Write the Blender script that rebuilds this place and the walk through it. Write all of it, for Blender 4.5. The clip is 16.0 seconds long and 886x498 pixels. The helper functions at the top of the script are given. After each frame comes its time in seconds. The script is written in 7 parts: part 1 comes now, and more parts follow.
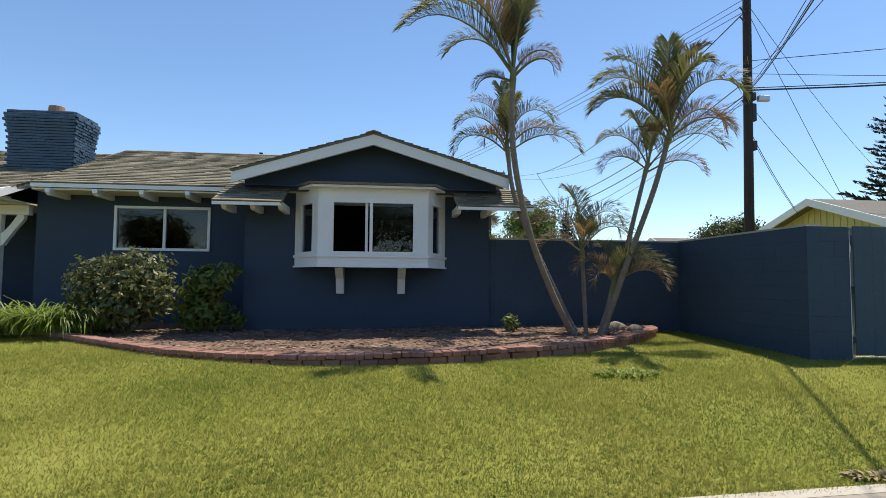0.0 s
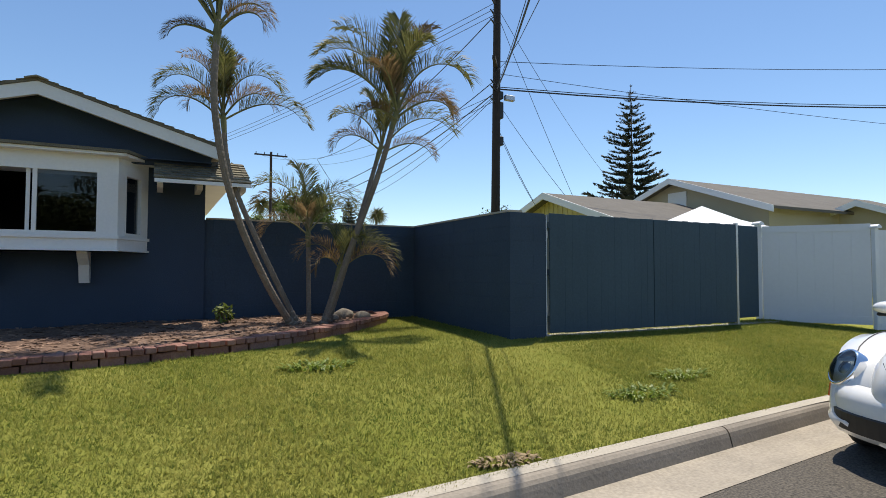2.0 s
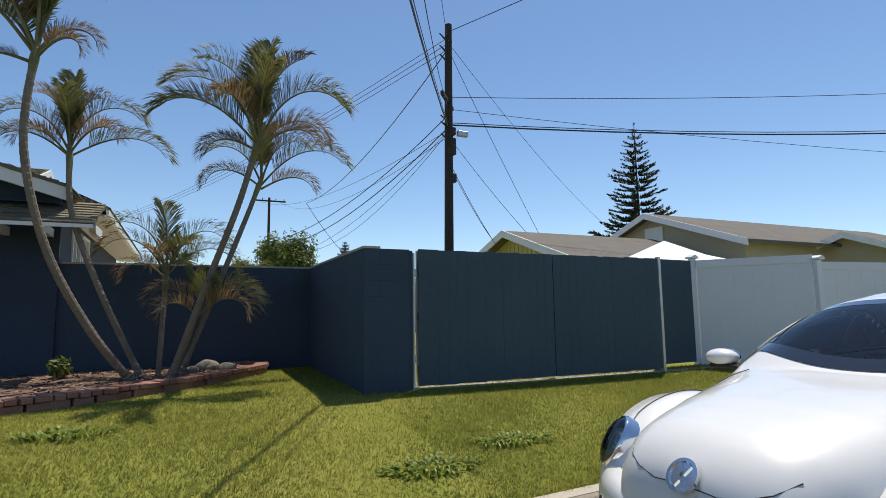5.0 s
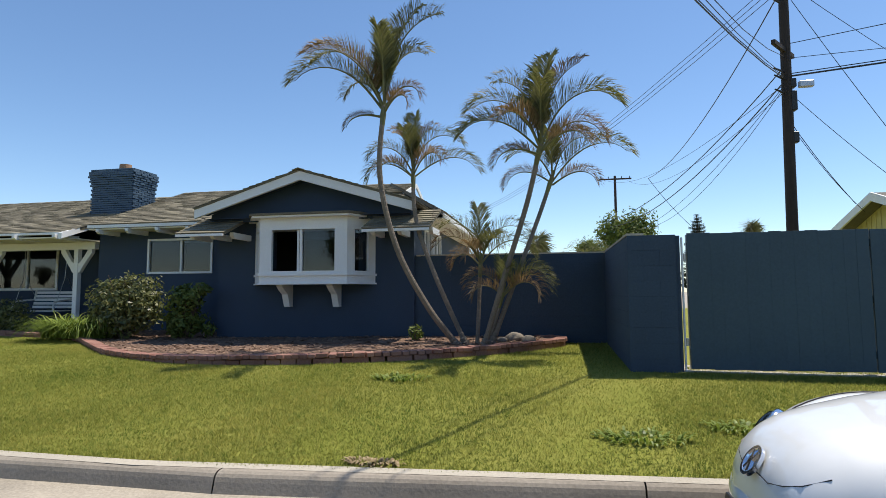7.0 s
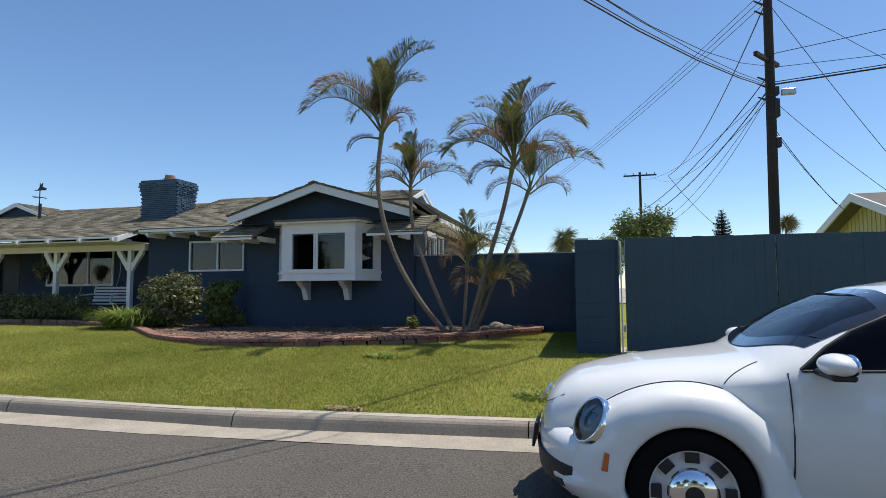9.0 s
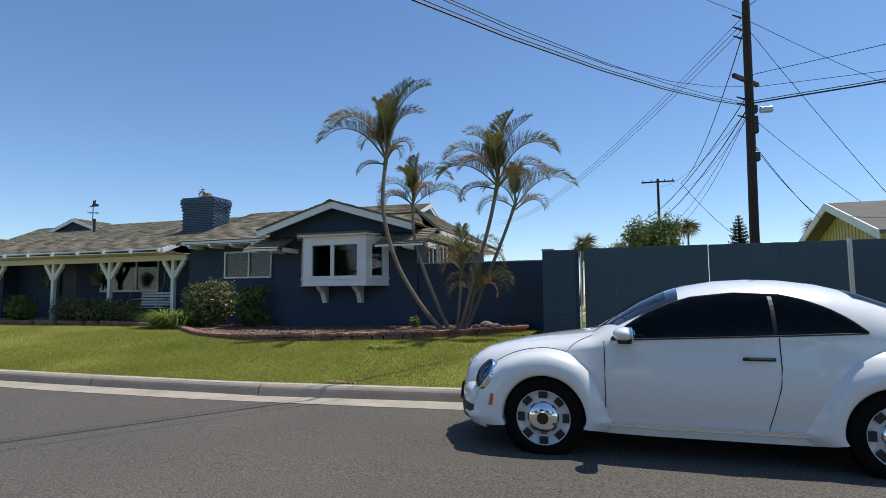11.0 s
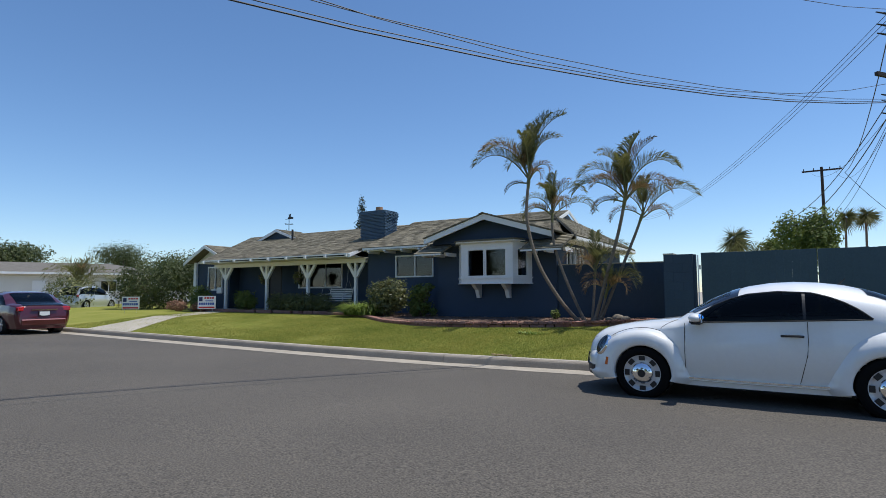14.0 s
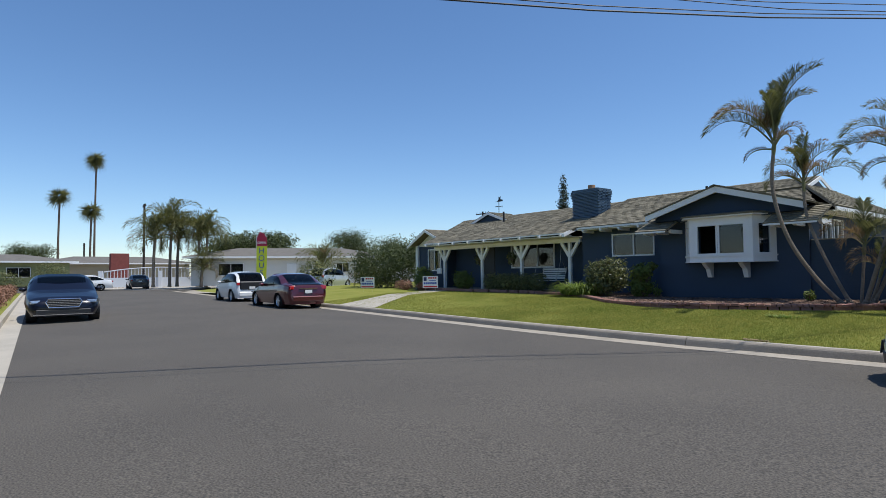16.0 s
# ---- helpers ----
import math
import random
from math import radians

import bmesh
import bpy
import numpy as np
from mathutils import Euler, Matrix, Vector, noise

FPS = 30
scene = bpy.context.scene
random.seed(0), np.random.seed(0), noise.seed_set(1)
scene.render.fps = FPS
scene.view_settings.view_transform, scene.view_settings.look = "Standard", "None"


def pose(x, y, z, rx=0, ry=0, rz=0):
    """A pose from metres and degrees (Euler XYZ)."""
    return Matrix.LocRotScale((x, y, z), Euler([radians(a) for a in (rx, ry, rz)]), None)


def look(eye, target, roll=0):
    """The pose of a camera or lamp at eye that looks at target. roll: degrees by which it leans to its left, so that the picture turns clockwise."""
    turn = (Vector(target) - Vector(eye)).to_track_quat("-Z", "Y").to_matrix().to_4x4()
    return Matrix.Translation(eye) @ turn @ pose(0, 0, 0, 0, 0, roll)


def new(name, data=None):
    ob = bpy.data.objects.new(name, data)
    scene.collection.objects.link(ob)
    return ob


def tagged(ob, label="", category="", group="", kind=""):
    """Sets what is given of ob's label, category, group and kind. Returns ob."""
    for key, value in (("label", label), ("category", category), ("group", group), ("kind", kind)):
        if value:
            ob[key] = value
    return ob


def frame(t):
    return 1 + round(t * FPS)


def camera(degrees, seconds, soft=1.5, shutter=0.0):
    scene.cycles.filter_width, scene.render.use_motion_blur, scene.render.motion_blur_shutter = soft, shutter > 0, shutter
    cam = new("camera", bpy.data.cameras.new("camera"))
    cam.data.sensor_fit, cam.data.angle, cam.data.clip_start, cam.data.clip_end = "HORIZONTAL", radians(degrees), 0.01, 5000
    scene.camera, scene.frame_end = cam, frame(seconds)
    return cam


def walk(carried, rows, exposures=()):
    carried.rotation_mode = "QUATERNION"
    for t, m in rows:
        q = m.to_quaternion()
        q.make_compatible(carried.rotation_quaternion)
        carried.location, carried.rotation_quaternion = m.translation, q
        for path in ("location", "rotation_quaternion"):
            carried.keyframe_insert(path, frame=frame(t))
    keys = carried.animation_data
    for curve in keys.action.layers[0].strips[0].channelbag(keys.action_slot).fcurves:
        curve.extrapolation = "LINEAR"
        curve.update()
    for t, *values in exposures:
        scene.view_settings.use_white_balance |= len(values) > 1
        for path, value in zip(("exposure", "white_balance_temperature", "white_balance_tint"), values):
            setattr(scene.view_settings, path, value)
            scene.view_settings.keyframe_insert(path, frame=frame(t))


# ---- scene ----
cam = camera(77.0, 16.0, 0.8)
PATH = [
    (0, (0.257, 0.549, 1.414), (0.468, 2.535, 1.529), 0.5),
    (0.5, (0.543, 0.778, 1.442), (1.117, 2.693, 1.49), 0.4),
    (1, (0.877, 0.777, 1.421), (1.641, 2.624, 1.488), 0.2),
    (1.5, (1.162, 0.904, 1.398), (1.997, 2.72, 1.466), 0.3),
    (2, (1.526, 0.945, 1.362), (2.434, 2.725, 1.441), 0.1),
    (2.5, (1.95, 0.895, 1.368), (2.969, 2.614, 1.452), -0.2),
    (3, (2.382, 0.882, 1.358), (3.479, 2.553, 1.444), -0.2),
    (5.5, (4.129, 0.725, 1.374), (4.725, 2.618, 1.625), -0.3),
    (6, (4.365, 0.407, 1.418), (4.511, 2.391, 1.615), -0.2),
    (6.5, (4.638, 0.127, 1.383), (4.424, 2.106, 1.577), 0.0),
    (7, (4.888, -0.238, 1.451), (4.504, 1.719, 1.608), -0.3),
    (7.5, (5.057, -0.639, 1.414), (4.48, 1.271, 1.551), 0.1),
    (8, (5.398, -0.964, 1.419), (4.731, 0.917, 1.549), -0.1),
    (8.5, (5.675, -1.324, 1.412), (5.074, 0.578, 1.548), 0.0),
    (9, (6.076, -1.635, 1.435), (5.57, 0.294, 1.577), -0.3),
    (11.5, (7.503, -3.623, 1.342), (6.849, -1.74, 1.511), -0.5),
    (12, (7.786, -4.103, 1.318), (7.077, -2.24, 1.479), -0.5),
    (12.5, (8.041, -4.533, 1.311), (7.289, -2.686, 1.47), -0.4),
    (13, (8.195, -4.872, 1.35), (7.375, -3.056, 1.524), -0.5),
    (13.5, (8.294, -5.274, 1.331), (7.4, -3.492, 1.499), -0.4),
    (14, (8.247, -5.81, 1.369), (7.195, -4.117, 1.524), -0.2),
    (14.5, (8.13, -6.051, 1.319), (6.803, -4.56, 1.439), -0.1),
    (15, (8.111, -6.374, 1.365), (6.609, -5.058, 1.478), -0.5),
    (15.5, (8.049, -6.551, 1.396), (6.492, -5.3, 1.495), -0.8),
    (16, (7.869, -6.478, 1.418), (6.298, -5.243, 1.502), -0.6),
]
walk(cam, [(t, look(eye, target, roll)) for t, eye, target, roll in PATH],
     [(0.0, 0.34, 6900, 10), (1.5, 0.18, 6950, 10), (2.5, 0.12, 7000, 10), (5.5, -0.02, 7050, 10), (6.0, 0.13, 7000, 10), (7.0, 0.24, 6850, 10), (9.0, 0.06, 6550, 10), (12.5, -0.05, 6300, 10), (16.0, -0.10, 6150, 10)])

# ---- light ----
SUN_AZ, SUN_EL = radians(52), radians(69)   # from +y towards +x
to_sun = Vector((math.sin(SUN_AZ) * math.cos(SUN_EL), math.cos(SUN_AZ) * math.cos(SUN_EL), math.sin(SUN_EL)))
sun = new("sun", bpy.data.lights.new("sun", "SUN"))
sun.data.energy, sun.data.angle, sun.data.color = 4.7, radians(0.53), (1.0, 0.95, 0.87)
sun.matrix_world = look((0, 0, 60), Vector((0, 0, 60)) - to_sun)
world = bpy.data.worlds.new("sky")
scene.world = world
world.use_nodes = True
wn = world.node_tree.nodes
sky = wn.new("ShaderNodeTexSky")
sky.sky_type, sky.sun_disc = "NISHITA", False
sky.sun_elevation, sky.sun_rotation = SUN_EL, SUN_AZ
sky.altitude = 600
sky.air_density, sky.dust_density, sky.ozone_density = 1.0, 0.25, 4.0
wn["Background"].inputs["Strength"].default_value = 0.15
hue = wn.new("ShaderNodeHueSaturation")
hue.inputs["Saturation"].default_value = 1.08
world.node_tree.links.new(sky.outputs["Color"], hue.inputs["Color"])
world.node_tree.links.new(hue.outputs["Color"], wn["Background"].inputs["Color"])
scene.view_settings.exposure = 0.0


# ---- materials ----
def mat(name, rgb, rough=0.7, vary=0.15, scale=3.0, fine=40.0, bump=0.1, metal=0.0, coat=0.0, island=0.0, spec=0.5, rgb2=None, span=0.9, coarse=1.0):
    """A surface with variation at two scales, relief, and per-piece variation."""
    m = bpy.data.materials.new(name)
    m.use_nodes = True
    nt = m.node_tree
    b = nt.nodes["Principled BSDF"]
    b.inputs["Roughness"].default_value, b.inputs["Metallic"].default_value = rough, metal
    b.inputs["Coat Weight"].default_value, b.inputs["Coat Roughness"].default_value = coat, 0.04
    b.inputs["Specular IOR Level"].default_value = spec
    tc = nt.nodes.new("ShaderNodeTexCoord")
    n1, n2 = nt.nodes.new("ShaderNodeTexNoise"), nt.nodes.new("ShaderNodeTexNoise")
    n1.inputs["Scale"].default_value, n2.inputs["Scale"].default_value = scale, fine
    n1.inputs["Detail"].default_value, n2.inputs["Detail"].default_value = 4, 3
    geo = nt.nodes.new("ShaderNodeNewGeometry")
    for n in (n1, n2):
        nt.links.new(geo.outputs["Position"], n.inputs["Vector"])
    add = nt.nodes.new("ShaderNodeMath")
    add.operation = "ADD"
    cw = nt.nodes.new("ShaderNodeMath")
    cw.operation = "MULTIPLY_ADD"
    nt.links.new(n1.outputs["Fac"], cw.inputs[0])
    cw.inputs[1].default_value, cw.inputs[2].default_value = coarse, 0.5 * (1 - coarse)
    nt.links.new(cw.outputs[0], add.inputs[0])
    nt.links.new(n2.outputs["Fac"], add.inputs[1])
    last = add.outputs[0]
    if island:
        info = nt.nodes.new("ShaderNodeObjectInfo")
        mad = nt.nodes.new("ShaderNodeMath")
        mad.operation = "MULTIPLY_ADD"
        nt.links.new(info.outputs["Random"] if island > 0 else geo.outputs["Random Per Island"], mad.inputs[0])
        mad.inputs[1].default_value = abs(island)
        nt.links.new(last, mad.inputs[2])
        sub = nt.nodes.new("ShaderNodeMath")
        sub.operation = "SUBTRACT"
        nt.links.new(mad.outputs[0], sub.inputs[0])
        sub.inputs[1].default_value = abs(island) / 2
        last = sub.outputs[0]
    mr = nt.nodes.new("ShaderNodeMapRange")
    mr.inputs["From Min"].default_value, mr.inputs["From Max"].default_value = 1 - span / 2, 1 + span / 2
    nt.links.new(last, mr.inputs["Value"])
    mix = nt.nodes.new("ShaderNodeMix")
    mix.data_type = "RGBA"
    c = Vector(rgb)
    a, z = (c * (1 - vary), c * (1 + vary)) if rgb2 is None else (c, Vector(rgb2))
    mix.inputs["A"].default_value, mix.inputs["B"].default_value = (*a, 1), (*z, 1)
    nt.links.new(mr.outputs["Result"], mix.inputs["Factor"])
    nt.links.new(mix.outputs["Result"], b.inputs["Base Color"])
    if bump:
        bp = nt.nodes.new("ShaderNodeBump")
        bp.inputs["Strength"].default_value, bp.inputs["Distance"].default_value = bump, 0.01
        nt.links.new(n2.outputs["Fac"], bp.inputs["Height"])
        nt.links.new(bp.outputs["Normal"], b.inputs["Normal"])
    return m


def soft_light(m, share):
    """Lets light pass through leaves: part of the surface is translucent, in the same colour."""
    nt = m.node_tree
    b, out = nt.nodes["Principled BSDF"], nt.nodes["Material Output"]
    tl, mx = nt.nodes.new("ShaderNodeBsdfTranslucent"), nt.nodes.new("ShaderNodeMixShader")
    nt.links.new(b.inputs["Base Color"].links[0].from_socket, tl.inputs["Color"])
    mx.inputs[0].default_value = share
    nt.links.new(b.outputs[0], mx.inputs[1])
    nt.links.new(tl.outputs[0], mx.inputs[2])
    nt.links.new(mx.outputs[0], out.inputs["Surface"])


def glass(name, tint=(0.75, 0.8, 0.8), ior=1.4):
    m = bpy.data.materials.new(name)
    m.use_nodes = True
    nt = m.node_tree
    nt.nodes.remove(nt.nodes["Principled BSDF"])
    tr, gl, fr, mx = (nt.nodes.new("ShaderNode" + k) for k in ("BsdfTransparent", "BsdfGlossy", "Fresnel", "MixShader"))
    tr.inputs["Color"].default_value = (*tint, 1)
    gl.inputs["Roughness"].default_value = 0.01
    fr.inputs["IOR"].default_value = ior
    nt.links.new(fr.outputs[0], mx.inputs[0])
    nt.links.new(tr.outputs[0], mx.inputs[1])
    nt.links.new(gl.outputs[0], mx.inputs[2])
    nt.links.new(mx.outputs[0], nt.nodes["Material Output"].inputs["Surface"])
    return m


BLUE = mat("navy_stucco", (0.033, 0.054, 0.088), 0.85, 0.18, 0.8, 60, 0.35)
BLUEWOOD = mat("navy_wood", (0.046, 0.080, 0.105), 0.75, 0.15, 1.0, 30, 0.2, island=0.10)
BLUEBLOCK = mat("navy_block", (0.036, 0.060, 0.092), 0.85, 0.2, 1.2, 35, 0.35, island=0.08)
BLUEBRICK = mat("painted_brick", (0.045, 0.085, 0.130), 0.55, 0.2, 3, 30, 0.4, island=0.3)
WHITE = mat("white_paint", (0.78, 0.78, 0.76), 0.5, 0.05, 2, 30, 0.06)
VINYL = mat("white_vinyl", (0.70, 0.72, 0.75), 0.35, 0.03, 1, 15, 0.02)
CREAM = mat("cream_soffit", (0.70, 0.66, 0.55), 0.7, 0.06, 2, 30, 0.05)
SHINGLE = mat("asphalt_shingle", (0.100, 0.088, 0.060), 0.95, 0.35, 1.5, 70, 0.5, island=-0.7, rgb2=(0.27, 0.238, 0.165))
SHINGLEO = mat("asphalt_shingle_piece", (0.100, 0.088, 0.060), 0.95, 0.35, 1.5, 70, 0.5, island=0.7, rgb2=(0.27, 0.238, 0.165))
ROOFFAR = mat("far_roof", (0.145, 0.132, 0.112), 0.95, 0.25, 2, 20, 0.5)
# near-black colour stands in for the shade of unlit rooms
ROOM_SHADE = mat("unlit_room_shade", (0.022, 0.021, 0.021), 0.9, 0.1, 2, 20, 0)
GLASS = glass("window_glass", (0.6, 0.64, 0.64), 1.65)
ASPHALT = mat("asphalt", (0.0355, 0.0312, 0.0256), 0.9, 0.3, 0.35, 62, 1.0, rgb2=(0.148, 0.128, 0.101), span=0.40, coarse=0.20)
CONCRETE = mat("concrete", (0.42, 0.375, 0.30), 0.85, 0.22, 1.3, 45, 0.3)
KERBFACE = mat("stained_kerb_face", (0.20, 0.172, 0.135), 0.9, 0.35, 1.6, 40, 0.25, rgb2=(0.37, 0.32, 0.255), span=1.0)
CONCRETE_D = mat("weathered_concrete", (0.35, 0.305, 0.24), 0.9, 0.35, 2.2, 40, 0.4)
SOIL = mat("bark_mulch", (0.075, 0.042, 0.028), 0.95, 0.5, 2, 25, 1.0, rgb2=(0.24, 0.15, 0.10))
LAWN = mat("lawn_soil", (0.14, 0.17, 0.02), 0.95, 0.3, 0.8, 90, 0.8, rgb2=(0.30, 0.28, 0.075), spec=0.1)
BLADE = mat("grass_blade", (0.118, 0.170, 0.026), 0.8, 0.3, 0.7, 9, 0, island=-0.6, rgb2=(0.36, 0.335, 0.08), spec=0.2)
soft_light(BLADE, 0.45)
BRICK = mat("red_brick", (0.20, 0.085, 0.062), 0.9, 0.3, 3, 50, 0.5, island=0.5, rgb2=(0.36, 0.19, 0.145))
METAL = mat("grey_metal", (0.5, 0.5, 0.5), 0.4, 0.1, 3, 40, 0.05, metal=0.9)
BLACK = mat("black_plastic", (0.015, 0.015, 0.016), 0.5, 0.1, 3, 40, 0.05)
WOODPOLE = mat("creosote_pole", (0.030, 0.021, 0.016), 0.85, 0.4, 2, 20, 0.5)


# ---- building blocks ----
def box(bm, x0, x1, y0, y1, z0, z1):
    vs = [bm.verts.new(p) for p in ((x0, y0, z0), (x1, y0, z0), (x1, y1, z0), (x0, y1, z0), (x0, y0, z1), (x1, y0, z1), (x1, y1, z1), (x0, y1, z1))]
    for f in ((3, 2, 1, 0), (4, 5, 6, 7), (0, 1, 5, 4), (1, 2, 6, 5), (2, 3, 7, 6), (3, 0, 4, 7)):
        bm.faces.new([vs[i] for i in f])
    return vs


def prism(bm, outline, a, b, axis="y"):
    """An outline of (u, v) points pushed from a to b along an axis."""
    def at(u, v, w):
        return {"y": (u, w, v), "x": (w, u, v), "z": (u, v, w)}[axis]
    lo, hi = [bm.verts.new(at(u, v, a)) for u, v in outline], [bm.verts.new(at(u, v, b)) for u, v in outline]
    n = len(outline)
    bm.faces.new(lo)
    bm.faces.new(hi[::-1])
    for i in range(n):
        bm.faces.new((lo[i], hi[i], hi[(i + 1) % n], lo[(i + 1) % n]))


def bar(bm, p, q, r0, r1=None, n=8):
    """A round bar from p to q."""
    r1 = r0 if r1 is None else r1
    p, q = Vector(p), Vector(q)
    turn = (q - p).to_track_quat("Z", "Y")
    rings = []
    for c, r in ((p, r0), (q, r1)):
        rings.append([bm.verts.new(c + turn @ Vector((r * math.cos(k * math.tau / n), r * math.sin(k * math.tau / n), 0))) for k in range(n)])
    for k in range(n):
        bm.faces.new((rings[0][k], rings[0][(k + 1) % n], rings[1][(k + 1) % n], rings[1][k]))
    bm.faces.new(rings[0][::-1])
    bm.faces.new(rings[1])


def tube(bm, pts, radii, n=8):
    rings = []
    for i, p in enumerate(pts):
        d = Vector(pts[min(i + 1, len(pts) - 1)]) - Vector(pts[max(i - 1, 0)])
        turn = d.to_track_quat("Z", "Y")
        rings.append([bm.verts.new(Vector(p) + turn @ Vector((radii[i] * math.cos(k * math.tau / n), radii[i] * math.sin(k * math.tau / n), 0))) for k in range(n)])
    for a, b in zip(rings, rings[1:]):
        for k in range(n):
            bm.faces.new((a[k], a[(k + 1) % n], b[(k + 1) % n], b[k]))
    bm.faces.new(rings[0][::-1])
    bm.faces.new(rings[-1])


def finish(name, bm, material, bevel=0.0, smooth=False):
    bmesh.ops.recalc_face_normals(bm, faces=bm.faces)
    if bevel:
        bmesh.ops.bevel(bm, geom=bm.edges, offset=bevel, segments=1, affect="EDGES")
    me = bpy.data.meshes.new(name)
    bm.to_mesh(me)
    bm.free()
    me.materials.append(material)
    if smooth:
        me.shade_smooth()
    return me


def part(name, bm, material, parent, label="", bevel=0.0, smooth=False):
    ob = new(name, finish(name, bm, material, bevel, smooth))
    ob.parent = parent
    return tagged(ob, label)


def piece(name, me, parent, m=None):
    ob = new(name, me)
    ob.parent = parent
    if m is not None:
        ob.matrix_basis = m
    return ob


def thing(name, label, category, group="", kind="", at=(0, 0, 0)):
    ob = new(name)
    ob.empty_display_size = 0.1
    ob.location = at
    return tagged(ob, label, category, group, kind)


def whole(name, bm, material, label, category, group="", kind="", bevel=0.0, smooth=False):
    return tagged(new(name, finish(name, bm, material, bevel, smooth)), label, category, group, kind)


def raw(name, verts, faces, material):
    me = bpy.data.meshes.new(name)
    me.from_pydata(verts, [], faces)
    me.materials.append(material)
    return me


# ---- ground ----
def kerb_y(x):
    return 3.56 + 0.045 * max(0.0, -x - 1.0) + 0.09 * min(max(0.0, x - 2.5), 6.0)


def opp_y(x):
    return -6.92 - 0.036 * (x + 1.5)


def lawn_z(y, x=0.0):
    d = y - kerb_y(x) - 0.15
    return 0.145 + 0.30 * min(max(d / 3.6, 0), 1) + 0.06 * min(max((d - 3.6) / 3.0, 0), 1)


def road_z(x, y):
    d = kerb_y(x) - 0.45 - y
    return min(0.06, 0.016 * max(d, 0)) if d < 5 else max(0.06 - 0.016 * (d - 5.5), 0.0) if d > 5.5 else 0.06


def strip(name, x0, x1, lines, material, nx, kind="structure", label="", category=""):
    """A sheet between x0 and x1; lines gives, for an x, the (y, z) points across."""
    verts, faces = [], []
    rows = 0
    for i in range(nx + 1):
        x = x0 + (x1 - x0) * i / nx
        ln = lines(x)
        rows = len(ln)
        verts += [(x, y, z) for y, z in ln]
    for i in range(nx):
        for j in range(rows - 1):
            a = i * rows + j
            faces.append((a, a + rows, a + rows + 1, a + 1))
    return tagged(new(name, raw(name, verts, faces, material)), label, category, kind=kind)


def road_line(x):
    k = kerb_y(x)
    a = opp_y(x)
    ys = [a + (k - 0.45 - a) * i / 20 for i in range(21)]
    return [(y, road_z(x, y)) for y in ys]


strip("road", -46, 60, road_line, ASPHALT, 60, label="worn dark grey asphalt street", category="road")
XS, XE = -46, 60
ground_bm = bmesh.new()
box(ground_bm, -1500, 1500, -1500, 1500, -0.9, -0.06)
whole("ground", ground_bm, CONCRETE_D, "wide dusty ground reaching the horizon", "ground", kind="structure")
strip("gutter", XS, XE, lambda x: [(kerb_y(x) - 0.46, 0.004), (kerb_y(x) - 0.2, -0.006), (kerb_y(x) - 0.02, 0.012)], CONCRETE_D, 40, label="pale concrete gutter beside the kerb", category="gutter")


def kerb_line(x):
    k = kerb_y(x)
    return [(k - 0.045, -0.02), (k - 0.015, 0.085), (k - 0.004, 0.115), (k + 0.014, 0.136), (k + 0.042, 0.149), (k + 0.15, 0.152), (k + 0.155, 0.0)]


kerb = thing("kerb", "rounded concrete kerb with stained face along the lawn", "kerb", kind="structure")
kx = 5.48
seams = [kx + 3.05 * i for i in range(-8, 9)]
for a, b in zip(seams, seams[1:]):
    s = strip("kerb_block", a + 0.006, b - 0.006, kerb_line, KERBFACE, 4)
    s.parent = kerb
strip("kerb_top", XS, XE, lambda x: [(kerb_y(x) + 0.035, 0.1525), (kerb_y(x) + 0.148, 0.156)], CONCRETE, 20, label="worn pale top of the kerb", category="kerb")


strip("far_gutter", XS, XE, lambda x: [(opp_y(x), 0.0), (opp_y(x) + 0.45, 0.006)], CONCRETE, 30, label="pale concrete gutter across the street", category="gutter")
strip("far_kerb", XS, XE, lambda x: [(opp_y(x) - 0.17, 0.15), (opp_y(x) - 0.02, 0.15), (opp_y(x), 0.0)], CONCRETE, 30, label="concrete kerb across the street", category="kerb")
strip("far_lawn", XS, XE, lambda x: [(opp_y(x) - 30, 0.3), (opp_y(x) - 0.17, 0.148)], LAWN, 30, label="dry front garden ground across the street", category="lawn")


def lawn_line(x):
    k = kerb_y(x) + 0.14
    ys = [k + 0.3 * i for i in range(24)] + [k + 7.5, k + 30]
    return [(y, lawn_z(y, x) - 0.01 + (0.012 * noise.noise((x * 0.7, y * 0.7, 0)) if i else 0)) for i, y in enumerate(ys)]


strip("lawn", -40, 45, lawn_line, LAWN, 170, label="mown green front lawn with yellowed patches", category="lawn")

# ---- house ----
FZ = 0.58
house = thing("house", "single-storey navy stucco ranch house with white trim", "house")


def wall_with_holes(name, x0, x1, z0, z1, y0, y1, holes, parent, material=BLUE, along="x"):
    """A wall with openings cut through; holes are (a, b, c, d): from a to b along, from c to d in height."""
    bm = bmesh.new()
    xs = sorted({x0, x1, *[h[0] for h in holes], *[h[1] for h in holes]})
    zs = sorted({z0, z1, *[h[2] for h in holes], *[h[3] for h in holes]})
    for a, b in zip(xs, xs[1:]):
        for c, d in zip(zs, zs[1:]):
            if any(h[0] <= (a + b) / 2 <= h[1] and h[2] <= (c + d) / 2 <= h[3] for h in holes):
                continue
            if along == "x":
                box(bm, a, b, y0, y1, c, d)
            else:
                box(bm, y0, y1, a, b, c, d)
    bmesh.ops.remove_doubles(bm, verts=bm.verts, dist=1e-5)
    return part(name, bm, material, parent)


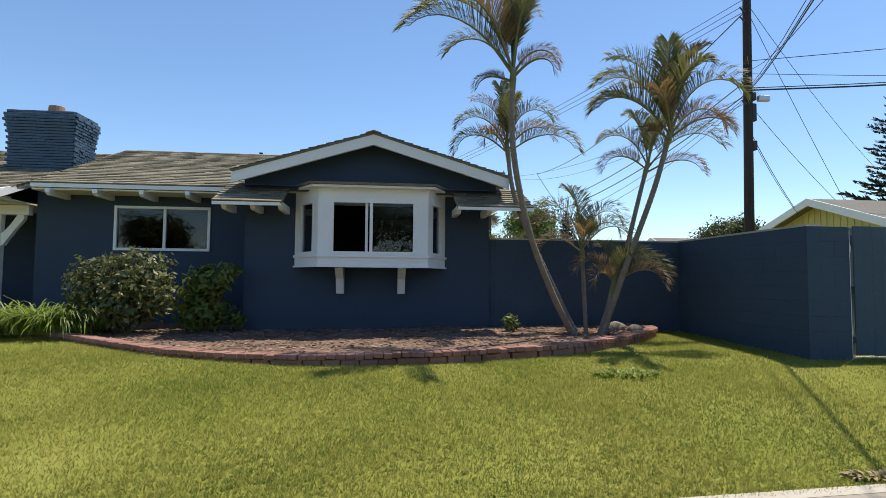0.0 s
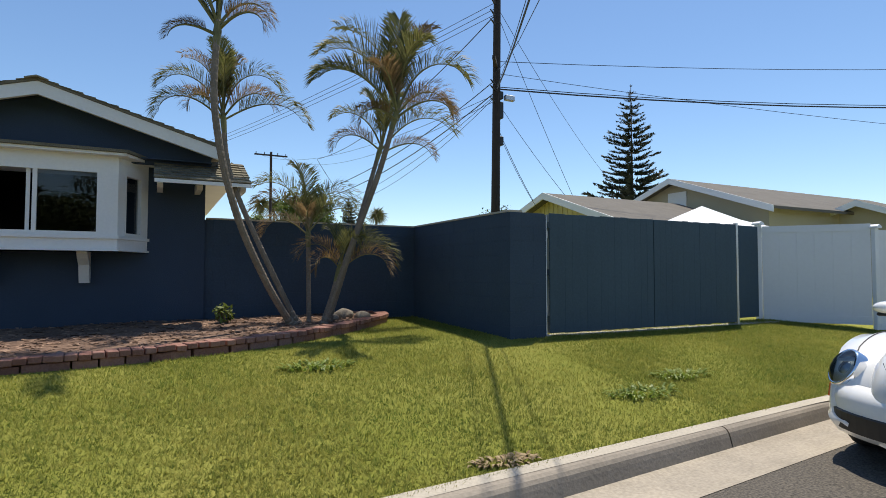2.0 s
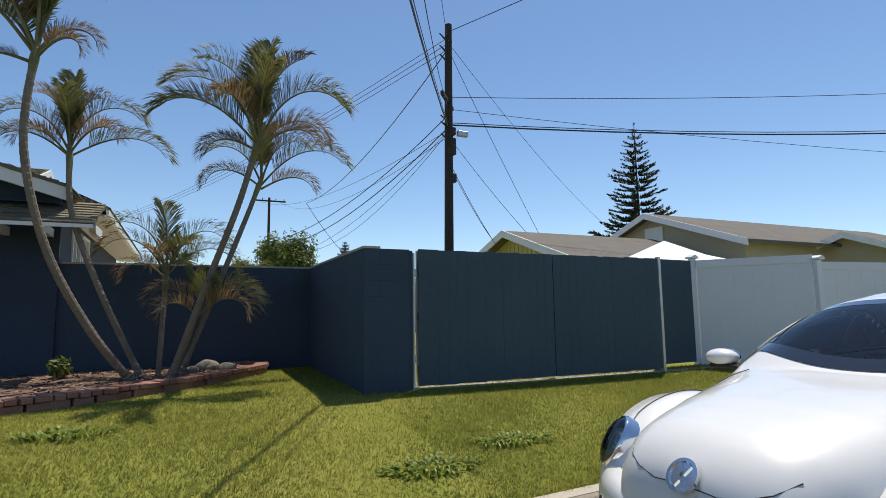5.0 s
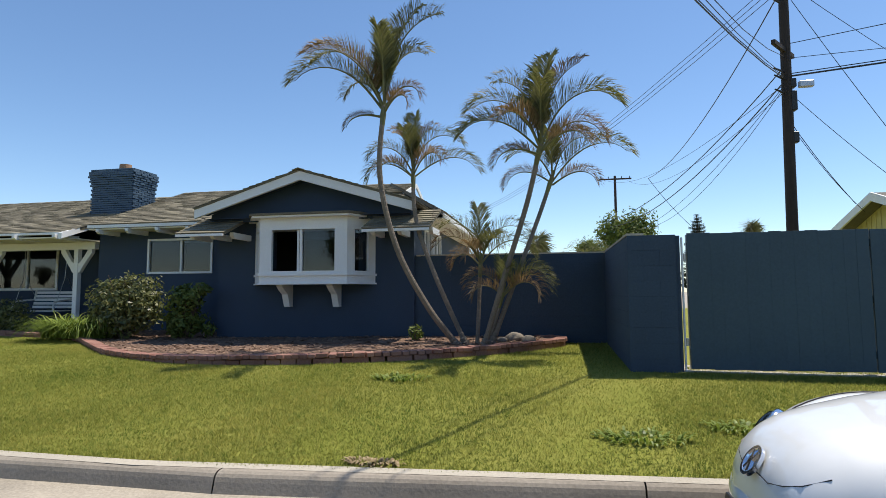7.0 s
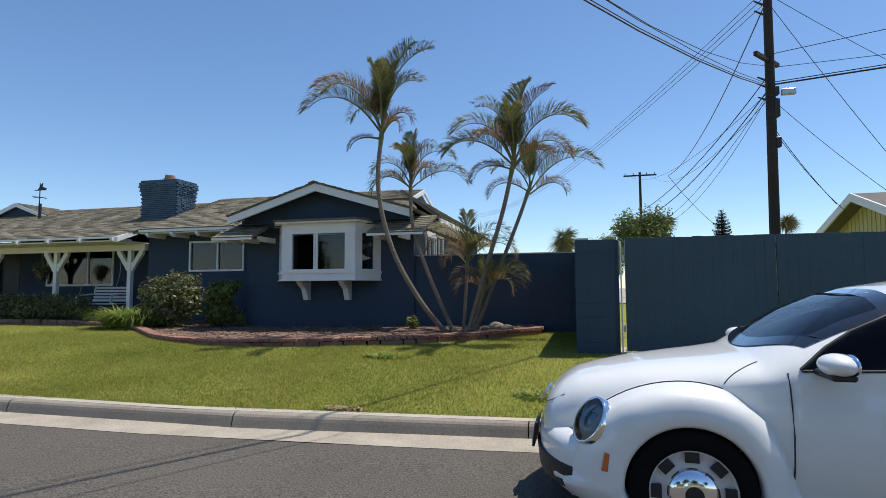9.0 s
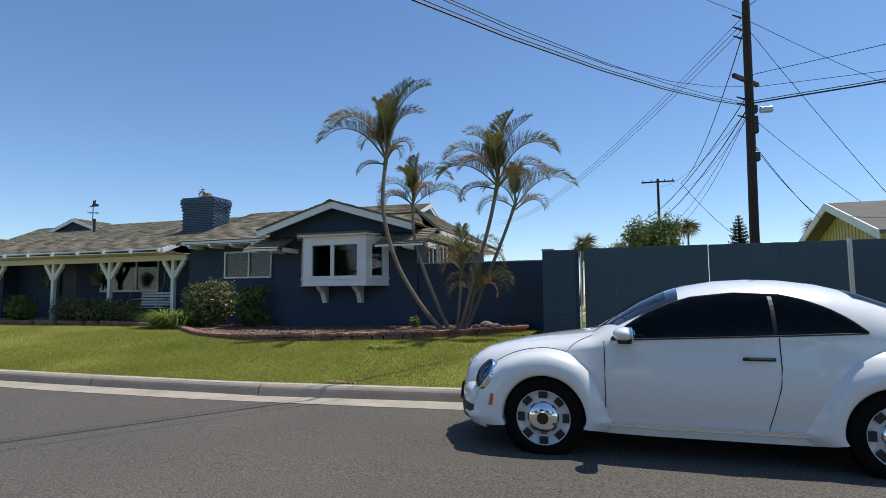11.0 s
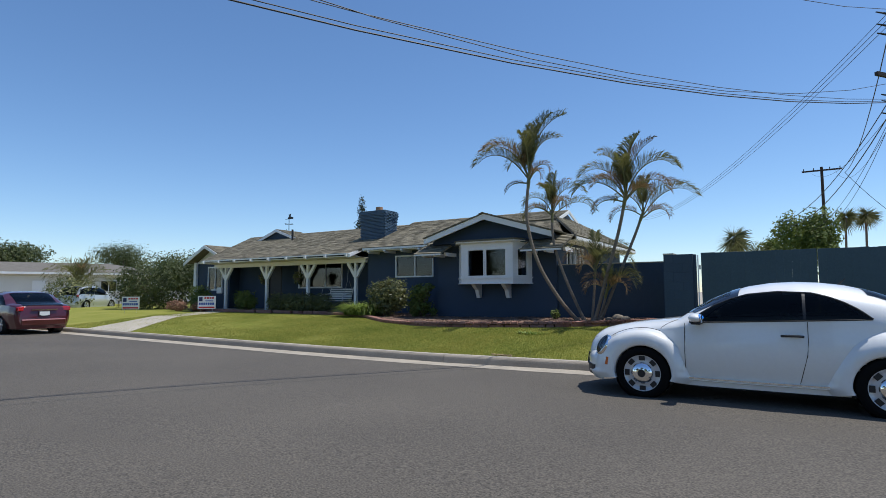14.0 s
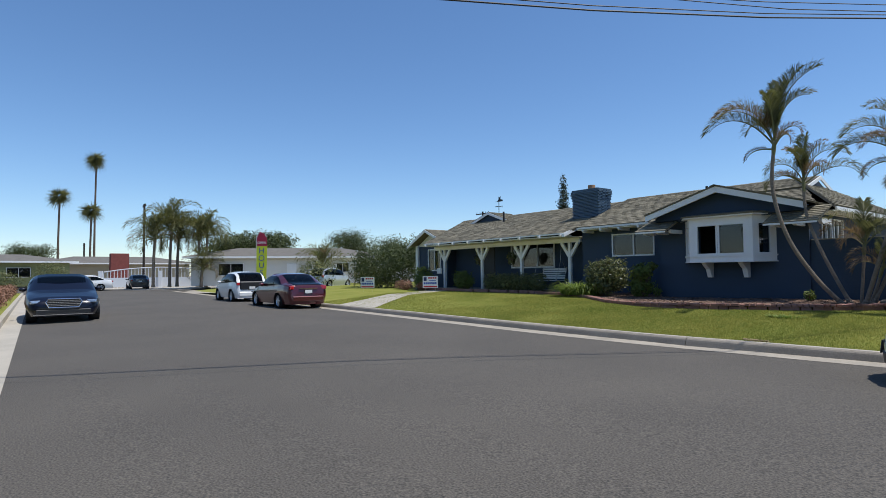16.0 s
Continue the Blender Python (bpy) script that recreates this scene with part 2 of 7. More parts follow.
def window_unit(name, parent, w, h, m, split=0.5, fr=0.05, depth=0.07, label="white framed sliding window", slid=False):
    """A sliding window, its lower left corner at the pose m, facing -y."""
    win = new(name)
    win.parent = parent
    win.matrix_basis = m
    tagged(win, label)
    bm = bmesh.new()
    box(bm, 0, w, -0.02, depth, 0, fr)
    box(bm, 0, w, -0.02, depth, h - fr, h)
    box(bm, 0, fr, -0.02, depth, fr, h - fr)
    box(bm, w - fr, w, -0.02, depth, fr, h - fr)
    if split:
        box(bm, w * split - 0.025, w * split + 0.025, -0.01, depth - 0.02, fr, h - fr)
    part("window_frame", bm, WHITE, win)
    cuts = [(fr, w * split - 0.025), (w * split + 0.025, w - fr)] if split else [(fr, w - fr)]
    if slid:
        bm = bmesh.new()
        box(bm, w * 0.42 - 0.03, w * 0.42 + 0.015, 0.032, depth - 0.004, fr, h - fr)
        part("sash_stile", bm, WHITE, win)
    for a, b in cuts[1:] if slid else cuts:
        p = piece("pane", raw("pane", [(a, 0.03, fr), (b, 0.03, fr), (b, 0.03, h - fr), (a, 0.03, h - fr)], [(0, 1, 2, 3)], GLASS), win)
        p.visible_shadow = False
    return win


WT = 3.12
wall_with_holes("wall_recessed", -6.3, -2.171, 0.3, WT, 11.82, 11.98, [(-4.9, -3.12, 1.95, 2.81)], house)
wall_with_holes("wall_bay", -2.17, 2.17, 0.3, WT, 10.6, 10.76, [(-0.9, 1.0, 1.9, 2.8)], house)
wall_with_holes("wall_left_return", 10.761, 11.819, 0.3, WT, -2.17, -2.01, [], house, along="y")
wall_with_holes("wall_right", 10.761, 18.0, 0.3, WT, 2.01, 2.17, [(11.5, 12.3, 2.15, 2.85), (12.45, 13.25, 2.15, 2.85)], house, along="y")
wall_with_holes("wall_porch_side", 11.981, 13.299, 0.3, WT, -6.3, -6.14, [], house, along="y")
wall_with_holes("wall_porch", -16.3, -6.14, 0.3, WT, 13.3, 13.46, [(-11.8, -9.0, 1.58, 2.85), (-13.9, -12.95, 0.62, 2.75)], house)
wall_with_holes("wall_left_end", -18.8, -16.301, 0.3, 3.0, 12.7, 12.86, [(-17.9, -16.7, 1.5, 2.75)], house)
wall_with_holes("wall_left_side", 12.861, 18, 0.3, 3.0, -18.8, -18.64, [], house, along="y")
wall_with_holes("wall_left_inner", 12.7, 13.299, 0.3, 3.0, -16.3, -16.14, [], house, along="y")
wall_with_holes("wall_back", -18.8, 2.17, 0.3, WT, 18.001, 18.15, [], house)
# unseen rooms added behind the windows: shade painted near-black, daylight kept out
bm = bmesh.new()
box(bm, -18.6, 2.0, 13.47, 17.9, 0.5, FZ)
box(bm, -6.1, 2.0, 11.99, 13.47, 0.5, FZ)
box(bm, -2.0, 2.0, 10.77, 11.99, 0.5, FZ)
part("floor_slab", bm, ROOM_SHADE, house)
# walls added to close these rooms against stray light
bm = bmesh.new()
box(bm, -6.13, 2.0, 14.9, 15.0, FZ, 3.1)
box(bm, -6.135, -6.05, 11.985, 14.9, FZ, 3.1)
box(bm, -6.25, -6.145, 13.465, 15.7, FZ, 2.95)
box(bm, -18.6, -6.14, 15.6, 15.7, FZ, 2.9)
part("light_block_wall", bm, ROOM_SHADE, house)
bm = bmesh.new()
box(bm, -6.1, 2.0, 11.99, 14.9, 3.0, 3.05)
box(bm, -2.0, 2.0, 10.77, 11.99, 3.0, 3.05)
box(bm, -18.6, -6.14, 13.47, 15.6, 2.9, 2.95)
part("inner_ceiling", bm, ROOM_SHADE, house)
window_unit("window", house, 1.78, 0.86, pose(-4.9, 11.81, 1.95), 0.52, label="white framed two-pane sliding window")
window_unit("window", house, 0.8, 0.7, pose(2.18, 11.5, 2.15, 0, 0, 90), 0.5)
window_unit("window", house, 0.8, 0.7, pose(2.18, 12.45, 2.15, 0, 0, 90), 0.5)
pw = window_unit("window", house, 2.8, 1.27, pose(-11.8, 13.29, 1.58), 0.62, 0.07, label="wide white framed porch window")
window_unit("window", house, 1.2, 1.25, pose(-17.9, 12.69, 1.5), 0.5, 0.06)
bm = bmesh.new()
box(bm, -13.9, -12.95, 13.36, 13.41, 0.62, 2.75)
for k in range(3):
    box(bm, -13.78, -13.07, 13.345, 13.362, 0.75 + 0.67 * k, 1.32 + 0.67 * k)
fd = part("front_door", bm, BLACK, house, "dark panelled front door")

# bay window
bay = new("bay_window")
bay.parent = house
tagged(bay, "white boxed bay window with canted sides on brackets")
BX0, BX1, BY, BW = -0.84, 1.0, 9.94, 10.6
BL, BR_ = -1.31, 1.36
Z0, Z1 = 1.63, 2.99


def ring(off, back):
    return [(BL - off, back), (BX0 - off * 0.6, BY - off), (BX1 + off * 0.6, BY - off), (BR_ + off, back)]


bm = bmesh.new()
prism(bm, ring(0, BW), Z0, 1.86, "z")
part("sill_box", bm, WHITE, bay)
bm = bmesh.new()
prism(bm, ring(0.03, BW), 1.80, 1.845, "z")
prism(bm, ring(0.03, BW), 1.63, 1.66, "z")
part("sill_moulding", bm, WHITE, bay)
bm = bmesh.new()
prism(bm, ring(0, BW), 2.75, Z1, "z")
part("head_box", bm, WHITE, bay)
for (ax, ay), (bx, by) in zip(ring(0, BW), ring(0, BW)[1:]):
    d = Vector((bx - ax, by - ay, 0))
    ln = d.length
    ang = math.degrees(math.atan2(d.y, d.x))
    wide = ln > 1.2
    s = 0.23 if wide else 0.17
    for u0, u1 in ((0, s), (ln - s, ln)):
        bm = bmesh.new()
        vs = box(bm, u0, u1, 0.0, 0.08, 1.86, 2.75)
        bmesh.ops.transform(bm, matrix=pose(ax, ay, 0, 0, 0, ang), verts=vs)
        part("mullion", bm, WHITE, bay)
    window_unit("bay_sash", bay, ln - 2 * s + 0.02, 0.89, pose(ax, ay, 1.86, 0, 0, ang) @ pose(s - 0.01, 0.015, 0), 0.47 if wide else 0, 0.035, 0.05, "white framed bay sash", wide)
bm = bmesh.new()
lo = [bm.verts.new((x, y, 2.99)) for x, y in ring(0.2, BW)]
hi = [bm.verts.new((x, y, 3.03)) for x, y in ring(0.2, BW)]
up = [bm.verts.new((x, y, 3.10)) for x, y in ((-1.2, BW), (-0.74, 10.2), (0.90, 10.2), (1.25, BW))]
bm.faces.new(lo)
for k in range(3):
    bm.faces.new((lo[k], lo[k + 1], hi[k + 1], hi[k]))
    bm.faces.new((hi[k], hi[k + 1], up[k + 1], up[k]))
bm.faces.new(up)
part("bay_roof", bm, SHINGLE, bay, "dark shingled little roof")
bm = bmesh.new()
prism(bm, ring(0.16, BW), 2.95, 2.988, "z")
part("bay_cornice", bm, WHITE, bay)
for bx in (-0.5, 0.57):
    bm = bmesh.new()
    prism(bm, [(10.6, 1.18), (10.47, 1.18), (10.42, 1.30), (10.36, 1.44), (10.22, 1.52), (10.12, 1.60), (10.12, 1.63), (10.6, 1.63)], bx - 0.065, bx + 0.065, "x")
    part("bracket", bm, WHITE, bay)

# roofs
roof_pieces = []


def roof_plane(name, corners, parent, near=None, thick=0.07, material=SHINGLE, lay=True):
    """A slope given by its corners (first two along the eave, left to right), with courses of shingles."""
    c = [Vector(p) for p in corners]
    u = (c[1] - c[0]).normalized()
    n = u.cross(c[2] - c[0]).normalized()
    if n.z < 0:
        n = -n
    v = n.cross(u)
    if v.z < 0:
        v = -v
    bm = bmesh.new()
    a, b = [bm.verts.new(p) for p in c], [bm.verts.new(p - n * thick) for p in c]
    bm.faces.new(a)
    bm.faces.new(b[::-1])
    for i in range(len(c)):
        bm.faces.new((a[i], a[(i + 1) % len(c)], b[(i + 1) % len(c)], b[i]))
    slab = part(name, bm, material, parent)
    flat = [((p - c[0]).dot(u), (p - c[0]).dot(v)) for p in c]

    def clip(w0, w1, y0):
        # the part of the course at height y0 that lies inside the slope
        xs = []
        for p, q in zip(flat, flat[1:] + flat[:1]):
            if (p[1] - y0) * (q[1] - y0) < 0:
                xs.append(p[0] + (q[0] - p[0]) * (y0 - p[1]) / (q[1] - p[1]))
        return (min(xs), max(xs)) if len(xs) > 1 else None
    if not lay:
        return slab
    rnd = random.Random(len(roof_pieces) + 7)
    verts, faces = [], []
    top, e = max(p[1] for p in flat), 0.145
    for j in range(int(top / e)):
        y0 = j * e - 0.02
        span = clip(0, 0, max(y0 + e * 0.55, 0.01))
        if not span:
            continue
        x = span[0] - rnd.random() * 0.25
        while x < span[1]:
            w = rnd.choice((0.16, 0.2, 0.24, 0.3, 0.33))
            p, q = max(x, span[0] - 0.01), min(x + w - 0.006, span[1] + 0.01)
            if q - p > 0.03:
                t = 0.012 + rnd.random() * 0.010
                dy = rnd.uniform(-0.008, 0.008)
                base = len(verts)
                for (xx, yy, hh) in ((p, y0 + dy, 0.002), (q, y0 + dy, 0.002), (q, y0 + dy, t + 0.004), (p, y0 + dy, t + 0.004), (q, y0 + e + 0.03, 0.003), (p, y0 + e + 0.03, 0.003)):
                    verts.append(c[0] + u * xx + v * yy + n * hh)
                faces += [(base, base + 1, base + 2, base + 3), (base + 3, base + 2, base + 4, base + 5), (base + 1, base + 4, base + 2), (base, base + 3, base + 5)]
            x += w
    sh = piece("shingles", raw("shingles", verts, faces, material), parent)
    tagged(sh, "weathered brown-grey asphalt shingles", kind="stuff")
    return slab


roof = new("roof")
roof.parent = house
tagged(roof, "low-pitched brown-grey shingle roof with white fascia")
roof_plane("slope_main", [(-6.05, 11.2, 3.14), (2.2, 11.2, 3.14), (0.6, 14.6, 4.5), (-5.95, 14.6, 4.5)], roof)
roof_plane("slope_main_back", [(-6.05, 18.6, 3.1), (2.7, 18.6, 3.1), (0.6, 14.6, 4.48), (-5.95, 14.6, 4.48)], roof, lay=False)
roof_plane("slope_hip", [(2.72, 10.9, 3.12), (2.72, 18.6, 3.12), (0.62, 15.0, 4.44), (0.62, 14.2, 4.44)], roof)
roof_plane("slope_wing", [(-15.75, 10.85, 2.93), (-6.35, 10.85, 2.93), (-6.02, 14.9, 4.45), (-17.2, 14.9, 4.45)], roof)
roof_plane("slope_wing_back", [(-18.9, 18.6, 2.95), (-6.05, 18.6, 2.95), (-6.05, 14.9, 4.43), (-17.2, 14.9, 4.43)], roof, lay=False)
roof_plane("slope_gable_left", [(-2.22, 13.0, 3.187), (-2.22, 9.77, 3.187), (0.06, 9.77, 3.885), (0.06, 13.0, 3.885)], roof, thick=0.03)
roof_plane("slope_gable_right", [(2.36, 9.77, 3.200), (2.36, 13.0, 3.200), (0.06, 13.0, 3.885), (0.06, 9.77, 3.885)], roof, thick=0.03)
roof_plane("slope_left_gable", [(-19.1, 16.0, 3.0), (-19.1, 12.1, 3.0), (-17.4, 12.1, 3.86), (-17.4, 16.0, 3.86)], roof)
roof_plane("slope_left_gable", [(-15.5, 12.1, 3.0), (-15.5, 14.4, 3.0), (-17.4, 14.4, 3.86), (-17.4, 12.1, 3.86)], roof)
roof_plane("slope_gablet", [(-16.0, 15.6, 4.02), (-16.0, 14.0, 4.02), (-14.2, 14.0, 4.66), (-14.2, 15.6, 4.66)], roof)
roof_plane("slope_gablet", [(-12.4, 14.0, 4.02), (-12.4, 15.6, 4.02), (-14.2, 15.6, 4.66), (-14.2, 14.0, 4.66)], roof)
# eave returns on both sides of the bay
for a, b in ((-2.42, -1.38), (1.45, 2.72)):
    roof_plane("slope_return", [(a, 9.52, 2.65), (b, 9.52, 2.65), (b, 10.62, 3.12), (a, 10.62, 3.12)], roof, thick=0.05)


def rake(parent, pts, y0, y1, h=0.2, axis="y", material=WHITE, label=""):
    """A white barge board under a sloping edge."""
    bm = bmesh.new()
    (a, za), (b, zb) = pts
    prism(bm, [(a, za), (b, zb), (b, zb - h), (a, za - h)], y0, y1, axis)
    return part("barge_board", bm, material, parent, label)


rake(roof, ((-2.22, 3.152), (0.06, 3.85)), 9.79, 9.85, 0.175)
rake(roof, ((0.06, 3.85), (2.36, 3.165)), 9.79, 9.85, 0.175)
cap_bm = bmesh.new()
prism(cap_bm, [(-0.13, 0.0), (0.0, 0.04), (0.13, 0.0), (0.13, 0.014), (0.0, 0.056), (-0.13, 0.014)], -0.15, 0.15)
ridge_me = finish("ridge_cap", cap_bm, SHINGLEO)
for i in range(12):
    piece("ridge_cap", ridge_me, roof, pose(0.06, 9.86 + 0.26 * i, 3.845 + 0.004 * (i % 2), -2))
for i in range(24):
    piece("ridge_cap", ridge_me, roof, pose(-5.8 + 0.26 * i, 14.6, 4.455 + 0.004 * (i % 2), 0, 0, 90))
for i in range(42):
    piece("ridge_cap", ridge_me, roof, pose(-17.1 + 0.26 * i, 14.9, 4.405 + 0.004 * (i % 2), 0, 0, 90))
rake(roof, ((-19.15, 2.96), (-17.4, 3.84)), 12.06, 12.1, 0.15)
rake(roof, ((-17.4, 3.84), (-15.45, 2.96)), 12.06, 12.1, 0.15)
rake(roof, ((-16.05, 3.98), (-14.2, 4.64)), 13.96, 14.0, 0.13)
rake(roof, ((-14.2, 4.64), (-12.35, 3.98)), 13.96, 14.0, 0.13)
bm = bmesh.new()
prism(bm, [(-2.1, 2.93), (2.22, 2.93), (2.22, 3.10), (0.06, 3.76), (-2.1, 3.10)], 10.20, 10.28)
part("gable_wall", bm, BLUE, house)
bm = bmesh.new()
prism(bm, [(-18.9, 2.95), (-15.9, 2.95), (-17.4, 3.76)], 12.68, 12.76)
part("gable_wall", bm, WHITE, house, "white boarded left gable")
bm = bmesh.new()
prism(bm, [(-15.9, 3.9), (-12.5, 3.9), (-14.2, 4.58)], 14.1, 14.15)
part("gablet_face", bm, BLUE, house)
# gablet that faces the side yard, above the right hip
bm = bmesh.new()
prism(bm, [(13.5, 4.0), (15.6, 4.0), (14.55, 4.4)], 1.06, 1.12, "x")
part("gablet_face", bm, BLUE, house)
roof_plane("slope_side_gablet", [(-0.6, 13.2, 4.0), (1.22, 13.2, 4.0), (1.22, 14.55, 4.48), (-0.6, 14.55, 4.48)], roof)
rake(roof, ((13.2, 3.98), (14.55, 4.46)), 1.22, 1.26, 0.12, "x")
rake(roof, ((14.55, 4.46), (15.9, 3.98)), 1.22, 1.26, 0.12, "x")
for name, args in (("fascia", (-6.05, -2.18, 11.15, 11.2, 3.04, 3.11)), ("fascia", (-15.75, -6.4, 10.82, 10.85, 2.87, 2.925)), ("fascia", (2.70, 2.74, 10.9, 18.6, 2.98, 3.08)),
                   ("fascia", (-2.42, -1.38, 9.49, 9.518, 2.58, 2.63)), ("fascia", (1.45, 2.72, 9.49, 9.518, 2.58, 2.63))):
    bm = bmesh.new()
    box(bm, *args)
    part(name, bm, WHITE, roof)
for name, args in (("soffit", (-6.05, -2.3, 11.2, 11.82, 3.0, 3.03)), ("soffit", (2.17, 2.70, 10.8, 18.6, 2.95, 2.98)), ("soffit", (-16.2, -6.4, 10.86, 13.3, 2.79, 2.82))):
    bm = bmesh.new()
    box(bm, *args)
    part(name, bm, CREAM, roof, "cream painted soffit")
bm = bmesh.new()
box(bm, -2.1, 2.22, 10.03, 10.6, 2.985, 2.999)
prism(bm, [(-2.18, 3.105), (0.06, 3.79), (2.32, 3.115), (2.32, 3.09), (0.06, 3.765), (-2.18, 3.08)], 9.856, 10.19)
part("gable_soffit", bm, BLUE, roof, "dark navy soffit")
tail = bmesh.new()
prism(tail, [(11.13, 2.98), (11.2, 2.93), (11.82, 2.93), (11.82, 3.05), (11.13, 3.05)], -0.04, 0.04, "x")
tail = finish("rafter_tail", tail, WHITE)
for x in (-5.75, -4.95, -4.15, -3.35, -2.6):
    piece("rafter_tail", tail, roof, Matrix.Translation((x, 0, -0.03)))
for x in (-2.36, -1.9, -1.45, 1.52, 2.05, 2.66):
    piece("rafter_tail", tail, roof, Matrix.Translation((x, -1.22, -0.36)))
for i in range(9):
    piece("rafter_tail", tail, roof, Matrix.Translation((-15.6 + 1.13 * i, -0.4, -0.17)))
# the sunlit barge at the porch roof's open end
bm = bmesh.new()
prism(bm, [(10.72, 2.90), (11.95, 3.33), (11.95, 3.21), (10.72, 2.76)], -6.42, -6.32, "x")
part("barge_board", bm, WHITE, roof, "white barge board with a sunlit metal edge")
# porch
porch = thing("porch", "open porch with white timber posts and curved braces", "porch")
bm = bmesh.new()
box(bm, -16.2, -6.45, 11.83, 11.97, 2.60, 2.78)
part("beam", bm, WHITE, porch)
# floor tone darkened to deepen the shade under the porch
bm = bmesh.new()
box(bm, -16.2, -6.2, 11.5, 13.3, 0.3, 0.60)
part("porch_floor", bm, KERBFACE, porch, "grey concrete porch slab in a darkened tone")


def brace_mesh(side):
    bm = bmesh.new()
    pts = [(0.06, 2.0), (0.11, 2.02), (0.17, 2.12), (0.24, 2.22), (0.32, 2.34), (0.40, 2.44), (0.46, 2.52), (0.46, 2.60), (0.34, 2.60), (0.28, 2.50), (0.20, 2.38), (0.12, 2.28), (0.06, 2.24)]
    prism(bm, [(side * u, v) for u, v in pts], -0.05, 0.05)
    return finish("brace", bm, WHITE)


post_bm = bmesh.new()
box(post_bm, -0.065, 0.065, -0.065, 0.065, 0, 2.02)
post_me, br_l, br_r = finish("post", post_bm, WHITE, 0.008), brace_mesh(-1), brace_mesh(1)
for x in (-7.0, -9.75, -12.4, -15.35):
    p = piece("post", post_me, porch, Matrix.Translation((x, 11.9, 0.58)))
    for me in (br_l, br_r):
        piece("brace", me, porch, Matrix.Translation((x, 11.9, 0)))
bm = bmesh.new()
box(bm, -18.95, -18.75, 12.55, 12.68, 0.4, 3.0)
part("corner_board", bm, WHITE, porch)

# chimney
chimney = thing("chimney", "stepped brick chimney painted navy blue", "chimney")
CX0, CX1, CY0, CY1 = -7.47, -6.2, 12.75, 13.6
bm = bmesh.new()
box(bm, CX0 + 0.05, CX1 - 0.05, CY0 + 0.05, CY1 - 0.05, 2.9, 4.88)
part("core", bm, BLUEBRICK, chimney)
bm = bmesh.new()
box(bm, CX0 + 0.02, CX1 - 0.02, CY0 + 0.02, CY1 - 0.02, 3.2, 3.62)
part("skirt", bm, BLUEBRICK, chimney)
bb = bmesh.new()
box(bb, -0.098, 0.098, -0.05, 0.05, -0.026, 0.026)
brick_me = finish("brick", bb, BLUEBRICK, 0.005)
rnd = random.Random(3)
for j in range(21):
    z = 3.65 + 0.0595 * j
    grow = 0.0 if j < 12 else (j - 12) * 0.013 if j < 18 else 0.075 - (j - 18) * 0.02
    off = 0.1 * (j % 2)
    n = 7
    for k in range(n + (j % 2)):
        u = CX0 + 0.1 + (CX1 - CX0 - 0.2) * ((k - 0.5 * (j % 2)) / (n - 1))
        u = min(max(u, CX0 + 0.06), CX1 - 0.06) * 1.0
        cx = (CX0 + CX1) / 2
        piece("brick", brick_me, chimney, pose(cx + (u - cx) * (1 + grow * 1.1), CY0 + 0.03 - grow + rnd.uniform(-0.008, 0.008), z, 0, 0, rnd.uniform(-1.5, 1.5)))
    for k in range(4 + (j % 2)):
        w = CY0 + 0.1 + (CY1 - CY0 - 0.2) * ((k - 0.5 * (j % 2)) / 3)
        w = min(max(w, CY0 + 0.08), CY1 - 0.06)
        cy = (CY0 + CY1) / 2
        piece("brick", brick_me, chimney, pose(CX1 - 0.03 + grow + rnd.uniform(-0.008, 0.008), cy + (w - cy) * (1 + grow), z, 0, 0, 90 + rnd.uniform(-1.5, 1.5)))
FLUE = mat("clay_flue", (0.36, 0.20, 0.11), 0.85, 0.2, 4, 30, 0.2)
bm = bmesh.new()
bmesh.ops.create_cone(bm, cap_ends=True, segments=16, radius1=0.16, radius2=0.15, depth=0.16, matrix=Matrix.Translation((-6.75, 13.1, 4.98)))
part("flue", bm, FLUE, chimney, "orange clay flue")

# ---- yard wall, gate and fence ----
block_wall = thing("wall_yard", "navy painted block yard wall", "wall", kind="structure")
WTOP = 2.19
kb = bmesh.new()
box(kb, -0.1995, 0.1995, -0.1, 0.1, -0.0995, 0.0995)
block_me = finish("block", kb, BLUEBLOCK, 0.0012)
hb = bmesh.new()
box(hb, -0.0995, 0.0995, -0.1, 0.1, -0.0995, 0.0995)
half_me = finish("block", hb, BLUEBLOCK, 0.0012)
bm = bmesh.new()
box(bm, 2.173, 5.88, 10.665, 10.82, 0.3, WTOP - 0.01)
box(bm, 5.9, 6.02, 7.5, 10.8, 0.3, WTOP - 0.01)
box(bm, 5.9, 6.52, 7.45, 7.56, 0.3, WTOP - 0.01)
part("wall_core", bm, BLUEBLOCK, block_wall)
for j in range(9):
    z = 0.42 + 0.2 * j + 0.07
    sh = 0.2 * (j % 2)
    for i in range(9):
        piece("block", block_me, block_wall, pose(2.4 + 0.4 * i - sh + 0.1, 10.75, z))
    for i in range(8):
        piece("block", block_me, block_wall, pose(5.96, 7.66 + 0.4 * i + 0.7 * sh, z, 0, 0, 90))
    for x in ((6.06, 6.36) if j % 2 else (5.96, 6.26)):
        piece("block", block_me if x in (6.26, 6.06) else half_me, block_wall, pose(x + 0.0, 7.5, z))
bm = bmesh.new()
box(bm, 2.2, 5.86, 10.64, 10.86, WTOP - 0.002, WTOP + 0.025)
box(bm, 5.85, 6.07, 7.4, 10.86, WTOP - 0.0, WTOP + 0.028)
part("wall_cap", bm, CONCRETE, block_wall, "pale mortar cap")

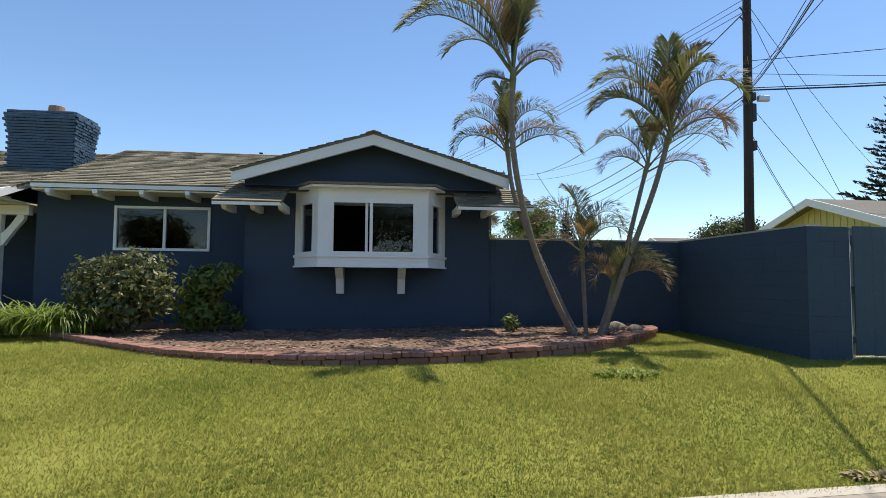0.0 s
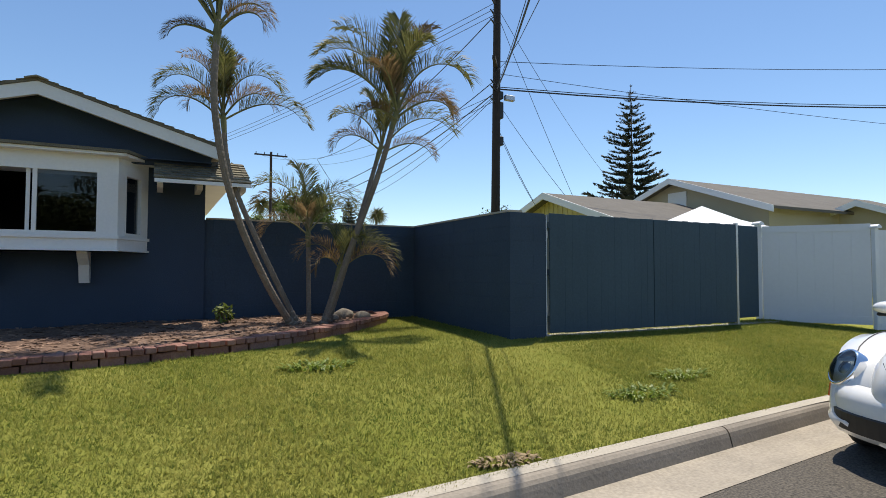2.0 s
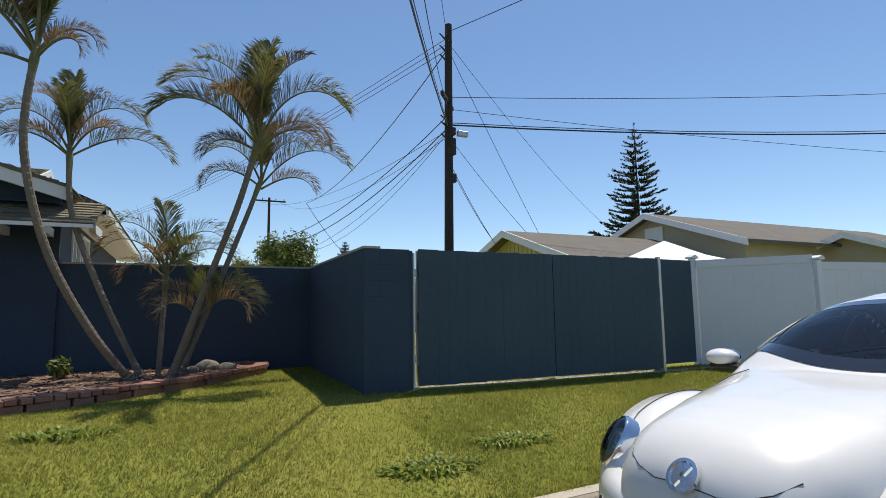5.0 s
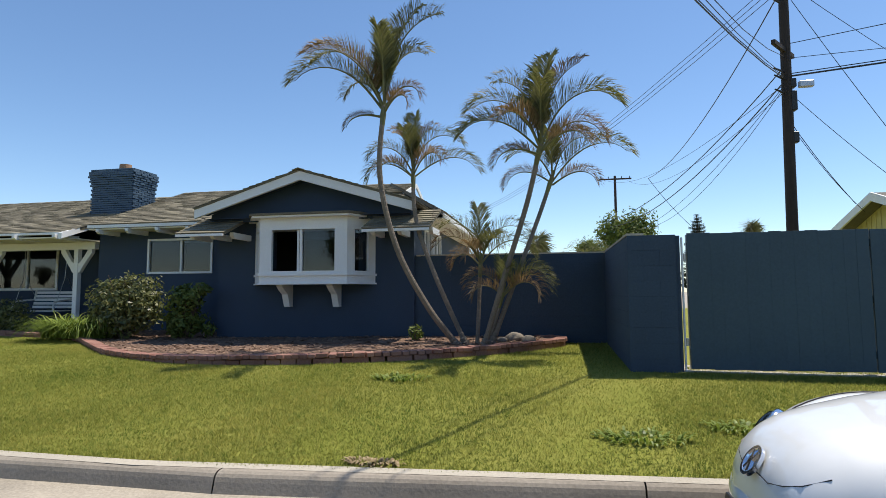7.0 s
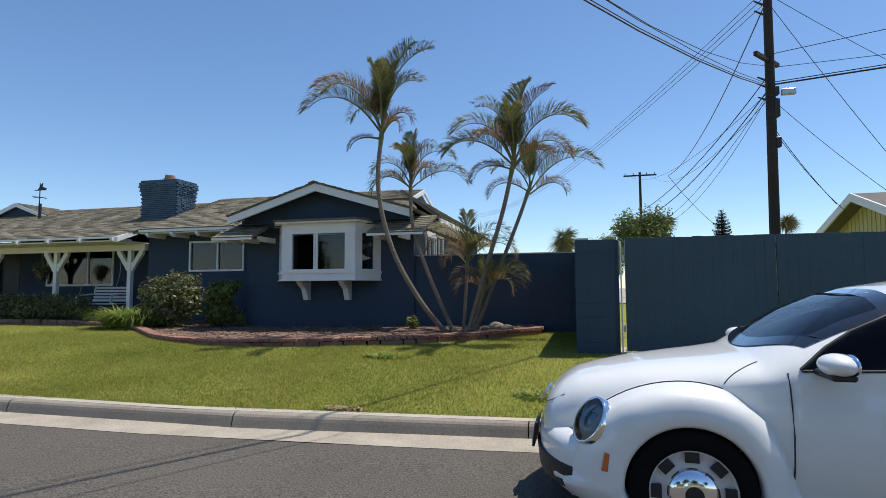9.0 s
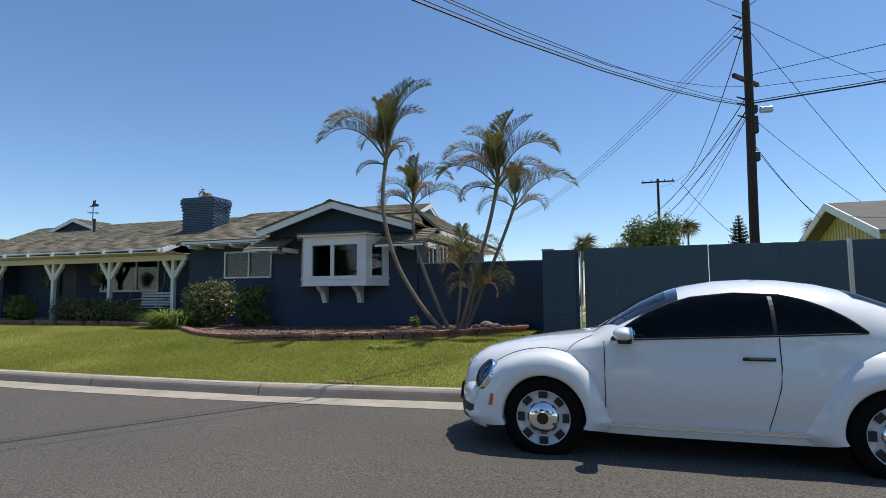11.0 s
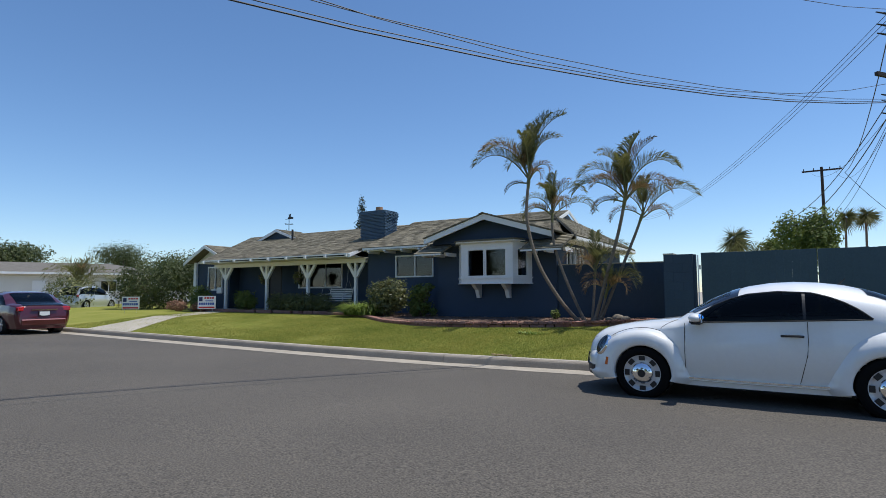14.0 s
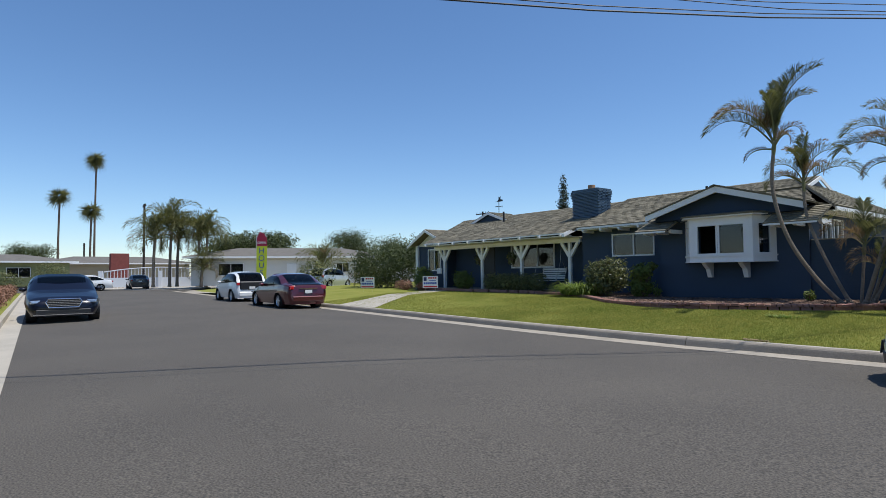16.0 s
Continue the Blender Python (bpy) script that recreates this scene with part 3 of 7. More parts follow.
strip("driveway", 6.4, 12.0, lambda x: [(7.47, lawn_z(7.5, x) - 0.03), (7.475, lawn_z(7.5, x) + 0.006), (16.0, lawn_z(7.5, x) + 0.05)], CONCRETE, 6, label="pale concrete drive behind the gate", category="driveway")
gate = thing("driveway_gate", "wide double gate of vertical navy painted boards", "gate")
GX0, GX1, GY = 6.62, 10.80, 7.5
bb = bmesh.new()
box(bb, -0.069, 0.069, -0.012, 0.012, 0.458, 2.21)
board_me = finish("board", bb, BLUEWOOD, 0.0012)
for leaf in range(2):
    lf = new("gate_leaf")
    lf.parent = gate
    tagged(lf, "boarded gate leaf")
    x0, x1 = (GX0, 8.725) if leaf == 0 else (8.745, GX1)
    n = 15
    step = (x1 - x0) / n
    for i in range(n):
        o = piece("board", board_me, lf, pose(x0 + step * (i + 0.5), GY + rnd.uniform(-0.002, 0.002), rnd.uniform(-0.006, 0.006)) @ Matrix.Diagonal((step / 0.1384, 1, 1, 1)))
    bm = bmesh.new()
    for z in (0.62, 1.3, 2.0):
        box(bm, x0, x1, GY + 0.014, GY + 0.05, z, z + 0.09)
    part("rail", bm, BLUEWOOD, lf)
    for xa in (x0, x1 - 0.04):
        bm = bmesh.new()
        box(bm, xa, xa + 0.04, GY + 0.055, GY + 0.095, 0.46, 2.2)
        part("steel_frame", bm, METAL, lf)
for z in (0.75, 1.85):
    bm = bmesh.new()
    bar(bm, (6.59, GY + 0.02, z), (6.59, GY + 0.02, z + 0.1), 0.018)
    part("hinge", bm, METAL, gate)
# white strip stands in for daylight seen through the gap beside the gate
bm = bmesh.new()
box(bm, 6.545, 6.565, GY - 0.01, GY + 0.03, 0.42, 2.16)
part("gate_upright", bm, VINYL, gate, "white strip standing in for the bright gap beside the gate")
bm = bmesh.new()
box(bm, 10.83, 10.88, GY, GY + 0.06, 0.4, 2.24)
part("gate_upright", bm, METAL, gate)
wing = thing("fence_panel", "narrow navy boarded fence panel beside the gate", "fence")
for i in range(7):
    piece("board", board_me, wing, pose(11.02 + 0.141 * i, 7.78 + 0.01 * i, 0.03))
vf = thing("vinyl_fence", "tall white vinyl privacy fence", "fence")
pb = bmesh.new()
box(pb, -0.065, 0.065, -0.034, 0.034, 0.3, 2.28)
vpost = finish("post", pb, VINYL, 0.006)
sb = bmesh.new()
box(sb, -0.1438, 0.1438, -0.011, 0.011, 0.5, 2.16)
vslat = finish("slat", sb, VINYL, 0.0012)
FENCE_LINE = [(12.03, 7.88), (13.15, 6.40), (14.95, 6.12), (17.0, 5.98), (19.1, 5.85), (21.2, 5.72), (23.3, 5.6)]
capb = bmesh.new()
prism(capb, [(-0.08, 0.0), (0.08, 0.0), (0.08, 0.03), (0.0, 0.07), (-0.08, 0.03)], -0.08, 0.08)
vcap = finish("post_cap", capb, VINYL)
for i, (x, y) in enumerate(FENCE_LINE):
    ground_z = lawn_z(y, x)
    piece("post", vpost, vf, pose(x, y, ground_z - 0.45))
    piece("post_cap", vcap, vf, pose(x, y, ground_z + 1.833))
    if i + 1 < len(FENCE_LINE):
        u, v = FENCE_LINE[i + 1]
        turn = math.degrees(math.atan2(v - y, u - x))
        span_len = math.hypot(u - x, v - y)
        at = pose(x, y, ground_z - 0.45, 0, 0, turn)
        n = round((span_len - 0.13) / 0.288)
        w = (span_len - 0.13) / n
        for k in range(n):
            piece("slat", vslat, vf, at @ pose(0.065 + w * (k + 0.5), 0, 0) @ Matrix.Diagonal((w / 0.2884, 1, 1, 1)))
        for za, zb in ((2.12, 2.25), (0.40, 0.55)):
            bm = bmesh.new()
            box(bm, 0.066, span_len - 0.066, -0.025, 0.025, za, zb)
            part("rail", bm, VINYL, vf).matrix_basis = at

# unseen slab behind the wall, added so bounce light on the soffit isn't green
bm = bmesh.new()
box(bm, 2.18, 5.9, 10.9, 22.0, 0.3, 0.58)
whole("bounce_slab", bm, CONCRETE_D, "unseen concrete slab added to neutralise bounce light on the eave", "yard", kind="structure")

# ---- planting bed ----
CURVE = [(-16.2, 10.9), (-12, 10.85), (-8, 10.75), (-6, 10.4), (-4.8, 9.8), (-3.7, 8.95), (-2.5, 8.0), (-1.2, 7.4), (0.1, 7.25), (1.4, 7.4), (2.7, 7.9), (3.8, 8.7), (4.6, 9.5), (5.0, 10.05), (4.95, 10.45), (4.6, 10.62)]


def spline(pts, step):
    """Even points along a smooth curve through pts, with their directions."""
    dense = []
    for i in range(len(pts) - 1):
        p0, p1, p2, p3 = (Vector((*pts[min(max(i + k, 0), len(pts) - 1)], 0)) for k in (-1, 0, 1, 2))
        for s in range(24):
            t = s / 24
            dense.append(0.5 * ((2 * p1) + (p2 - p0) * t + (2 * p0 - 5 * p1 + 4 * p2 - p3) * t * t + (3 * p1 - p0 - 3 * p2 + p3) * t ** 3))
    out, acc = [], 0.0
    for a, b in zip(dense, dense[1:]):
        acc += (b - a).length
        if acc >= step:
            acc -= step
            out.append((b.copy(), (b - a).normalized()))
    return out


edging = thing("brick_edging", "low curved edging of weathered red bricks round the bed", "edging")
eb = bmesh.new()
box(eb, -0.0505, 0.0505, -0.10, 0.10, -0.03, 0.03)
cap_me = finish("brick", eb, BRICK, 0.006)
eb = bmesh.new()
box(eb, -0.1035, 0.1035, -0.05, 0.05, -0.045, 0.045)
low_me = finish("brick", eb, BRICK, 0.006)


def bed_z(x, y):
    k = min(max((x + 2.0) / 4.0, 0), 1)
    return lawn_z(y, x) + 0.035 + 0.050 * k * k * (3 - 2 * k)


line = spline(CURVE, 0.105)
for p, d in line:
    if p.x < -7.5:
        continue
    a = math.degrees(math.atan2(d.y, d.x))
    piece("brick", cap_me, edging, pose(p.x, p.y, bed_z(p.x, p.y) + 0.025 + rnd.uniform(-0.006, 0.006), rnd.uniform(-3, 3), 0, a + rnd.uniform(-4, 4)))
for p, d in spline(CURVE, 0.21):
    a = math.degrees(math.atan2(d.y, d.x))
    n = Vector((d.y, -d.x, 0)) * 0.02
    piece("brick", low_me, edging, pose(p.x + n.x, p.y + n.y, bed_z(p.x, p.y) - 0.055 + rnd.uniform(-0.005, 0.005), 0, 0, a + rnd.uniform(-2, 2)))
    if p.x < -7.5:
        piece("brick", low_me, edging, pose(p.x + n.x, p.y + n.y, bed_z(p.x, p.y) + 0.038, 0, 0, a))
verts, faces = [], []
inner = spline(CURVE[:-2], 0.3)
for p, d in inner:
    for k in range(13):
        t = k / 12
        y = p.y + (11.95 - p.y if p.x < -2.2 else 10.9 - p.y) * t
        verts.append((p.x, y, bed_z(p.x, p.y) + 0.01 + (0.05 * t + 0.03 * noise.noise((p.x * 2, y * 2, 3)) if k else 0)))
for i in range(len(inner) - 1):
    for k in range(12):
        a = i * 13 + k
        faces.append((a, a + 13, a + 14, a + 1))
tagged(new("planting_bed", raw("planting_bed", verts, faces, SOIL)), "brown bark mulch in the planting bed", "soil", kind="structure")

# ---- vehicles ----
def paint(name, rgb, rough=0.35, metal=0.0):
    return mat(name, rgb, rough, 0.03, 1.0, 20, 0.0, metal=metal, coat=1.0)


TYRE = mat("tyre_rubber", (0.007, 0.007, 0.007), 0.9, 0.2, 6, 60, 0.2, spec=0.1)
CHROME = mat("chrome", (0.85, 0.86, 0.88), 0.08, 0.02, 2, 20, 0, metal=1.0)
ALLOY = mat("silver_alloy", (0.62, 0.63, 0.65), 0.3, 0.05, 3, 20, 0, metal=0.8)
TINT = glass("tinted_car_glass", (0.10, 0.11, 0.11), 1.3)
CLEARCAR = glass("windscreen_glass", (0.80, 0.86, 0.85), 1.6)
REDLAMP = mat("red_lamp", (0.40, 0.012, 0.015), 0.15, 0.1, 8, 60, 0.05, coat=1.0)
AMBER = mat("amber_marker", (0.62, 0.13, 0.02), 0.25, 0.05, 5, 30, 0, coat=1.0)
LAMP = mat("lamp_glass", (0.45, 0.50, 0.55), 0.08, 0.2, 12, 60, 0.1, metal=0.6, coat=1.0)
STEELDISC = mat("silver_wheel_paint", (0.60, 0.61, 0.63), 0.35, 0.05, 3, 20, 0, metal=0.25, coat=0.5)
SEAT = mat("car_interior", (0.05, 0.05, 0.052), 0.8, 0.2, 4, 40, 0.1)
WHITECAR = paint("white_car_paint", (0.79, 0.79, 0.765))
FRIT = mat("printed_glass_edge", (0.006, 0.006, 0.007), 0.06, 0.05, 3, 20, 0, coat=1.0)
TAPE = mat("blue_tape", (0.01, 0.20, 0.72), 0.5, 0.05, 5, 30, 0)
PLATE = mat("plate_white", (0.75, 0.75, 0.72), 0.5, 0.04, 3, 20, 0)
INK = mat("plate_ink", (0.02, 0.03, 0.09), 0.6, 0.05, 3, 20, 0)


class Shell:
    """A car body surface given by its length-wise curves."""
    def __init__(self, top, belt, wide, low=0.2, p=0.55, q=0.95):
        self.top, self.belt, self.wide, self.low, self.p, self.q = top, belt, wide, low, p, q

    def val(self, table, x):
        return float(np.interp(x, [a for a, _ in table], [b for _, b in table]))

    def side(self, x, z):
        zb, zt, wb = self.val(self.belt, x), self.val(self.top, x), self.val(self.wide, x)
        if z <= zb:
            k = (zb - z) / max(zb - self.low, 0.01)
            return wb * (1.0 + 0.05 * math.sin(math.pi * min(k * 1.15, 1)) - 0.07 * k * k)
        s = min((z - zb) / max(zt - zb, 0.001), 1) ** (1 / self.q)
        return wb * max(1 - s * s, 0) ** (self.p / 2)

    def roof(self, x, y):
        zb, zt, wb = self.val(self.belt, x), self.val(self.top, x), self.val(self.wide, x)
        c = min(abs(y) / wb, 1) ** (1 / self.p)
        return zb + (zt - zb) * max(1 - c * c, 0) ** (self.q / 2)

    def mesh(self, x0, x1, nx, cut, wheels=(), wheel_r=0.37):
        bm = bmesh.new()
        rows = []
        nl, nu = 10, 20
        for i in range(nx + 1):
            x = x0 + (x1 - x0) * i / nx
            zb, zt, wb = self.val(self.belt, x), self.val(self.top, x), self.val(self.wide, x)
            half = [(self.side(x, self.low + (zb - self.low) * j / nl), self.low + (zb - self.low) * j / nl) for j in range(nl)]
            for j in range(nu + 1):
                a = math.pi / 2 * j / nu
                half.append((wb * math.cos(a) ** self.p if j < nu else 0.0, zb + (zt - zb) * math.sin(a) ** self.q))
            pts = [(-y, z) for y, z in half] + [(y, z) for y, z in half[-2::-1]]
            rows.append([bm.verts.new((x, y, z)) for y, z in pts])
        for a, b in zip(rows, rows[1:]):
            for j in range(len(a) - 1):
                c = (a[j].co + b[j].co + a[j + 1].co + b[j + 1].co) / 4
                if cut(c) or any((c.x - w) ** 2 + (c.z - 0.32) ** 2 < wheel_r ** 2 for w in wheels):
                    continue
                bm.faces.new((a[j], b[j], b[j + 1], a[j + 1]))
        for r in (rows[0], rows[-1]):
            bm.faces.new(r)
        return bm


def side_patch(shell, lo, hi, x0, x1, sgn, off, nx=36, nz=8):
    bm = bmesh.new()
    g = []
    for i in range(nx + 1):
        x = x0 + (x1 - x0) * i / nx
        a, b = lo(x), hi(x)
        g.append([bm.verts.new((x, sgn * (shell.side(x, a + (b - a) * j / nz) + off), a + (b - a) * j / nz)) for j in range(nz + 1)])
    for r, s in zip(g, g[1:]):
        for j in range(nz):
            bm.faces.new((r[j], s[j], s[j + 1], r[j + 1]))
    return bm


def top_patch(shell, front, back, half, off, ny=20, nx=12):
    bm = bmesh.new()
    g = []
    for i in range(ny + 1):
        y = -half + 2 * half * i / ny
        a, b = front(y), back(y)
        g.append([bm.verts.new((a + (b - a) * j / nx, y, shell.roof(a + (b - a) * j / nx, y) + off)) for j in range(nx + 1)])
    for r, s in zip(g, g[1:]):
        for j in range(nx):
            bm.faces.new((r[j], s[j], s[j + 1], r[j + 1]))
    return bm


def lathe(bm, profile, n=32, axis_y=True):
    """Spins (radius, y) points about the y axis."""
    rings = [[bm.verts.new((r * math.cos(math.tau * k / n), y, r * math.sin(math.tau * k / n))) for k in range(n)] for r, y in profile]
    for a, b in zip(rings, rings[1:]):
        for k in range(n):
            bm.faces.new((a[k], a[(k + 1) % n], b[(k + 1) % n], b[k]))


wheel_parts = {}


def wheel(parent, x, y, sgn, r=0.325, style="spoke"):
    """A wheel whose outer face looks along sgn * y."""
    w = new("wheel")
    w.parent = parent
    w.matrix_basis = pose(x, y, r) @ Matrix.Diagonal((1, sgn, 1, 1))
    if (style, r) not in wheel_parts:
        made = []
        bm = bmesh.new()
        lathe(bm, [(r * 0.66, -0.10), (r * 0.8, -0.115), (r * 0.95, -0.10), (r, -0.07), (r, 0.07), (r * 0.95, 0.10), (r * 0.82, 0.115), (r * 0.68, 0.10), (r * 0.66, 0.06)], 40)
        made.append(("tyre", finish("tyre", bm, TYRE, 0, True)))
        bm = bmesh.new()
        lathe(bm, [(r * 0.69, 0.105), (r * 0.66, 0.09), (r * 0.63, 0.03), (r * 0.62, -0.05)], 40)
        made.append(("rim", finish("rim", bm, ALLOY, 0, True)))
        bm = bmesh.new()
        lathe(bm, [(r * 0.64, 0.02), (0.001, 0.02)], 24)
        made.append(("brake_disc", finish("brake_disc", bm, BLACK)))
        bm = bmesh.new()
        if style == "classic":
            # white dished disc with slots round a chrome cap
            lathe(bm, [(r * 0.70, 0.095), (r * 0.67, 0.10), (r * 0.64, 0.082), (r * 0.50, 0.078), (r * 0.36, 0.09), (r * 0.30, 0.09)], 36)
            made.append(("disc", finish("disc", bm, STEELDISC, 0, True)))
            for k in range(8):
                bm = bmesh.new()
                vs = box(bm, r * 0.485, r * 0.655, 0.070, 0.0985, -0.036, 0.036)
                bmesh.ops.rotate(bm, verts=vs, cent=(0, 0, 0), matrix=Matrix.Rotation(math.tau * k / 8, 3, "Y"))
                made.append(("slot", finish("slot", bm, BLACK)))
            bm = bmesh.new()
            lathe(bm, [(r * 0.41, 0.085), (r * 0.40, 0.105), (r * 0.32, 0.125), (r * 0.17, 0.137), (0.001, 0.139)], 32)
            made.append(("hub_cap", finish("hub_cap", bm, CHROME, 0, True)))
            bm = bmesh.new()
            lathe(bm, [(r * 0.15, 0.136), (r * 0.14, 0.142), (0.001, 0.142)], 24)
            made.append(("emblem", finish("emblem", bm, BLACK)))
        else:
            for k in range(5):
                vs = box(bm, r * 0.05, r * 0.64, 0.06, 0.085, -0.03, 0.03)
                bmesh.ops.rotate(bm, verts=vs, cent=(0, 0, 0), matrix=Matrix.Rotation(math.tau * k / 5, 3, "Y"))
            lathe(bm, [(r * 0.18, 0.06), (r * 0.17, 0.095), (0.001, 0.1)], 16)
            made.append(("spokes", finish("spokes", bm, ALLOY)))
        wheel_parts[(style, r)] = made
    for nm, me in wheel_parts[(style, r)]:
        piece(nm, me, w)
    return w


def seam(parent, pts, r=0.004, material=None, name="seam"):
    bm = bmesh.new()
    tube(bm, pts, [r] * len(pts), 5)
    return part(name, bm, material or BLACK, parent)


def text_mesh(words, size, material):
    cu = bpy.data.curves.new("words", "FONT")
    cu.body, cu.size, cu.align_x, cu.align_y, cu.extrude = words, size, "CENTER", "CENTER", 0.001
    ob = bpy.data.objects.new("words", cu)
    scene.collection.objects.link(ob)
    me = bpy.data.meshes.new_from_object(ob.evaluated_get(bpy.context.evaluated_depsgraph_get()))
    bpy.data.objects.remove(ob)
    me.materials.clear()
    me.materials.append(material)
    return me


def number_plate(parent, m, words, rim=BLACK):
    pl = new("number_plate")
    pl.parent = parent
    pl.matrix_basis = m          # faces local -y
    bm = bmesh.new()
    box(bm, -0.165, 0.165, -0.006, 0.012, -0.085, 0.085)
    part("plate_frame", bm, rim, pl, bevel=0.004)
    bm = bmesh.new()
    box(bm, -0.150, 0.150, -0.010, -0.004, -0.062, 0.058)
    part("plate", bm, PLATE, pl)
    if words:
        o = piece("plate_number", text_mesh(words, 0.088, INK), pl, pose(0, -0.011, -0.008, 90) @ Matrix.Diagonal((0.70, 1.1, 1, 1)))
    bm = bmesh.new()
    box(bm, -0.10, 0.10, -0.009, -0.005, -0.079, -0.068)
    part("plate_lettering", bm, PLATE, pl)
    return pl


def beetle():
    car = thing("car", "white retro-shaped two-door coupe parked at the kerb", "car", at=(5.74, 2.56, 0.0))
    sh = Shell(top=[(0, .56), (.01, .62), (.03, .675), (.06, .725), (.10, .772), (.16, .82), (.24, .862), (.40, .905), (.6, .945), (.85, .98), (1.1, 1.01), (1.26, 1.035), (1.45, 1.165), (1.65, 1.285), (1.85, 1.375), (2.05, 1.435), (2.3, 1.475), (2.55, 1.486), (2.8, 1.475), (3.05, 1.44), (3.3, 1.375), (3.5, 1.295), (3.7, 1.195), (3.88, 1.08), (4.02, .985), (4.14, .88), (4.22, .76), (4.27, .62), (4.28, .48)],
               belt=[(0, .44), (.12, .54), (.3, .64), (.6, .74), (.95, .82), (1.25, .88), (1.6, .905), (2.5, .93), (3.1, .945), (3.5, .93), (3.8, .86), (4.05, .74), (4.2, .60), (4.28, .44)],
               wide=[(0, .26), (.015, .34), (.04, .40), (.08, .445), (.14, .48), (.22, .51), (.35, .545), (.6, .60), (.95, .68), (1.2, .76), (1.4, .815), (1.7, .84), (2.5, .845), (2.9, .835), (3.2, .80), (3.6, .74), (3.9, .72), (4.1, .70), (4.22, .62), (4.28, .50)], low=0.21)
    wl = lambda x: 0.985 + 0.04 * (x - 1.42)
    top_pts = [(1.42, .99), (1.55, 1.10), (1.69, 1.19), (1.88, 1.275), (2.06, 1.33), (2.37, 1.362), (2.71, 1.345), (2.87, 1.30), (3.01, 1.24), (3.14, 1.16), (3.255, 1.062)]
    wu = lambda x: max(float(np.interp(x, [a for a, _ in top_pts], [b for _, b in top_pts])), wl(x) + 0.002)

    def wind_f(y):
        return 1.27 + 0.20 * (abs(y) / 0.68) ** 2.2

    def wind_b(y):
        return 1.98 - 0.02 * (abs(y) / 0.68) ** 2

    def rear_f(y):
        return 3.16 + 0.08 * (abs(y) / 0.6) ** 2

    def rear_b(y):
        return 3.84 - 0.10 * (abs(y) / 0.6) ** 2

    def cut(c):
        if 1.5 < c.x < 3.2 and wl(c.x) + 0.02 < c.z < wu(c.x) - 0.02 and abs(c.y) > 0.45:
            return True
        if abs(c.y) < 0.64 and c.z > 0.98 and wind_f(c.y) + 0.05 < c.x < wind_b(c.y) - 0.05:
            return True
        if abs(c.y) < 0.53 and c.z > 0.98 and rear_f(c.y) + 0.05 < c.x < rear_b(c.y) - 0.05:
            return True
        return False
    part("body", sh.mesh(0, 4.28, 150, cut, (0.85, 3.387), 0.36), WHITECAR, car, "glossy white body", smooth=True)
    for s in (-1, 1):
        part("side_window", side_patch(sh, wl, wu, 1.43, 2.615, s, 0.006), TINT, car, "dark tinted side window", smooth=True)
        part("side_window", side_patch(sh, wl, wu, 2.645, 3.25, s, 0.006), TINT, car, "dark tinted quarter window", smooth=True)
        xs = [1.42 + 1.835 * i / 40 for i in range(41)]
        seam(car, [(x, s * (sh.side(x, wu(x)) + 0.006), wu(x)) for x in xs], 0.011, BLACK, "window_trim")
        seam(car, [(x, s * (sh.side(x, wl(x)) + 0.006), wl(x)) for x in xs], 0.008, BLACK, "belt_trim")
        part("door_pillar", side_patch(sh, wl, wu, 2.615, 2.645, s, 0.007, 4), BLACK, car)
        # door shut lines
        seam(car, [(1.36, s * (sh.side(1.36, z) + 0.003), z) for z in (0.97, 0.9, 0.8, 0.65, 0.5, 0.4, 0.3)], 0.004)
        seam(car, [(2.655 - 0.25 * max(0.7 - z, 0), s * (sh.side(2.6, z) + 0.001), z) for z in (1.02, 0.9, 0.8, 0.65, 0.5, 0.4, 0.32)], 0.004)
        seam(car, [(x, s * (sh.side(x, 0.29) + 0.01), 0.29) for x in (1.38, 1.8, 2.2, 2.6, 2.9)], 0.022, WHITECAR, "sill_strip")
        seam(car, [(x, s * (sh.side(x, 0.305) + 0.028), 0.305) for x in (1.38, 1.8, 2.2, 2.6, 2.9)], 0.010, CHROME, "sill_trim")
        bm = bmesh.new()
        y = sh.side(2.5, 0.86)
        tube(bm, [(2.40, s * (y - 0.005), 0.855), (2.43, s * (y + 0.03), 0.86), (2.58, s * (y + 0.03), 0.86), (2.61, s * (y - 0.005), 0.855)], [0.015] * 4, 6)
        part("door_handle", bm, BLACK, car, "black door handle")
        # mirror
        mir = new("mirror")
        mir.parent = car
        bm = bmesh.new()
        bmesh.ops.create_uvsphere(bm, u_segments=20, v_segments=12, radius=1, matrix=Matrix.Translation((1.52, s * 0.985, 1.045)) @ Matrix.Diagonal((0.085, 0.12, 0.058, 1)))
        part("mirror_shell", bm, WHITECAR, mir, smooth=True)
        bm = bmesh.new()
        bmesh.ops.create_uvsphere(bm, u_segments=16, v_segments=8, radius=1, matrix=Matrix.Translation((1.58, s * 0.985, 1.045)) @ Matrix.Diagonal((0.02, 0.10, 0.055, 1)))
        part("mirror_glass", bm, CHROME, mir, smooth=True)
        bm = bmesh.new()
        box(bm, 1.47, 1.58, s * 0.80, s * 1.06, 0.972, 1.004)
        part("mirror_foot", bm, BLACK, mir, bevel=0.01)
        if s < 0:
            bm = bmesh.new()
            bmesh.ops.create_uvsphere(bm, u_segments=20, v_segments=12, radius=1, matrix=Matrix.Translation((1.522, s * 0.985, 1.046)) @ Matrix.Diagonal((0.087, 0.123, 0.060, 1)))
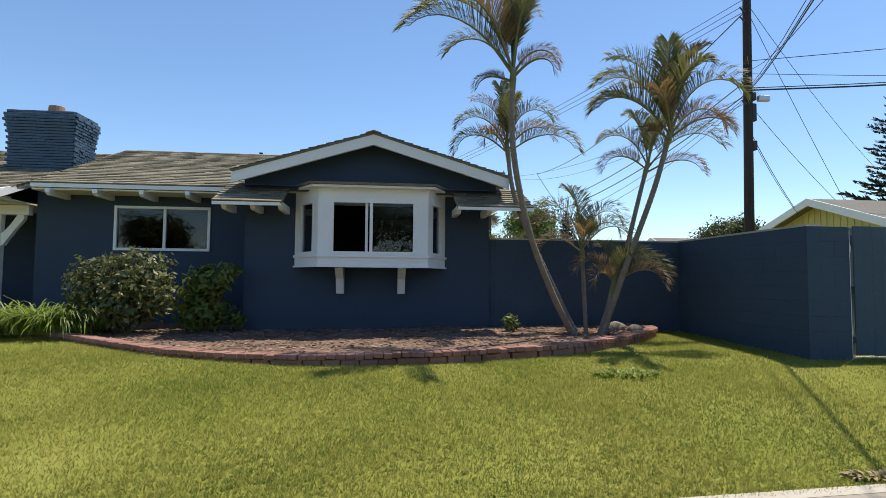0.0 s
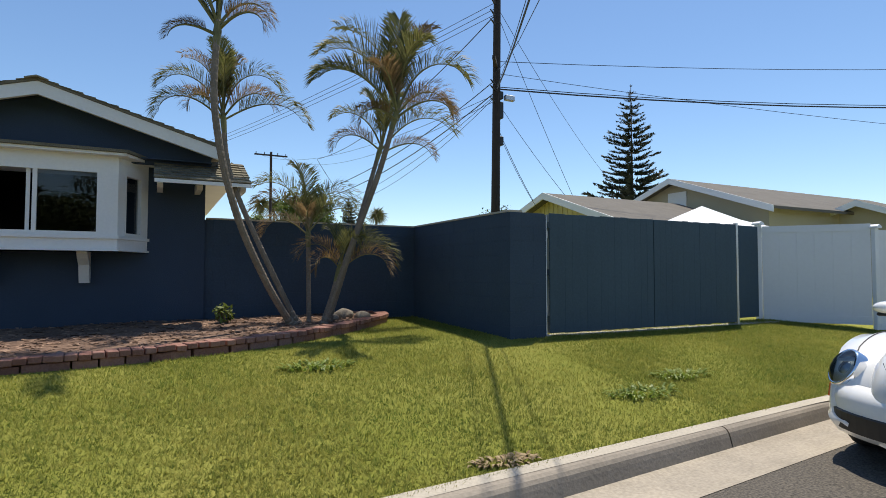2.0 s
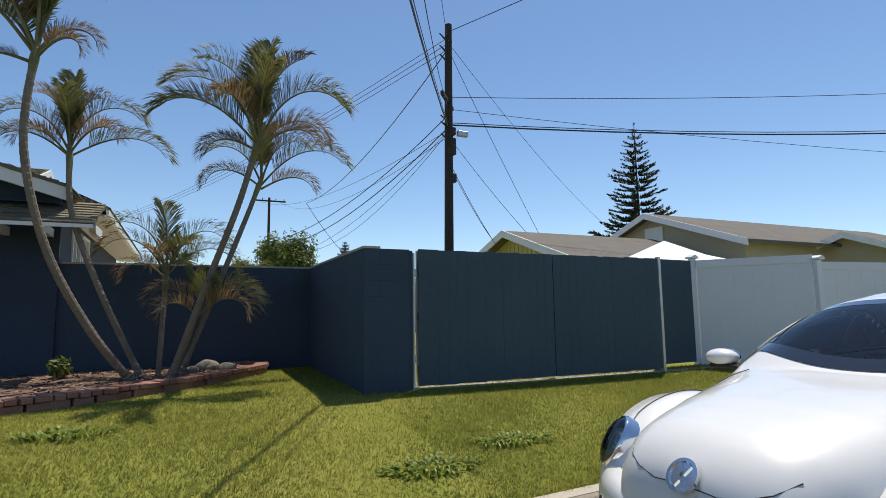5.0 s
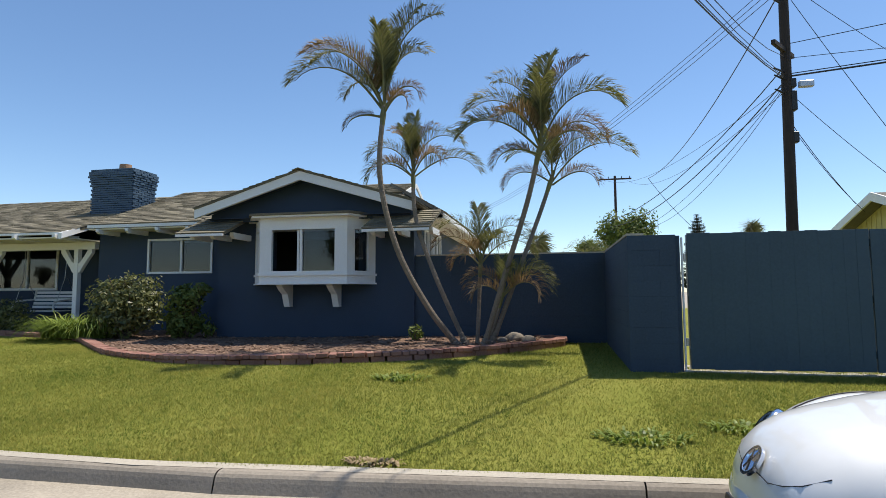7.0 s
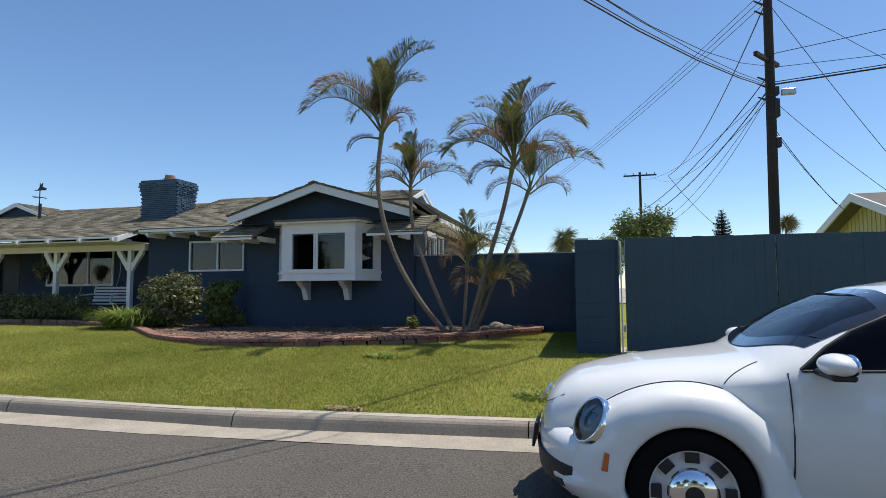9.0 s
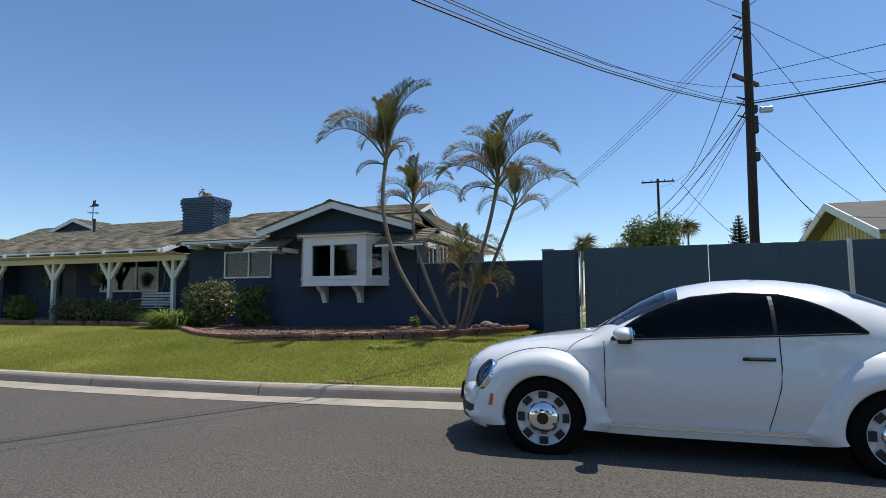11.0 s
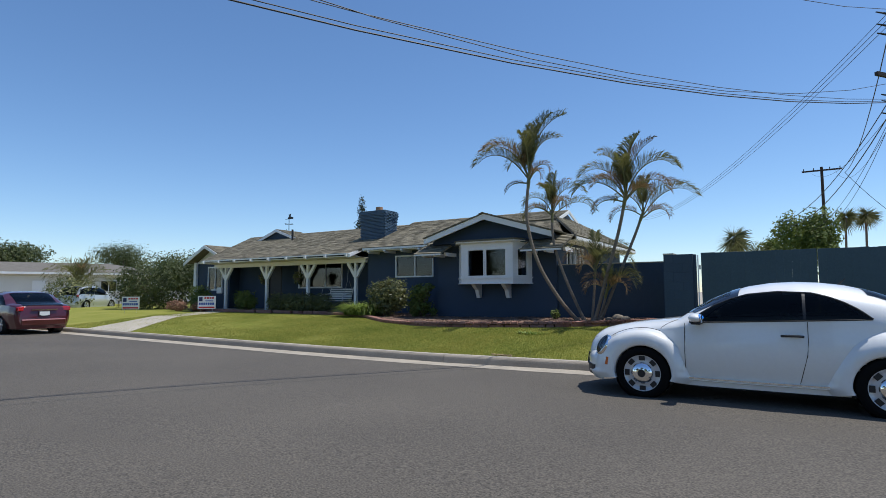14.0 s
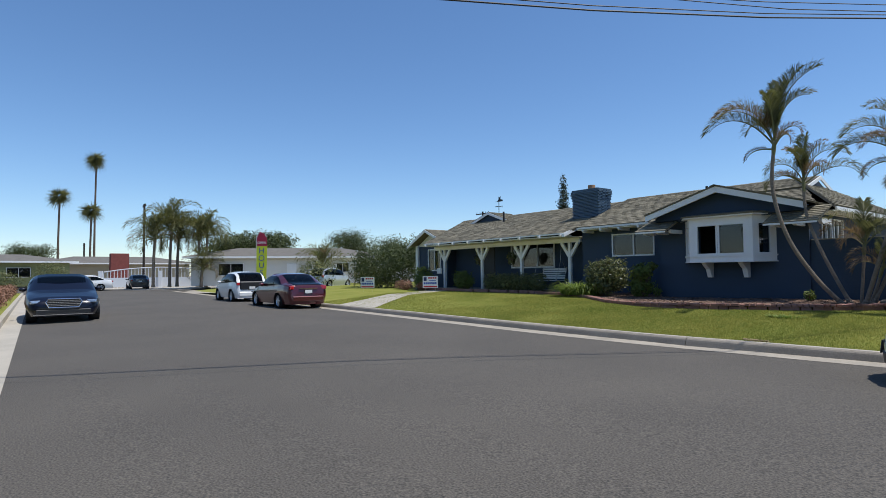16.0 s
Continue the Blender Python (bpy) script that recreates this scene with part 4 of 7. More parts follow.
            bmesh.ops.delete(bm, geom=[v for v in bm.verts if v.co.x < 1.552 or v.co.z < 1.045], context="VERTS")
            part("tape", bm, TAPE, mir, "bright blue tape", smooth=True)
        # fenders
        for cx, fwd, aft, rr in ((0.85, 1.20, 1.02, 0.565), (3.387, 1.03, 1.24, 0.63)):
            bm = bmesh.new()
            prof = [(0.345, 0.80), (0.352, 0.885), (0.37, 0.902), (0.42, 0.905), (0.48, 0.89), (0.54, 0.845), (rr - 0.02, 0.78), (rr + 0.005, 0.72), (rr + 0.005, 0.65), (rr - 0.01, 0.57), (rr - 0.05, 0.48), (rr - 0.10, 0.40)]
            g = []
            for i in range(49):
                a = radians(-22 + 224 * i / 48)
                row = []
                for k, (r, y) in enumerate(prof):
                    grow = (r - 0.345) / (rr - 0.345)
                    ux = -math.cos(a)
                    st = (fwd if ux < 0 else aft)
                    x = cx + ux * r * (1 + (st - 1) * grow) * (1 + 0.10 * grow * (0 if math.sin(a) > 0 else 1))
                    z = 0.325 + math.sin(a) * r * (1 if math.sin(a) > 0 else 0.55)
                    yy = y - (0.10 * grow * max(-math.sin(a) * 2, 0)) - (0.05 if cx > 2 else 0.09) * grow * max(abs(ux) - 0.55, 0) * 2
                    row.append(bm.verts.new((x, s * yy, max(z, 0.2))))
                g.append(row)
            for r0, r1 in zip(g, g[1:]):
                for k in range(len(prof) - 1):
                    bm.faces.new((r0[k], r0[k + 1], r1[k + 1], r1[k]))
            part("fender", bm, WHITECAR, car, "rounded white fender", smooth=True)
            arc = []
            for i in range(21):
                a = radians((38 if cx < 2 else 20) + (122 if cx < 2 else 110) * i / 20)
                ux = -math.cos(a)
                r = rr + 0.008
                arc.append((cx + ux * r * (fwd if ux < 0 else aft), s * (0.705 - (0.05 if cx > 2 else 0.09) * max(abs(ux) - 0.55, 0) * 2), 0.325 + math.sin(a) * r))
            seam(car, arc, 0.004)
            bm = bmesh.new()
            lathe(bm, [(0.352, -0.14), (0.352, 0.14)], 32)
            bmesh.ops.translate(bm, verts=bm.verts, vec=(cx, s * 0.72, 0.335))
            part("wheel_well", bm, BLACK, car)
            wheel(car, cx, s * 0.785, s, 0.33, "classic")
        # lamps
        hl = new("headlight")
        hl.parent = car
        hl.matrix_basis = pose(0.325, s * 0.732, 0.655, 0, 0, 90 - s * 31) @ pose(0, 0, 0, 30, 0, 0) @ Matrix.Diagonal((1.08, 1, 1.2, 1))
        bm = bmesh.new()
        lathe(bm, [(0.128, -0.16), (0.125, 0.005), (0.122, 0.015), (0.118, 0.024), (0.110, 0.02)], 32)
        part("bezel", bm, CHROME, hl, smooth=True)
        bm = bmesh.new()
        lathe(bm, [(0.11, 0.02), (0.09, 0.045), (0.05, 0.06), (0.001, 0.064)], 32)
        part("lens", bm, GLASS, hl, smooth=True)
        bm = bmesh.new()
        lathe(bm, [(0.112, 0.008), (0.06, -0.03), (0.045, -0.01), (0.04, 0.015), (0.001, 0.02)], 32)
        part("reflector", bm, LAMP, hl, smooth=True)
        bm = bmesh.new()
        bmesh.ops.create_uvsphere(bm, u_segments=20, v_segments=12, radius=1, matrix=pose(3.85, s * 0.805, 0.80, 0, 0, s * 26) @ pose(0, 0, 0, 0, 25, 0) @ Matrix.Diagonal((0.135, 0.035, 0.085, 1)))
        part("tail_light", bm, REDLAMP, car, "red tail light", smooth=True)
        bm = bmesh.new()
        vs = box(bm, -0.022, 0.022, -0.008, 0.008, -0.05, 0.05)
        bmesh.ops.transform(bm, matrix=pose(0.405, s * 0.872, 0.46, 0, 12, -s * 14), verts=vs)
        part("side_marker", bm, AMBER, car, "amber side marker", bevel=0.003)
        bm = bmesh.new()
        vs = box(bm, -0.12, 0.12, -0.01, 0.01, -0.014, 0.014)
        bmesh.ops.transform(bm, matrix=pose(4.10, s * 0.765, 0.40, 0, 0, s * 24), verts=vs)
        part("rear_reflector", bm, REDLAMP, car)
    part("windscreen", top_patch(sh, wind_f, wind_b, 0.685, 0.006), CLEARCAR, car, "large raked windscreen", smooth=True)
    part("rear_window", top_patch(sh, rear_f, rear_b, 0.58, 0.006), TINT, car, smooth=True)
    # dark printed border of the windscreen
    part("screen_border", top_patch(sh, lambda y: wind_b(y) - 0.10, wind_b, 0.685, 0.008, 20, 3), FRIT, car, smooth=True)
    part("screen_border", top_patch(sh, wind_f, lambda y: wind_f(y) + 0.08, 0.685, 0.008, 20, 3), FRIT, car, smooth=True)
    for s in (-1, 1):
        bm = bmesh.new()
        g = []
        for i in range(9):
            row = []
            for k in range(4):
                y = s * (0.607 + 0.026 * k)
                x = wind_f(y) + 0.09 + (wind_b(y) - 0.19 - wind_f(y)) * i / 8
                row.append(bm.verts.new((x, y, sh.roof(x, y) + 0.008)))
            g.append(row)
        for r0, r1 in zip(g, g[1:]):
            for k in range(3):
                bm.faces.new((r0[k], r1[k], r1[k + 1], r0[k + 1]))
        part("screen_border", bm, FRIT, car, smooth=True)
    seam(car, [(wind_f(y) + 0.035, y, sh.roof(wind_f(y) + 0.01, y) + 0.003) for y in [-0.62 + 1.24 * i / 24 for i in range(25)]], 0.010, BLACK, "cowl_seal")
    # front bumper with its dark intake
    bm = bmesh.new()
    g = []
    for i in range(25):
        a = radians(-78 + 156 * i / 24)
        row = []
        for dz, out in ((0.20, 0.0), (0.235, 0.045), (0.27, 0.06), (0.46, 0.075), (0.50, 0.06), (0.54, 0.02), (0.56, -0.06)):
            row.append(bm.verts.new((0.42 - (0.38 + out) * math.cos(a), (0.80 + out * 0.5) * math.sin(a), dz)))
        g.append(row)
    for r0, r1 in zip(g, g[1:]):
        for k in range(6):
            bm.faces.new((r0[k], r1[k], r1[k + 1], r0[k + 1]))
    part("front_bumper", bm, WHITECAR, car, smooth=True)
    bm = bmesh.new()
    g = []
    for i in range(21):
        a = radians(-66 + 132 * i / 20)
        g.append([bm.verts.new((0.42 - (0.38 + o) * math.cos(a), (0.80 + o * 0.5) * math.sin(a), z)) for z, o in ((0.242, 0.050), (0.250, 0.078), (0.375, 0.090), (0.385, 0.06))])
    for r0, r1 in zip(g, g[1:]):
        for k in range(3):
            bm.faces.new((r0[k], r1[k], r1[k + 1], r0[k + 1]))
    part("intake_grille", bm, BLACK, car, "black lower intake")
    number_plate(car, pose(-0.065, 0.0, 0.41, 0, 0, -90) @ pose(0, 0, 0, -8), "9CMZ418")
    bm = bmesh.new()
    lathe(bm, [(0.062, 0), (0.062, 0.014), (0.05, 0.014), (0.046, 0.008), (0.001, 0.008)], 28)
    for a in (-28, 28):
        vs = box(bm, -0.007, 0.007, 0.006, 0.014, -0.045, 0.045)
        bmesh.ops.transform(bm, matrix=pose(0, 0, 0, 0, a, 0), verts=vs)
    em = part("emblem", bm, CHROME, car, "round chrome emblem")
    em.matrix_basis = pose(0.022, 0, 0.685, 0, 0, 90) @ pose(0, 0, 0, 34, 0, 0) @ Matrix.Diagonal((1.2, 1.2, 1.2, 1))
    # bonnet shut lines
    for s in (-1, 1):
        seam(car, [(x, s * y, sh.roof(x, y) + 0.002) for x, y in ((0.02, 0.16), (0.04, 0.27), (0.08, 0.35), (0.16, 0.41))], 0.0025)
        seam(car, [(1.06 + 0.022 * k, s * (0.70 - 0.012 * k), sh.roof(1.06 + 0.022 * k, 0.70 - 0.012 * k) + 0.002) for k in range(10)], 0.003)
    seam(car, [(0.02, -0.16 + 0.32 * i / 8, sh.roof(0.02, -0.16 + 0.32 * i / 8) + 0.001) for i in range(9)], 0.0025)
    # interior
    bm = bmesh.new()
    for s in (-1, 1):
        for x in (2.0, 2.85):
            vs = box(bm, x, x + 0.5, s * 0.12, s * 0.60, 0.35, 0.55)
            vs = box(bm, x + 0.42, x + 0.60, s * 0.12, s * 0.60, 0.5, 1.05)
            vs = box(bm, x + 0.48, x + 0.58, s * 0.24, s * 0.48, 1.07, 1.22)
    part("seat", bm, SEAT, car, bevel=0.03)
    bm = bmesh.new()
    box(bm, 1.35, 1.75, -0.72, 0.72, 0.6, 0.94)
    part("dashboard", bm, SEAT, car, bevel=0.04)
    bm = bmesh.new()
    box(bm, 0.3, 4.0, -0.66, 0.66, 0.22, 0.30)
    part("floor_pan", bm, BLACK, car)
    YEL = mat("yellow_green_cloth", (0.55, 0.62, 0.04), 0.8, 0.2, 20, 60, 0.3)
    bm = bmesh.new()
    for k in range(4):
        bmesh.ops.create_uvsphere(bm, u_segments=8, v_segments=6, radius=0.045, matrix=Matrix.Translation((1.50 + 0.03 * (k % 2), -0.22 + 0.06 * k, 0.978)))
    tagged(new("cloth", finish("cloth", bm, YEL, 0, True)), "yellow-green cloth lying on the car's dashboard", "cloth").location = car.location
    # spoiler, aerial, exhaust
    bm = bmesh.new()
    g = []
    for i in range(13):
        y = -0.56 + 1.12 * i / 12
        b = 0.10 * (y / 0.56) ** 2
        g.append([bm.verts.new(p) for p in ((3.66 - b, y, 1.165), (3.99 - b * 1.6, y, 1.15), (3.985 - b * 1.6, y, 1.118), (3.72 - b, y, 1.105))])
    for r0, r1 in zip(g, g[1:]):
        for k in range(4):
            bm.faces.new((r0[k], r1[k], r1[(k + 1) % 4], r0[(k + 1) % 4]))
    part("spoiler", bm, WHITECAR, car, "white lip spoiler", smooth=True)
    bm = bmesh.new()
    bar(bm, (3.0, 0, 1.44), (3.08, 0, 1.52), 0.012, 0.004)
    part("aerial", bm, BLACK, car)
    bm = bmesh.new()
    box(bm, 3.95, 4.29, -0.55, 0.55, 0.20, 0.36)
    part("rear_valance", bm, BLACK, car, bevel=0.03)
    for y in (-0.42, -0.34):
        bm = bmesh.new()
        bar(bm, (4.1, y, 0.25), (4.31, y, 0.25), 0.03, n=12)
        part("exhaust", bm, CHROME, car)
    return car


beetle()


def saloon(label, m, body, L, W, top, belt, style="spoke", estate=False, wheels=(0.9, 3.75), dark_back=None, rear="saloon", front="plain", group=""):
    """A plain modern car; its nose at x = 0."""
    car = thing("car", label, "car", group)
    car.matrix_basis = m
    h = W / 2
    wide = [(0, h * .62), (.05, h * .78), (.2, h * .90), (.6, h * .97), (1.2, h), (L - 1.0, h), (L - .4, h * .95), (L - .1, h * .86), (L, h * .72)]
    sh = Shell(top, belt, wide, 0.2, 0.42, 0.9)
    cowl = next(a for a, b in top if b > belt[len(belt) // 2][1] + 0.12)
    zs = [b for _, b in top]
    peak = max(zs)
    roof_a = next(a for a, b in top if b > peak - 0.06)
    roof_b = [a for a, b in top if b > peak - 0.10][-1]
    tailx = [a for a, b in top if b > sh.val(belt, a) + 0.16][-1]
    wl = lambda x: sh.val(belt, x) + 0.04
    wu = lambda x: max(min(sh.val(top, x) - 0.10, peak - 0.12), wl(x) + 0.002)
    x0, x1 = cowl + 0.25, tailx - 0.1

    def cut(c):
        if x0 + 0.1 < c.x < x1 - 0.1 and wl(c.x) + 0.02 < c.z < wu(c.x) - 0.02 and abs(c.y) > h * 0.5:
            return True
        return c.z > sh.val(belt, c.x) + 0.05 and abs(c.y) < h * 0.62 and (cowl + 0.05 < c.x < roof_a - 0.03 or roof_b + 0.08 < c.x < tailx - 0.02)
    part("body", sh.mesh(0, L, 90, cut, wheels, 0.355), body, car, smooth=True)
    for s in (-1, 1):
        xm = (x0 + x1) / 2
        for a, b in ((x0, xm - 0.03), (xm + 0.03, x1)):
            part("side_window", side_patch(sh, wl, wu, a, b, s, 0.006, 16), TINT, car, smooth=True)
        seam(car, [(xm, s * (sh.side(xm, z) + 0.001), z) for z in (0.95, 0.7, 0.45, 0.28)], 0.004)
        for w in wheels:
            wheel(car, w, s * (h - 0.12), s, 0.33, style)
            bm = bmesh.new()
            lathe(bm, [(0.355, -0.16), (0.355, 0.12)], 24)
            bmesh.ops.translate(bm, verts=bm.verts, vec=(w, s * (h - 0.13), 0.33))
            part("wheel_well", bm, BLACK, car)
        bm = bmesh.new()
        bmesh.ops.create_uvsphere(bm, u_segments=12, v_segments=8, radius=1, matrix=Matrix.Translation((x0 + 0.12, s * (h + 0.10), wl(x0) + 0.06)) @ Matrix.Diagonal((0.07, 0.11, 0.07, 1)))
        part("mirror", bm, body, car, smooth=True)
        z = sh.val(belt, L - 0.2)
        bm = bmesh.new()
        vs = box(bm, -0.05, 0.05, -0.17, 0.17, -0.07, 0.07)
        bmesh.ops.transform(bm, matrix=pose(L - 0.09, s * h * 0.70, z - 0.05, 0, -8, -s * 24), verts=vs)
        part("tail_light", bm, REDLAMP, car, "red tail light", bevel=0.02)
        bm = bmesh.new()
        zf = sh.val(belt, 0.2)
        vs = box(bm, -0.04, 0.04, -0.20, 0.20, -0.05, 0.05)
        bmesh.ops.transform(bm, matrix=pose(0.12, s * h * 0.70, zf + 0.02, 0, 12, s * 28), verts=vs)
        part("headlight", bm, LAMP, car, "clear headlight", bevel=0.02)
    part("windscreen", top_patch(sh, lambda y: cowl + 0.2 * (y / h) ** 2, lambda y: roof_a, h * 0.70, 0.006), TINT, car, smooth=True)
    part("rear_window", top_patch(sh, lambda y: roof_b + 0.05, lambda y: tailx, h * 0.66, 0.006), TINT, car, smooth=True)
    bm = bmesh.new()
    box(bm, 0.3, L - 0.3, -h * 0.75, h * 0.75, 0.22, 0.3)
    box(bm, 1.6, L - 1.2, -h * 0.7, h * 0.7, 0.3, 0.8)
    part("interior", bm, SEAT, car)
    bm = bmesh.new()
    box(bm, L - 0.10, L + 0.03, -h * 0.74, h * 0.74, 0.30, 0.52)
    part("rear_bumper", bm, body, car, bevel=0.03)
    number_plate(car, pose(L + 0.012, 0, sh.val(belt, L - 0.1) - 0.12, 0, 0, 90), "", BLACK)
    if rear == "saloon":
        bm = bmesh.new()
        box(bm, L - 0.03, L + 0.015, -0.38, 0.38, sh.val(belt, L - 0.1) - 0.01, sh.val(belt, L - 0.1) + 0.015)
        part("boot_trim", bm, CHROME, car)
    if front == "grille":
        gr = new("grille")
        gr.parent = car
        out = [(-0.46, 0.62), (-0.38, 0.46), (0.38, 0.46), (0.46, 0.62), (0.40, 0.72), (-0.40, 0.72)]
        bm = bmesh.new()
        prism(bm, [(a, b) for a, b in out], -0.03, 0.12, "x")
        part("grille_back", bm, BLACK, gr)
        bm = bmesh.new()
        tube(bm, [(-0.035, a, b) for a, b in out + out[:1]], [0.016] * 7, 6)
        part("grille_rim", bm, CHROME, gr)
        for z in (0.515, 0.565, 0.615, 0.665):
            bm = bmesh.new()
            box(bm, -0.05, -0.03, -0.42, 0.42, z - 0.008, z + 0.008)
            part("grille_bar", bm, CHROME, gr)
        bm = bmesh.new()
        box(bm, -0.045, 0.0, -0.75, 0.75, 0.235, 0.26)
        part("lip_trim", bm, CHROME, car)
        bm = bmesh.new()
        box(bm, -0.03, 0.05, -0.70, 0.70, 0.27, 0.40)
        part("lower_intake", bm, BLACK, car, bevel=0.02)
    return car


SAL_TOP = [(0, .52), (.06, .64), (.3, .76), (.8, .86), (1.35, .94), (1.7, 1.14), (2.1, 1.36), (2.5, 1.45), (3.0, 1.455), (3.4, 1.42), (3.8, 1.25), (4.15, 1.06), (4.5, 1.03), (4.72, .98), (4.78, .80), (4.8, .5)]
SAL_BELT = [(0, .46), (.2, .62), (.8, .76), (1.4, .86), (2.5, .90), (3.8, .95), (4.3, .96), (4.65, .90), (4.78, .72), (4.8, .46)]
HAT_TOP = [(0, .52), (.05, .66), (.3, .82), (.75, .98), (1.1, 1.20), (1.5, 1.44), (2.0, 1.57), (2.7, 1.58), (3.3, 1.54), (3.65, 1.42), (3.85, 1.12), (3.96, .95), (4.0, .5)]
HAT_BELT = [(0, .46), (.2, .66), (.75, .86), (1.4, .93), (2.5, .95), (3.4, 1.0), (3.8, .98), (3.95, .8), (4.0, .46)]
MAROON = paint("maroon_paint", (0.085, 0.008, 0.014), 0.3, 0.3)
NAVYCAR = mat("midnight_paint", (0.003, 0.004, 0.013), 0.3, 0.03, 1.0, 20, 0.0, coat=0.35, spec=0.3)
SILVER = paint("silver_paint", (0.55, 0.57, 0.60), 0.3, 0.4)
GREYCAR = paint("dark_grey_paint", (0.03, 0.032, 0.036), 0.3, 0.3)
saloon("dark maroon four-door saloon parked at the kerb", pose(-18.05, 3.35, 0.0, 0, 0, -2), MAROON, 4.8, 1.80, SAL_TOP, SAL_BELT)
i3 = saloon("white compact hatchback with a black tailgate parked at the kerb", pose(-25.0, 3.75, 0.0, 0, 0, -2), WHITECAR, 4.0, 1.78, HAT_TOP, HAT_BELT, wheels=(0.75, 3.3), rear="hatch")
bm = bmesh.new()
box(bm, 3.86, 4.02, -0.62, 0.62, 0.62, 1.06)
part("tailgate", bm, BLACK, i3, "glossy black tailgate", bevel=0.05)
big = [(a * 5.2 / 4.8, b * 1.02) for a, b in SAL_TOP], [(a * 5.2 / 4.8, b) for a, b in SAL_BELT]
saloon("midnight blue luxury saloon with a wide chrome grille", pose(-12.6, -5.05, 0.02, 0, 0, 178), NAVYCAR, 5.2, 1.9, *big, wheels=(0.95, 4.1), front="grille")
saloon("white saloon parked across the end of the street", pose(-53.0, -3.3, 0.05, 0, 0, 96), WHITECAR, 4.8, 1.8, SAL_TOP, SAL_BELT)
saloon("dark grey saloon standing before the white gate", pose(-60.0, 4.6, 0.05, 0, 0, -4), GREYCAR, 4.6, 1.8, SAL_TOP, SAL_BELT)
saloon("silver hatchback parked in the next driveway", pose(-32.5, 15.0, 0.3, 0, 0, -60), SILVER, 4.0, 1.78, HAT_TOP, HAT_BELT, wheels=(0.75, 3.3), rear="hatch")

# ---- plants ----
TRUNK = mat("palm_trunk", (0.20, 0.16, 0.12), 0.9, 0.35, 6, 40, 0.5)
FROND = mat("palm_leaf", (0.070, 0.085, 0.024), 0.6, 0.4, 1.5, 20, 0.05, island=-0.6, rgb2=(0.25, 0.235, 0.085))
soft_light(FROND, 0.45)
FRONDY = mat("palm_leaf_yellowing", (0.13, 0.085, 0.036), 0.6, 0.4, 2, 20, 0.05, island=-0.5, rgb2=(0.32, 0.22, 0.11))
soft_light(FRONDY, 0.45)
RACHIS = mat("palm_stem", (0.16, 0.15, 0.05), 0.6, 0.3, 3, 20, 0.1)
LEAF = mat("shrub_leaf", (0.035, 0.055, 0.014), 0.45, 0.4, 2, 20, 0.05, island=-0.8, rgb2=(0.25, 0.25, 0.085))
soft_light(LEAF, 0.35)
LEAFB = mat("bright_leaf", (0.06, 0.10, 0.015), 0.65, 0.4, 2, 20, 0.05, island=-0.6, rgb2=(0.20, 0.24, 0.05))
soft_light(LEAFB, 0.35)
TREELEAF = mat("tree_leaf", (0.030, 0.050, 0.012), 0.6, 0.4, 1, 10, 0.05, island=-0.6, rgb2=(0.105, 0.125, 0.035))
soft_light(TREELEAF, 0.35)
PINELEAF = mat("conifer_needles", (0.012, 0.022, 0.012), 0.7, 0.4, 1, 10, 0.05, island=-0.6, rgb2=(0.040, 0.058, 0.030))
TWIG = mat("twig", (0.12, 0.085, 0.06), 0.9, 0.3, 5, 30, 0.2)
DRYLEAF = mat("dry_leaf", (0.16, 0.07, 0.04), 0.8, 0.4, 2, 20, 0.05, island=-0.6, rgb2=(0.32, 0.17, 0.10))


def frond(rnd, length, azim, lift, droop, leaf=0.32, pairs=46):
    """An arching feather leaf from the origin: the stem's points, and narrow bent leaflets in a raised V."""
    pts, p, el = [], Vector((0, 0, 0)), lift
    seg = length / 12
    d = Vector((math.cos(azim), math.sin(azim), 0))
    twist = rnd.uniform(-0.35, 0.35)
    for i in range(13):
        pts.append(p.copy())
        p = p + (d * math.cos(el) + Vector((0, 0, math.sin(el)))) * seg
        el -= droop * (0.10 + 2.0 * i / 12) / 12
    flat = Vector((-d.y, d.x, 0))
    verts, faces = [], []
    pairs = int(pairs * 1.7)
    for i in range(pairs):
        t = 0.20 + 0.80 * (i + rnd.random() * 0.5) / pairs
        k = min(int(t * 12), 11)
        a = pts[k].lerp(pts[k + 1], t * 12 - k)
        along = (pts[k + 1] - pts[k]).normalized()
        side = Matrix.Rotation(twist * t, 3, along) @ flat
        up = along.cross(side)
        ln = leaf * (0.45 + 1.15 * math.sin(math.pi * min(t * 0.80 + 0.10, 1))) * rnd.uniform(0.85, 1.1)
        for s in (-1, 1):
            out = (side * s * rnd.uniform(0.4, 0.65) + along * (0.55 + 0.35 * t) + up * rnd.uniform(0.45, 0.85)).normalized()
            fall = Vector((0, 0, -ln * (0.06 + 0.26 * t) * rnd.uniform(0.5, 1.4)))
            mid = a + out * ln * 0.55 + fall * 0.12
            tip = a + out * ln * 0.95 + fall
            w = (along * 0.7 + up * 0.4).normalized() * 0.0120 * (leaf / 0.32) * (1 if leaf < 0.5 else 1.6)
            b = len(verts)
            verts += [a - w * 0.5, a + w * 0.5, mid + w, mid - w, tip]
            faces += [(b, b + 1, b + 2, b + 3), (b + 3, b + 2, b + 4)]
    return pts, verts, faces


